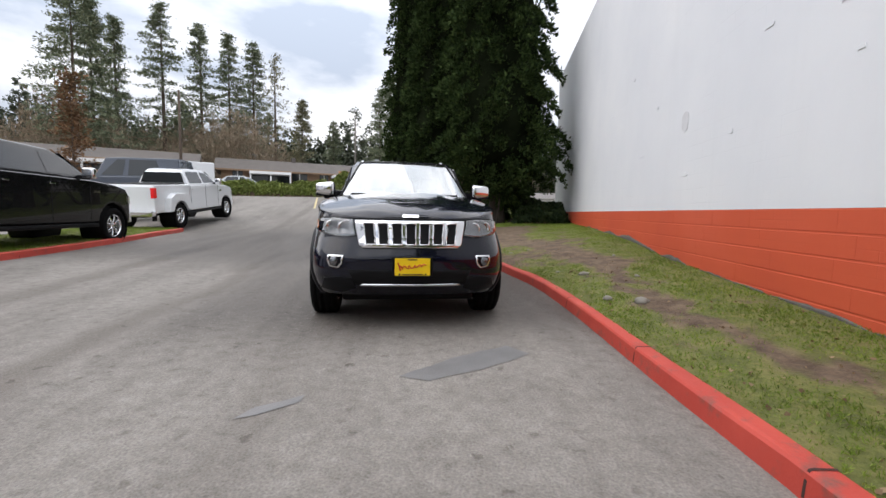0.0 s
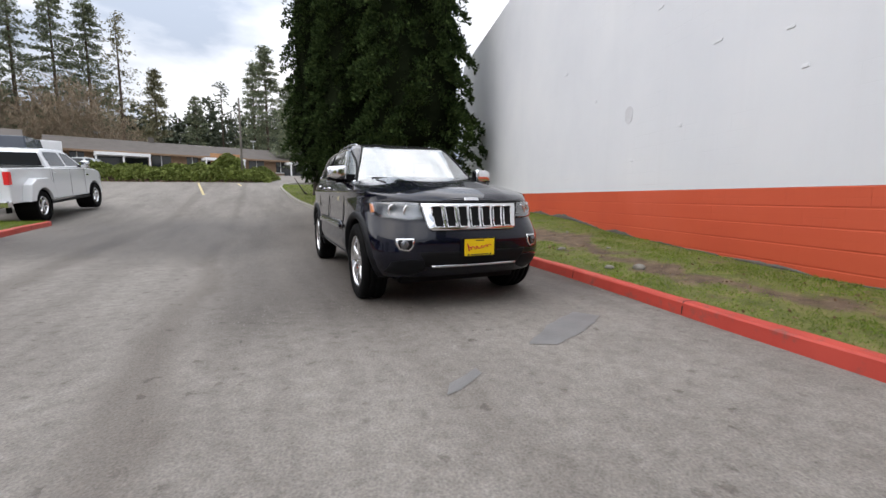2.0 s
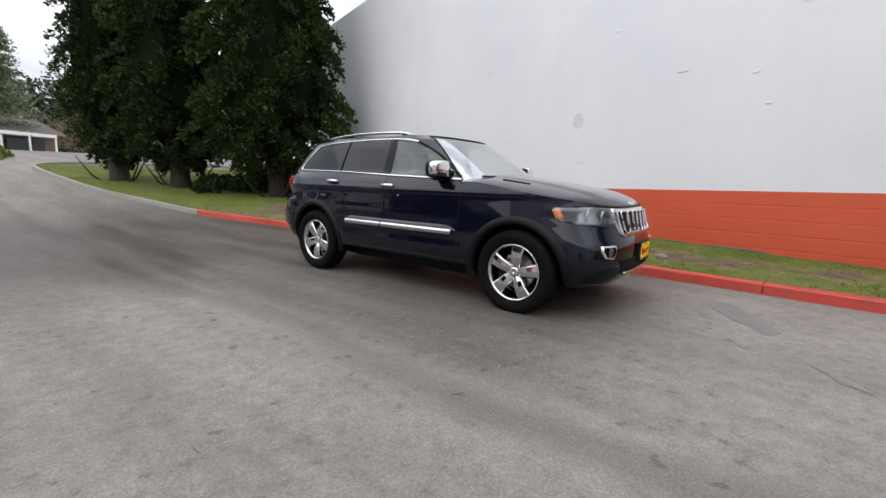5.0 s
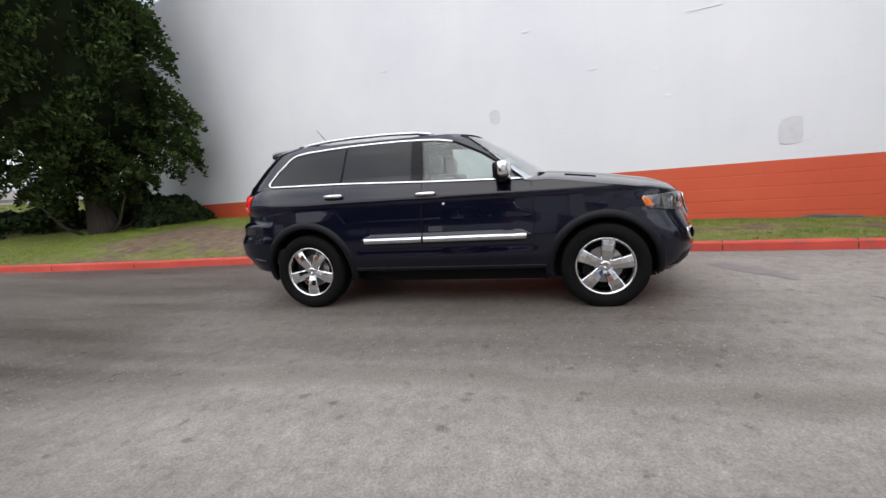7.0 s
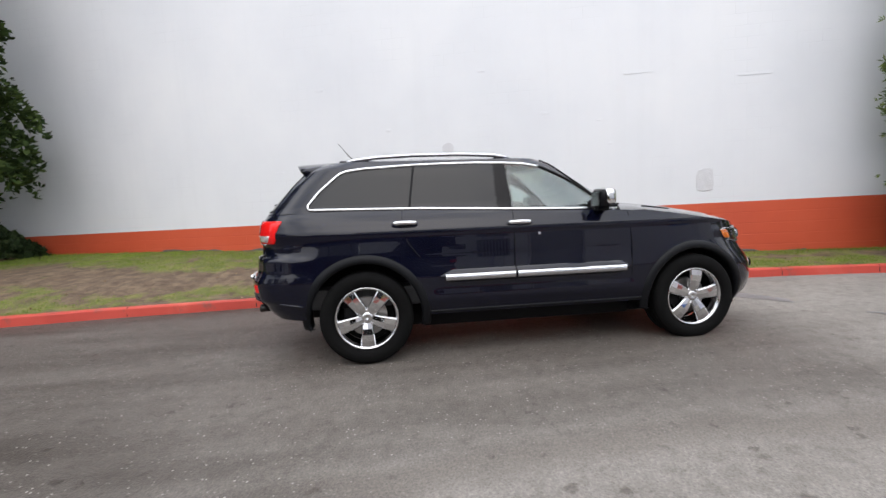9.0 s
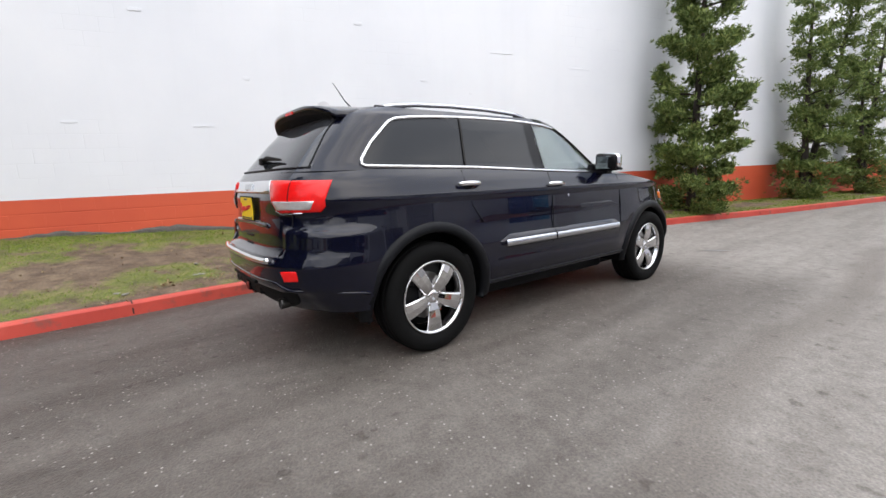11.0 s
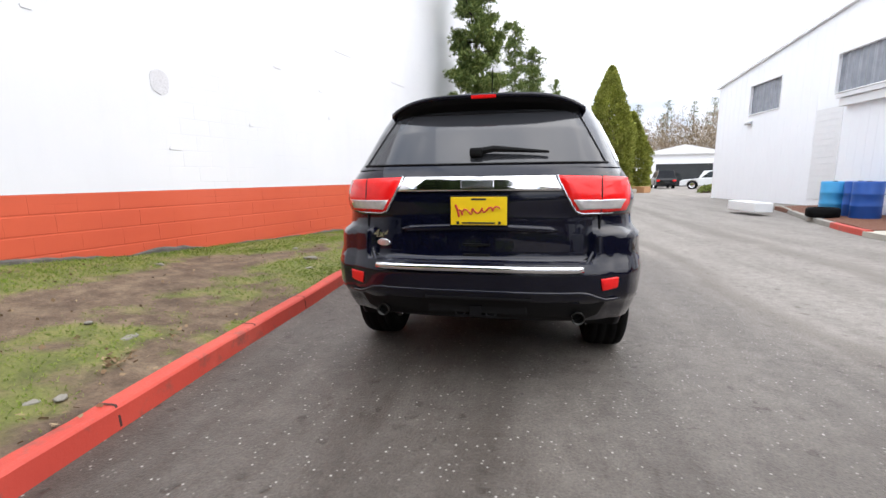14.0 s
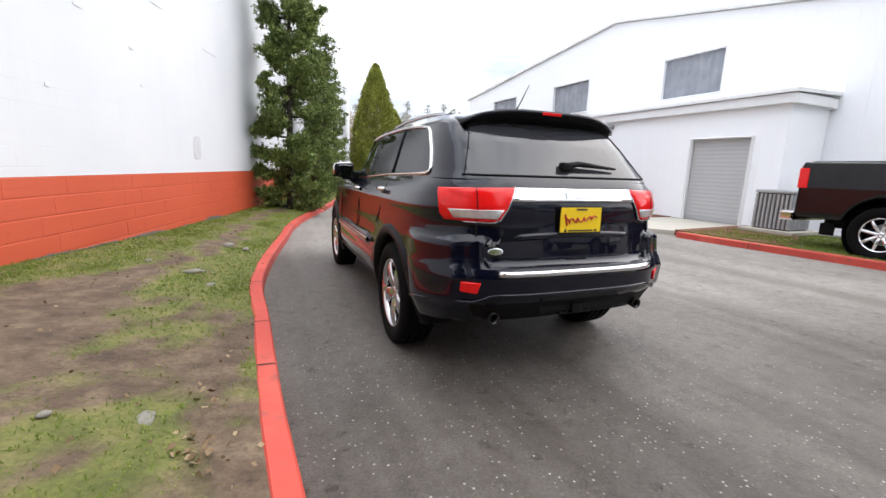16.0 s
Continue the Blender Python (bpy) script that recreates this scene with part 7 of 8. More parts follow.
    for ly, lz, xx in ((-7.05, 2.86, lx), (-17.4, 3.45, x1)):
        bm = bmesh.new()
        box(bm, xx, xx + 0.16, ly - 0.19, ly + 0.19, lz, lz + 0.13, 0.02)
        for v in bm.verts:
            if v.co.x > xx + 0.08 and v.co.z > lz + 0.07:
                v.co.z -= 0.05
        part("wall_lamp", bm, METAL_GREY, house, "grey wall lamp")
    return house


shop()


def strip_sheet(name, line_a, line_b, mat, label, category, dz=0.0):
    verts = [(p[0], p[1], p[2] + dz) for pair in zip(line_a, line_b) for p in pair]
    faces = [(2 * i, 2 * i + 1, 2 * i + 3, 2 * i + 2) for i in range(len(line_a) - 1)]
    return tagged(mesh_object(name, verts, faces, mat), label, category, kind="structure")


def shop_xy(x, y):
    v = SHOP @ Vector((x, y, 0))
    return v.x, v.y


# forecourt: mulch beds, concrete drive, kerb pieces
kerb("kerb_left_far", [(-5.5, -14.0), (-5.28, -11.5), (-5.18, -9.6), (-5.16, -8.0)], KERB_GREY, "bare concrete kerb beside the mulch bed", side=-1)
kerb("kerb_left_short", [(-5.16, -8.0), (-5.16, -7.2), (-5.2, -6.35)], KERB_RED, "short red kerb end with flaking paint", side=-1)


def bed(name, pts, z0, mat, label, category):
    verts = [(x, y, road_z(x, y) + z0) for x, y in pts]
    low = [(x, y, road_z(x, y) - 0.1) for x, y in pts]
    n = len(pts)
    faces = [tuple(range(n))] + [(i, i + n, (i + 1) % n + n, (i + 1) % n) for i in range(n)]
    return tagged(mesh_object(name, verts + low, faces, mat), label, category, kind="structure")


bed("mulch_bed", [(-5.34, -13.6), (-5.35, -9.6), (-5.35, -6.5), shop_xy(-9.39, -4.3), shop_xy(-9.39, -9.2), shop_xy(-10.9, -9.3), shop_xy(-10.9, -11.5)][::-1], 0.12, MULCH, "red-brown mulch bed by the workshop", "flower bed")
bed("mulch_bed", [(-5.84, -4.0), (-6.4, -2.0), shop_xy(-6.9, 0.2), shop_xy(-9.39, -1.0), shop_xy(-9.39, -2.2)][::-1], 0.125, MULCH, "red-brown mulch bed beside the drive", "flower bed")
bed("concrete_drive", [(-5.2, -6.4), (-5.5, -4.4), (-5.86, -4.0), shop_xy(-9.38, -2.2), shop_xy(-9.38, -4.3), (-5.36, -6.5)][::-1], 0.10, CONCRETE, "pale concrete drive up to the roller door", "drive")


def drum(at, mat, label, high=0.88, r=0.29):
    prof = [(0.0, 0.0), (0.0, r * 0.96), (0.02, r), (high * 0.32, r * 0.985), (high * 0.34, r * 1.03), (high * 0.37, r * 0.985), (high * 0.64, r * 0.985), (high * 0.66, r * 1.03), (high * 0.69, r * 0.985), (high - 0.02, r), (high, r * 0.97), (high - 0.015, r * 0.9), (high - 0.02, 0.0)]
    ob = tagged(part("drum", lathe(prof, 28), mat, shade=True), label, "drum")
    ob.matrix_world = Matrix.Translation(at) @ Matrix.Rotation(-math.pi / 2, 4, "Y")
    part("bung", lathe([(high - 0.02, 0.05), (high + 0.012, 0.05), (high + 0.012, 0.0)], 12), BLACK_PLASTIC, ob)
    return ob


bx, by = shop_xy(-8.6, -8.1)
drum((bx, by, road_z(bx, by) + 0.10), LIGHT_BLUE, "light blue plastic drum on the mulch bed")
for du, dv in ((-8.75, -7.50), (-8.55, -6.95)):
    bx, by = shop_xy(du, dv)
    drum((bx, by, road_z(bx, by) + 0.10), BLUE, "dark blue plastic drum against the workshop wall")
bx, by = shop_xy(-7.9, -7.35)
ty = tagged(part("old_tyre", lathe([(-0.11, 0.2), (-0.12, 0.3), (-0.08, 0.34), (0.08, 0.34), (0.12, 0.3), (0.11, 0.2)], 32), RUBBER, shade=True), "old black tyre lying on the mulch", "tyre")
ty.matrix_world = Matrix.Translation((bx, by, road_z(bx, by) + 0.24)) @ Matrix.Rotation(math.pi / 2, 4, "Y")
bx, by = shop_xy(-8.6, -9.6)
blk = tagged(box_part("concrete_block", (-0.25, 0.25, -0.8, 0.8, 0, 0.28), TRIM_WHITE, None, "", 0.02), "white painted concrete block on the bed", "block")
blk.matrix_world = Matrix.Translation((bx + 1.1, by - 0.2, road_z(bx, by) + 0.08)) @ Matrix.Rotation(radians(17), 4, "Z")
# air conditioner outside
bx, by = shop_xy(-8.85, -1.15)
ac = tagged(new("air_conditioner"), "grey finned air conditioner on a pad", "air conditioner")
ac.matrix_world = Matrix.Translation((bx, by, road_z(bx, by) + 0.12)) @ Matrix.Rotation(radians(17), 4, "Z")
box_part("pad", (-0.55, 0.55, -0.55, 0.55, 0, 0.07), CONCRETE, ac, "", 0.01)
box_part("casing", (-0.36, 0.36, -0.36, 0.36, 0.07, 0.86), ROOF_GREY, ac, "", 0.02)
for sgn in (-1, 1):
    for k in range(9):
        u = -0.34 + 0.085 * k
        box_part("fin", (u - 0.022, u + 0.022, sgn * 0.37 - 0.012, sgn * 0.37 + 0.012, 0.1, 0.84), METAL_GREY, ac)
        box_part("fin", (sgn * 0.37 - 0.012, sgn * 0.37 + 0.012, u - 0.022, u + 0.022, 0.1, 0.84), METAL_GREY, ac)
box_part("top", (-0.39, 0.39, -0.39, 0.39, 0.86, 0.93), METAL_GREY, ac, "", 0.02)
box_part("meter_box", (-0.72, -0.52, -0.15, 0.15, 0.9, 1.35), TRIM_WHITE, ac, "", 0.02)


# ==== low houses behind the lot ====
def low_house(a, b, depth, z0, eave, ridge, label, porches):
    """A long single-storey house from plan point a to b; its front looks to the right of the way from a to b."""
    ax, ay = a
    length = math.dist(a, b)
    turn = math.atan2(b[1] - ay, b[0] - ax)
    house = tagged(new("low_house"), label, "building")
    house.matrix_world = Matrix.Translation((ax, ay, z0)) @ Matrix.Rotation(turn, 4, "Z")
    box_part("wall", (0, length, 0, depth, -2.0, eave), TAN_WALL, house)
    bm = bmesh.new()
    o = 0.7
    v = [bm.verts.new(p) for p in ((-o, -o, eave - 0.05), (length + o, -o, eave - 0.05), (length + o, depth / 2, ridge), (-o, depth / 2, ridge), (length + o, depth + o, eave - 0.05), (-o, depth + o, eave - 0.05))]
    for q in ((0, 1, 2, 3), (3, 2, 4, 5), (0, 3, 5), (1, 4, 2), (0, 5, 4, 1)):
        bm.faces.new([v[i] for i in q])
    bmesh.ops.recalc_face_normals(bm, faces=bm.faces)
    part("roof", bm, ROOF_GREY, house)
    bm = bmesh.new()
    box(bm, -o, length + o, -o - 0.05, -o + 0.02, eave - 0.22, eave - 0.02)
    part("fascia", bm, TAN_WALL, house)
    x = 1.2
    k = 0
    while x < length - 2:
        w = 1.8 if k % 3 else 1.1
        win = box_part("window", (x, x + w, -0.04, 0.02, 0.8, 2.1), DARK_GLASS, house)
        box_part("window_sill", (x - 0.08, x + w + 0.08, -0.08, 0.0, 0.70, 0.79), TRIM_WHITE, win)
        box_part("window_frame", (x + w / 2 - 0.04, x + w / 2 + 0.04, -0.07, -0.041, 0.8, 2.1), TRIM_WHITE, win)
        x += 3.3
        k += 1
    for px, pw in porches:
        porch = box_part("porch_roof", (px, px + pw, -2.2, -0.1, eave - 0.55, eave - 0.25), TRIM_WHITE, house, "white porch canopy")
        for q in (px + 0.1, px + pw / 2, px + pw - 0.1):
            box_part("porch_post", (q - 0.07, q + 0.07, -2.15, -2.0, -1.0, eave - 0.55), TRIM_WHITE, porch)
        box_part("porch_back", (px, px + pw, -0.16, -0.05, 0.0, eave - 0.55), DARK_GLASS, porch)
    bm = bmesh.new()
    box(bm, length * 0.3, length * 0.3 + 0.5, depth / 2 - 0.25, depth / 2 + 0.25, ridge - 0.3, ridge + 0.5)
    part("chimney", bm, ROOF_GREY, house)
    return house


low_house((-52, 19), (-29.5, 34.5), 8, 3.3, 2.2, 3.6, "long low tan house with a grey shingle roof", [(17, 4)])
low_house((-30.5, 40.5), (-7.5, 55), 8, 3.3, 2.3, 3.9, "long low house with white porch canopies", [(3, 4.5), (12.5, 4.2), (22, 4.3)])
fence = tagged(new("board_fence"), "short orange cedar board screen beside the house", "fence")
fence.matrix_world = Matrix.Translation((-18.6, 46.4, 3.8)) @ Matrix.Rotation(radians(32), 4, "Z")
for k in range(12):
    box_part("board", (k * 0.26, k * 0.26 + 0.24, 0, 0.04, 0, 2.1), ORANGE_WOOD, fence)

# pole, lamp posts and the sign post
def pole(at, high, r, name, label, mat):
    ob = tagged(part(name, tube([(0, 0, -0.3), (0, 0, high * 0.5), (0, 0, high)], [r, r * 0.9, r * 0.75], 10), mat, shade=True), label, name.replace("_", " "))
    ob.matrix_world = Matrix.Translation(at)
    return ob


pole((-27.6, 30.6, 2.6), 9.0, 0.13, "utility_pole", "tall thin wooden pole beside the lot", BARK)
pole((-9.3, 25.4, 2.0), 5.6, 0.075, "wooden_post", "tall thin weathered post at the end of the ivy bank", BARK_GREY)
for lx0, ly0 in ((-33, 52), (-17, 58)):
    lp = pole((lx0, ly0, 3.4), 5.2, 0.05, "lamp_post", "thin lamp post near the houses", METAL_GREY)
    box_part("lamp_head", (-0.3, 0.3, -0.15, 0.15, 5.15, 5.32), METAL_GREY, lp)
sg = tagged(new("sign_post"), "wooden post with a small orange sign", "sign")
sg.matrix_world = Matrix.Translation((1.95, -26.9, road_z(1.95, -26.9)))
box_part("post", (-0.11, 0.11, -0.11, 0.11, -0.2, 1.35), ORANGE_WOOD, sg, "", 0.01)
box_part("sign_board", (-0.19, 0.19, 0.112, 0.135, 0.85, 1.38), KERB_RED, sg, "small orange red sign board")

# lane end: garage and clutter beyond
gar = tagged(new("far_garage"), "white garage with a dark panel for its open bay", "building")
gar.matrix_world = Matrix.Translation((-5.4, -54, -0.2)) @ Matrix.Rotation(radians(6), 4, "Z")
box_part("wall", (-4.2, 5.2, -6, -0.3, -0.5, 3.9), SIDING, gar)
box_part("wall", (-4.2, -2.6, -0.3, 0, -0.5, 3.9), SIDING, gar)
box_part("wall", (3.4, 5.2, -0.3, 0, -0.5, 3.9), SIDING, gar)
box_part("wall", (-2.6, 3.4, -0.3, 0, 2.7, 3.9), SIDING, gar)
# closed dark panel: its colour stands in for the shade inside the bay
box_part("bay", (-2.6, 3.4, -0.28, -0.22, -0.5, 2.7), DARK_GLASS, gar)
bm = bmesh.new()
v = [bm.verts.new(q) for q in ((-4.6, -6.3, 3.8), (5.6, -6.3, 3.8), (5.6, 0.4, 3.8), (-4.6, 0.4, 3.8), (0.5, -6.3, 4.9), (0.5, 0.4, 4.9))]
for q in ((0, 4, 5, 3), (4, 1, 2, 5), (3, 5, 2), (0, 1, 4), (0, 3, 2, 1)):
    bm.faces.new([v[i] for i in q])
part("roof", bm, TRIM_WHITE, gar)
for k, (px, py, w, h) in enumerate([(-5.2, -33.5, 0.9, 0.35), (-6.3, -33.0, 1.6, 0.22), (0.2, -30.5, 1.4, 0.28), (-0.9, -30.9, 0.9, 0.45)]):
    ob = tagged(box_part("timber_stack", (-w / 2, w / 2, -0.5, 0.5, 0, h), [CONCRETE, METAL_GREY, CONCRETE, ORANGE_WOOD][k], None, "", 0.03), "low stack of boards beside the lane", "stack")
    ob.matrix_world = pose(px, py, road_z(px, py), 0, 0, 20 * k)
mound("shrub", -6.6, -4.6, -31.5, -29.5, 0.6, 500, 0.18, IVY, "small green bush near the lane end", 46, "shrub", road_z)

# ==== pickups and far cars ====
PAINT_BLACK = car_paint("black_truck_paint", (0.005, 0.005, 0.006), 0.003)
PAINT_WHITE = car_paint("white_truck_paint", (0.74, 0.75, 0.76), 0.02)
PAINT_SILVER = car_paint("silver_car_paint", (0.42, 0.44, 0.45), 0.05)
PAINT_GREY = car_paint("grey_blue_paint", (0.055, 0.065, 0.085), 0.02)


def arch_pts(yc, r, zc, z_low, n=11):
    a0 = math.asin(max(-1, min(1, (z_low - zc) / r)))
    return [(yc + r * math.cos(a), zc + r * math.sin(a)) for a in np.linspace(a0, math.pi - a0, n)]


def shell(profile, half, bevel, narrow=None):
    """A side profile drawn across the width; narrow(z) scales the half width with height."""
    bm = bmesh.new()
    n = len(profile)
    L = [bm.verts.new((-half * (narrow(z) if narrow else 1), y, z)) for y, z in profile]
    R = [bm.verts.new((half * (narrow(z) if narrow else 1), y, z)) for y, z in profile]
    fl, fr = bm.faces.new(L), bm.faces.new(R[::-1])
    for i in range(n):
        bm.faces.new((L[i], R[i], R[(i + 1) % n], L[(i + 1) % n]))
    bmesh.ops.recalc_face_normals(bm, faces=bm.faces)
    es = [e for e in bm.edges if e.verts[0].co.x * e.verts[1].co.x > 0]
    bmesh.ops.bevel(bm, geom=es, offset=bevel, segments=3, affect="EDGES", profile=0.6)
    return bm


def side_glass(outline, half, narrow, d):
    bm = bmesh.new()
    for s in (-1, 1):
        vs = [bm.verts.new((s * (half * narrow(z) + d), y, z)) for y, z in outline]
        bm.faces.new(vs if s < 0 else vs[::-1])
    return bm


def pickup(paint, at, heading, label, dually=False):
    """A crew-cab pickup; its own nose looks to -y before it is turned."""
    t = tagged(new("pickup_truck"), label, "truck", "parked pickups")
    fa, ra, ce = -1.95, (2.15 if dually else 2.28), 1.10
    tail = ra + 1.22
    part("cab_body", shell([(fa - 0.60, 0.52), (fa - 0.64, 0.74), (fa - 0.62, 1.14), (fa - 0.50, 1.31), (fa - 0.1, 1.39), (-1.32, 1.45), (ce, 1.48), (ce, 0.52)] + arch_pts(fa, 0.52, 0.44, 0.52), 0.98, 0.045), paint, t, shade=False)
    part("bed", shell([(ce + 0.04, 0.58), (ce + 0.04, 1.50), (tail - 0.04, 1.52), (tail, 1.44), (tail, 0.64), (tail - 0.06, 0.58)] + arch_pts(ra, 0.54, 0.44, 0.58), 0.98, 0.04), paint, t)
    nar = lambda z: 0.94 - 0.30 * max(0.0, z - 1.46) / 0.6
    part("cab", shell([(-1.36, 1.46), (-0.72, 1.95), (-0.52, 2.03), (ce - 0.5, 2.07), (ce - 0.22, 2.04), (ce - 0.08, 1.92), (ce - 0.02, 1.47)], 0.98, 0.05, nar), paint, t)
    for sgn in (-1, 1):
        for outline in ([(-1.12, 1.53), (-0.66, 1.89), (-0.20, 1.95), (-0.14, 1.53)], [(-0.04, 1.52), (-0.08, 1.95), (ce - 0.32, 1.96), (ce - 0.22, 1.86), (ce - 0.18, 1.53)]):
            whole = side_glass(outline, 0.98, nar, 0.006)
            bmesh.ops.delete(whole, geom=[v for v in whole.verts if v.co.x * sgn < 0], context="VERTS")
            part("side_window", whole, DARK_GLASS, t, "dark side window")
    bm = bmesh.new()
    vs = [bm.verts.new(p) for p in ((-0.78, ce + 0.012, 1.55), (0.78, ce + 0.012, 1.55), (0.66, ce - 0.045, 1.93), (-0.66, ce - 0.045, 1.93))]
    bm.faces.new(vs)
    bmesh.ops.solidify(bm, geom=bm.faces, thickness=-0.03)
    part("rear_window", bm, DARK_GLASS, t)
    bm = bmesh.new()
    vs = [bm.verts.new(p) for p in ((-0.84, -1.335, 1.51), (0.84, -1.335, 1.51), (0.70, -0.745, 1.97), (-0.70, -0.745, 1.97))]
    bm.faces.new(vs)
    bmesh.ops.solidify(bm, geom=bm.faces, thickness=0.03)
    part("windscreen", bm, DARK_GLASS, t)
    bm = bmesh.new()
    box(bm, -0.86, 0.86, ce + 0.10, tail - 0.10, 1.45, 1.535, 0.01)
    part("bed_cover", bm, BLACK_PLASTIC, t, "black cover over the bed")
    bm = bmesh.new()
    box(bm, -0.55, 0.55, fa - 0.6, tail - 0.25, 0.42, 0.64, 0.03)
    part("chassis", bm, BLACK_PLASTIC, t)
    for sgn in (-1, 1):
        if dually:
            part("fender_flare", shell([(ra - 0.78, 0.60), (ra - 0.62, 1.06), (ra - 0.3, 1.22), (ra + 0.3, 1.22), (ra + 0.62, 1.06), (ra + 0.74, 0.60)] + arch_pts(ra, 0.50, 0.44, 0.60), 0.11, 0.035), paint, t).location = (sgn * 1.08, 0, 0)
        for ya in (fa, ra):
            w = wheel(t, Vector((sgn * (1.0 if dually and ya == ra else 0.86), ya, 0.425)), sgn, 0.425, 0.28, 0.26, 8 if not dually else 6, CHROME, 0.2)
            part("arch_liner", lathe([(-0.14, 0.47), (0.35, 0.47), (0.35, 0.0)], 24), BLACK_PLASTIC, w)
        for yh in (-0.06, ce - 0.14):
            bm = bmesh.new()
            box(bm, sgn * 0.985 - 0.025, sgn * 0.985 + 0.025, yh - 0.11, yh + 0.02, 1.30, 1.34, 0.01)
            part("door_handle", bm, CHROME if not dually else paint, t)
        for ys in (-1.18, -0.1, ce - 0.04):
            box_part("door_seam", (min(sgn * 0.978, sgn * 0.9845), max(sgn * 0.978, sgn * 0.9845), ys - 0.005, ys + 0.005, 0.58, 1.44), BLACK_PLASTIC, t)
        bm = bmesh.new()
        box(bm, sgn * 1.12 - 0.12, sgn * 1.12 + 0.12, -1.02, -0.90, 1.46, 1.70, 0.035)
        mir = part("door_mirror", bm, CHROME, t, "chrome door mirror", shade=True)
        bm = bmesh.new()
        box(bm, min(sgn * 0.9, sgn * 1.1), max(sgn * 0.9, sgn * 1.1), -0.98, -0.92, 1.48, 1.54, 0.01)
        part("mirror_arm", bm, BLACK_PLASTIC, mir)
        bm = bmesh.new()
        box(bm, sgn * 0.93 - 0.06, sgn * 0.93 + 0.06, tail - 0.14, tail + 0.012, 1.08, 1.42, 0.015)
        part("tail_lamp", bm, LAMP_RED, t, "red tail lamp")
        bm = bmesh.new()
        box(bm, sgn * 0.88 - 0.10, sgn * 0.88 + 0.10, fa - 0.66, fa - 0.48, 0.94, 1.16, 0.03)
        part("headlamp", bm, LAMP_WHITE, t)
        bm = bmesh.new()
        box(bm, sgn * 0.99 - 0.05, sgn * 0.99 + 0.05, fa + 0.62, ra - 0.62, 0.42, 0.50, 0.02)
        part("side_step", bm, BLACK_PLASTIC, t)
        bm = bmesh.new()
        box(bm, sgn * 0.982, sgn * 0.99, fa + 0.45, fa + 0.66, 1.18, 1.23)
        part("badge", bm, CHROME, t)
        bm = bmesh.new()
        box(bm, sgn * 0.70 - 0.02, sgn * 0.70 + 0.02, tail - 0.5, tail - 0.3, 0.30, 0.5)
        part("mud_flap", bm, BLACK_PLASTIC, t)
    bm = bmesh.new()
    box(bm, -1.0, 1.0, tail - 0.02, tail + 0.22, 0.50, 0.68, 0.04)
    part("rear_bumper", bm, CHROME, t, "chrome rear bumper")
    bm = bmesh.new()
    box(bm, -0.96, 0.96, fa - 0.74, fa - 0.58, 0.48, 0.76, 0.05)
    part("front_bumper", bm, CHROME if not dually else paint, t)
    bm = bmesh.new()
    box(bm, -0.78, 0.78, tail + 0.002, tail + 0.012, 0.72, 1.44, 0.004)
    part("tailgate", bm, paint, t)
    bm = bmesh.new()
    box(bm, -0.62, 0.62, fa - 0.67, fa - 0.61, 0.80, 1.18, 0.02)
    part("grille", bm, CHROME, t)
    t.matrix_world = pose(*at, 0, 0, heading)
    return t


AX = Vector((-0.235, 0.972, 0)).normalized()
SIDEV = Vector((-0.972, -0.235, 0)).normalized()
c = Vector((-7.82, 3.38, 0)) - AX * 1.95 + SIDEV * 0.98
pickup(PAINT_BLACK, (c.x, c.y, 0.15), 193.6, "black crew-cab pickup parked on the grass verge")
AX = Vector((-0.19, 0.982, 0)).normalized()
SIDEV = Vector((-0.982, -0.19, 0)).normalized()
c = Vector((-10.0, 8.15, 0)) + AX * 2.15 + SIDEV * 1.0
wt = pickup(PAINT_WHITE, (c.x, c.y, 0.42), 190.9, "white crew-cab pickup with wide rear wheels parked on the lot", True)
wt.matrix_world = Matrix.Translation((c.x, c.y, 0.50)) @ Matrix.Rotation(radians(190.9), 4, "Z") @ Matrix.Rotation(radians(-4.6), 4, "X")


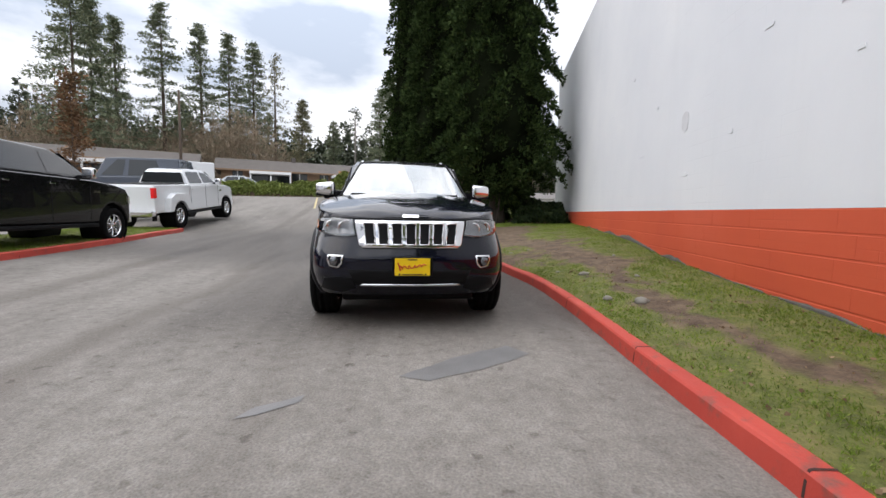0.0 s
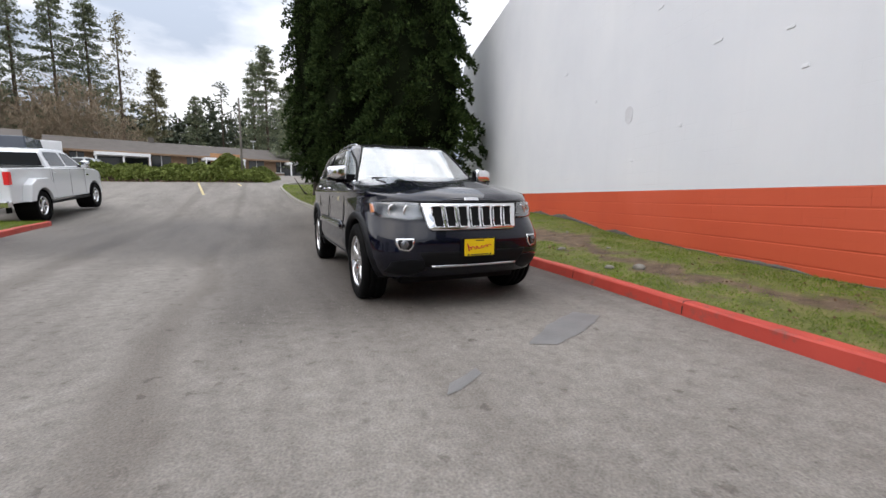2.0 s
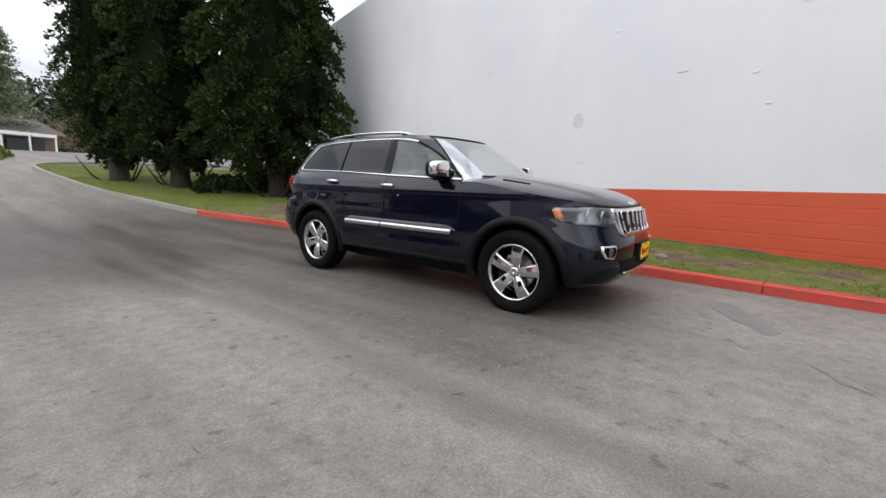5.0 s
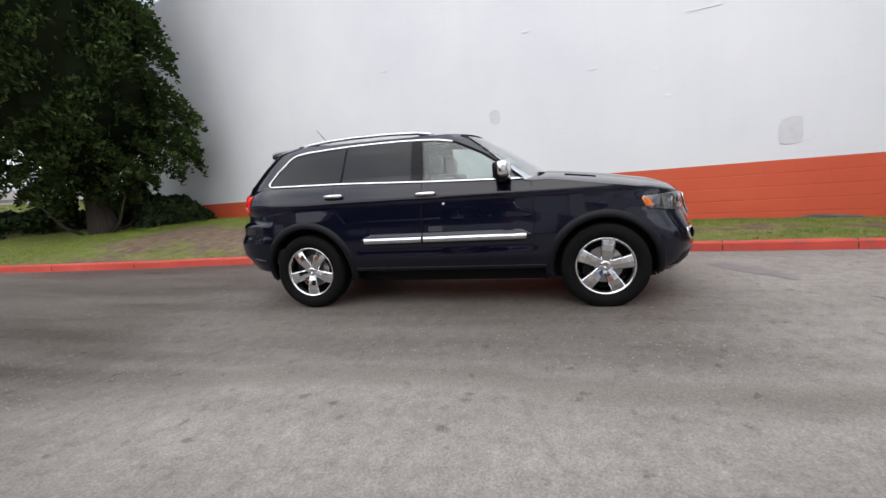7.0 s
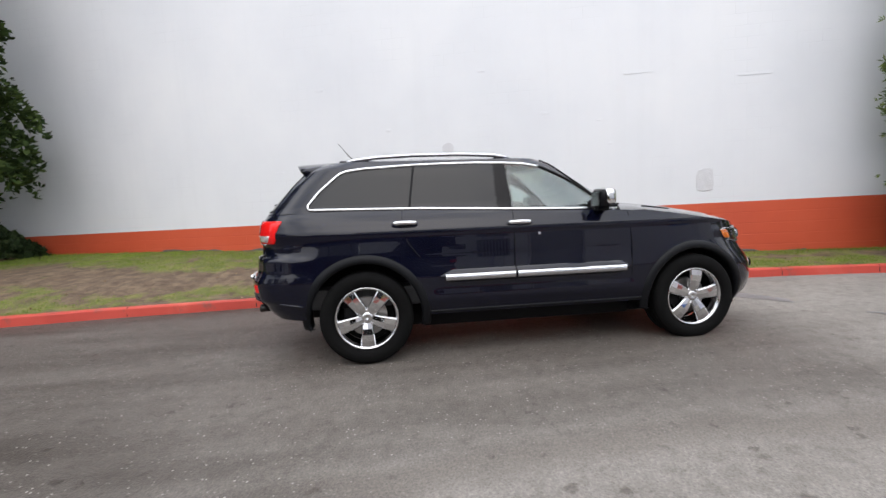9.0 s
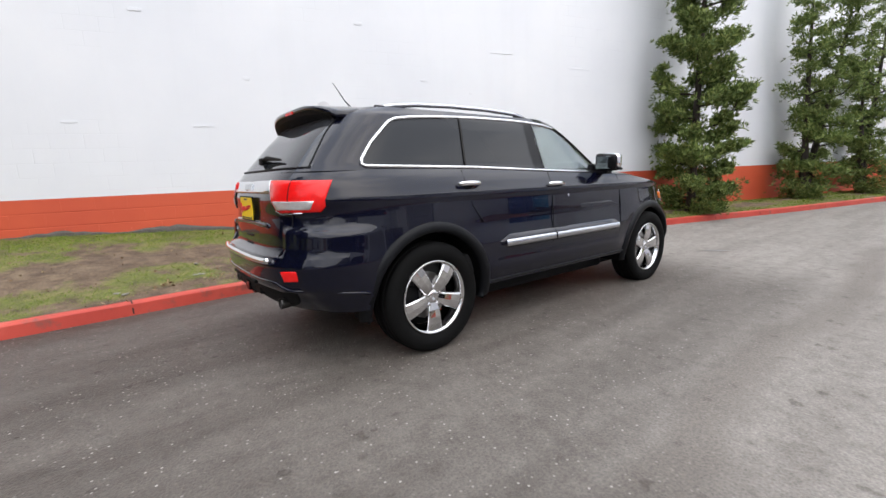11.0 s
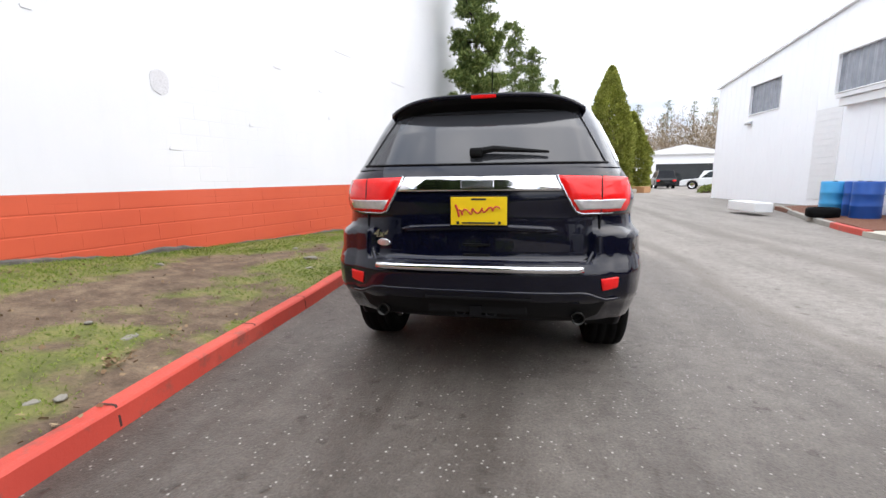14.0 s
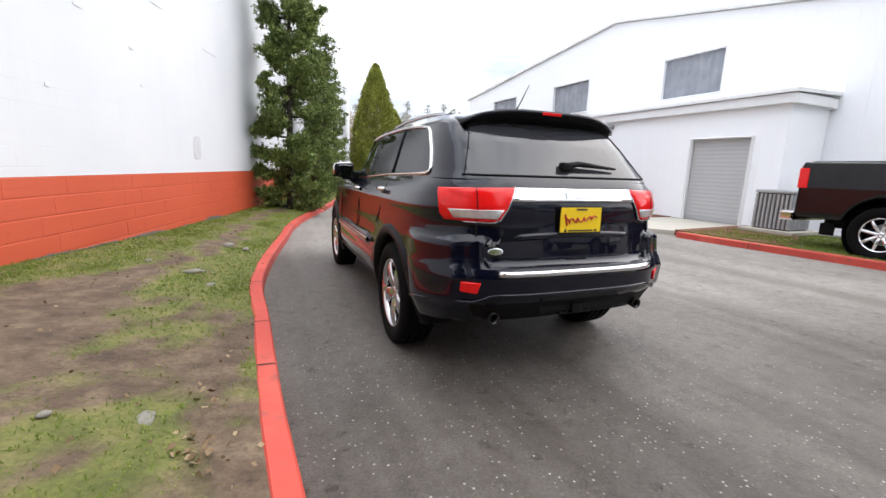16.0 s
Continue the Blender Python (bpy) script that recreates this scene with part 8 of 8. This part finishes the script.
def far_car(paint, at, heading, label, high=1.45, length=4.6, boxy=False, name="parked_car"):
    t = tagged(new(name), label, "car", "far parked cars")
    h, fa, ra = length / 2, -length * 0.29, length * 0.29
    r = 0.33 if not boxy else 0.40
    belt = high * 0.6
    part("body", shell([(-h, 0.35), (-h, belt * 0.72), (-h + 0.2, belt * 0.88), (-length * 0.18, belt), (h - 0.15, belt + 0.03), (h, belt * 0.8), (h, 0.35)] + arch_pts(ra, r + 0.07, r, 0.35) + arch_pts(fa, r + 0.07, r, 0.35), 0.9, 0.06), paint, t)
    nar = lambda z: 0.97 - 0.22 * max(0.0, z - belt) / (high - belt)
    up = [(-length * 0.2, belt - 0.02), (-length * 0.06, high - 0.05), (0.1, high), (h * 0.55, high - 0.03), (h - 0.25, belt)] if not boxy else [(-length * 0.2, belt - 0.02), (-length * 0.13, high - 0.04), (0, high), (h - 0.25, high), (h - 0.12, belt)]
    part("cab", shell(up, 0.88, 0.05, nar), paint, t)
    for a, b in (((-length * 0.15, -length * 0.035), (0.02 * length, 0.03 * length)), ((0.06 * length, 0.06 * length), (length * 0.33, length * 0.27))):
        for sgn in (-1, 1):
            pane = side_glass([(a[0], belt + 0.05), (a[1], high - 0.10), (b[1], high - 0.10), (b[0], belt + 0.06)], 0.88, nar, 0.006)
            bmesh.ops.delete(pane, geom=[v for v in pane.verts if v.co.x * sgn < 0], context="VERTS")
            part("side_window", pane, DARK_GLASS, t)
    for sgn in (-1, 1):
        for ya in (fa, ra):
            w = part("wheel", lathe([(-0.1, r * 0.6), (-0.11, r * 0.9), (-0.08, r), (0.1, r), (0.1, 0.0)], 24), RUBBER, t, shade=True)
            w.matrix_local = Matrix.Translation((sgn * 0.80, ya, r)) @ Matrix.Rotation(0 if sgn < 0 else math.pi, 4, "Z")
            part("rim", lathe([(-0.09, r * 0.62), (-0.06, r * 0.5), (-0.08, 0.0)], 16), ALLOY, w)
        bm = bmesh.new()
        box(bm, sgn * 0.72 - 0.14, sgn * 0.72 + 0.14, h - 0.04, h + 0.015, belt * 0.68, belt * 0.85, 0.01)
        part("tail_lamp", bm, LAMP_RED, t)
        bm = bmesh.new()
        box(bm, sgn * 0.68 - 0.16, sgn * 0.68 + 0.16, -h - 0.015, -h + 0.06, belt * 0.62, belt * 0.78, 0.01)
        part("headlamp", bm, LAMP_WHITE, t)
    t.matrix_world = pose(*at, 0, 0, heading)
    return t


far_car(PAINT_SILVER, (-22.6, 32.5, road_z(-22.6, 32.5)), 100, "silver saloon parked past the ivy bank", 1.42, 4.7)
far_car(PAINT_GREY, (-14.6, 11.2, 1.05), 286, "large boxy grey-blue off-roader with dark windows", 2.05, 4.9, True, "off_roader")
van = tagged(new("white_trailer"), "plain white box trailer parked beyond the trucks", "trailer")
van.matrix_world = pose(-17.4, 17.6, 1.35, 0, 0, 40)
box_part("box", (-1.75, 1.75, -1.0, 1.0, 0.5, 2.35), PAINT_WHITE, van, "", 0.06)
box_part("chassis", (-1.75, 2.5, -0.5, 0.5, 0.35, 0.5), BLACK_PLASTIC, van)
for sgn in (-1, 1):
    w = part("wheel", lathe([(-0.1, 0.2), (-0.1, 0.33), (0.1, 0.33), (0.1, 0.0)], 20), RUBBER, van)
    w.matrix_local = Matrix.Translation((0, sgn * 1.0, 0.33)) @ Matrix.Rotation(math.pi / 2 * -sgn, 4, "Z")
far_car(PAINT_BLACK, (-2.6, -45.5, -0.15), 8, "dark off-roader facing the lane in front of the garage", 1.8, 4.6, True, "off_roader")
far_car(PAINT_WHITE, (-6.6, -41.0, -0.12), 70, "white car parked by the garage", 1.7, 5.0, True)

# ==== marks on wall and asphalt ====
PATCH_GREY = plain("grey_filler", (0.60, 0.60, 0.62), 0.8, vary=0.12, scale=8, bump=0.5, bscale=40)
PATCH_DARK = plain("smooth_tar_patch", (0.165, 0.160, 0.158), 0.5, vary=0.25, scale=5, bump=0.2, bscale=60)
LINE_YELLOW = plain("worn_yellow_line", (0.52, 0.43, 0.22), 0.8, vary=0.25, scale=6)
FOUND = plain("stained_foundation", (0.11, 0.10, 0.09), 0.9, vary=0.4, scale=9, bump=0.7, bscale=20)


def wall_patch(y, z, w, h, label, seed, d=0.006, mat=None, round_=False):
    rng = random.Random(seed)
    bm = bmesh.new()
    pts = []
    for k in range(16):
        a = 2 * math.pi * k / 16
        e = 2.2 if round_ else 6.0
        r = (abs(math.cos(a)) ** e + abs(math.sin(a)) ** e) ** (-1 / e) * rng.uniform(0.93, 1.05)
        pts.append((y + w / 2 * r * math.cos(a), z + h / 2 * r * math.sin(a)))
    bm = slab(pts, lambda u, v, dd: Vector((WALL_X - dd, u, v)), d, 0.004)
    return part("filler_patch", bm, mat or PATCH_GREY, wall, label)


wall_patch(1.01, 2.43, 0.24, 0.30, "round grey filler patch", 1, 0.007, None, True)
wall_patch(-3.77, 1.56, 0.30, 0.42, "square grey filler patch", 2, 0.006)
for k, (wy, wz, ww, wh) in enumerate([(2.2, 2.9, 0.10, 0.05), (-0.9, 3.0, 0.16, 0.04), (0.3, 3.9, 0.14, 0.05), (-1.9, 2.8, 0.10, 0.03), (5.2, 3.4, 0.12, 0.05), (-2.6, 3.6, 0.5, 0.02), (0.9, 1.65, 0.16, 0.05), (3.6, 3.8, 0.18, 0.05), (-2.1, 2.35, 0.08, 0.04), (4.6, 2.2, 0.2, 0.03), (6.4, 2.6, 0.3, 0.02), (2.9, 2.15, 0.3, 0.02), (-4.6, 3.4, 0.6, 0.02), (-0.3, 2.05, 0.07, 0.05)]):
    wall_patch(wy, wz, ww, wh, "", 20 + k, 0.009, WALL_WHITE)
# bare foundation showing above the soil
rngf = random.Random(9)
verts, faces = [], []
ys = np.linspace(-5.5, 7.5, 120)
for i, y in enumerate(ys):
    z = curve_at(WALL_FOOT, y)
    h = 0.022 + 0.07 * noise.noise(Vector((y * 1.3, 0, 4))) + 0.03 * noise.noise(Vector((y * 6, 0, 1))) + 0.05 * smooth(1.5, 3.0, y) * smooth(5.5, 4.0, y)
    h = max(-0.05, h)
    for dx, dz in ((0.012, -0.1), (0.014 + 0.01 * noise.noise(Vector((y * 6, 1, 1))), h * 0.6), (0.0045, h)):
        verts.append((WALL_X - 0.004 - dx, y, z + dz))
for i in range(len(ys) - 1):
    for j in range(2):
        faces.append((3 * i + j, 3 * i + 3 + j, 3 * i + 4 + j, 3 * i + 1 + j))
tagged(mesh_object("foundation", verts, faces, FOUND, shade=False), "bare stained concrete footing below the red paint", "wall", kind="structure")


def ground_patch(name, pts, mat, label, dz=0.004):
    line = dense(pts, 0.12)
    rng = random.Random(len(pts))
    verts = [(x + rng.uniform(-0.012, 0.012), y + rng.uniform(-0.012, 0.012), road_z(x, y) + dz) for x, y in line]
    cx, cy = sum(v[0] for v in verts) / len(verts), sum(v[1] for v in verts) / len(verts)
    verts.append((cx, cy, road_z(cx, cy) + dz))
    n = len(line)
    faces = [(i, (i + 1) % n, n) for i in range(n)]
    ob = mesh_object(name, verts, faces, mat)
    return tagged(ob, label, "ground patch", kind="structure")


ground_patch("tar_patch", [(0.71, -3.27), (0.92, -3.30), (1.25, -3.05), (1.58, -2.68), (1.40, -2.52), (1.02, -2.86)], PATCH_DARK, "smooth dark tar patch in the asphalt")
ground_patch("tar_patch", [(0.02, -3.95), (0.10, -3.90), (0.28, -3.70), (0.24, -3.62), (0.06, -3.80)], PATCH_DARK, "small dark tar patch in the asphalt")
for a, b, w in (((-11.25, 23.0), (-8.65, 16.66), 0.11), ((-8.8, 22.6), (-8.2, 21.2), 0.11)):
    d = Vector((b[0] - a[0], b[1] - a[1], 0)).normalized()
    nn = Vector((-d.y, d.x, 0)) * w / 2
    pts = []
    k = 12
    va, vb = [], []
    for i in range(k + 1):
        q = Vector((a[0] + (b[0] - a[0]) * i / k, a[1] + (b[1] - a[1]) * i / k, 0))
        for lst, s in ((va, 1), (vb, -1)):
            e = q + nn * s
            lst.append((e.x, e.y, road_z(e.x, e.y) + 0.006))
    strip_sheet("parking_line", va, vb, LINE_YELLOW, "worn yellow parking line", "road marking")

# ==== painted blocks of the red base, nearest stretch ====
bm = bmesh.new()
box(bm, -0.011, 0.004, -0.2026, 0.2026, -0.0995, 0.0995)
es = [e for e in bm.edges if all(v.co.x < -0.01 for v in e.verts) and abs(e.verts[0].co.y - e.verts[1].co.y) > 0.1]
bmesh.ops.bevel(bm, geom=es, offset=0.009, segments=1, affect="EDGES")
block_mesh = bpy.data.meshes.new("block")
bm.to_mesh(block_mesh)
bm.free()
block_mesh.materials.append(WALL_RED)
rb = random.Random(17)
for row in range(6):
    zc = RED_TOP - 0.1015 - 0.203 * row
    off = 0.203 if row % 2 else 0.0
    for col in range(46):
        yc = -7.1 + off + 0.406 * col
        if yc > WALL_END - 0.3 or zc + 0.1 < curve_at(WALL_FOOT, yc) - 0.05 or len(wall_red.children) > 230:
            continue
        blk2 = new("block", block_mesh)
        blk2.parent = wall_red
        blk2.location = (WALL_X + 0.009 + rb.uniform(-0.001, 0.001), yc, zc)
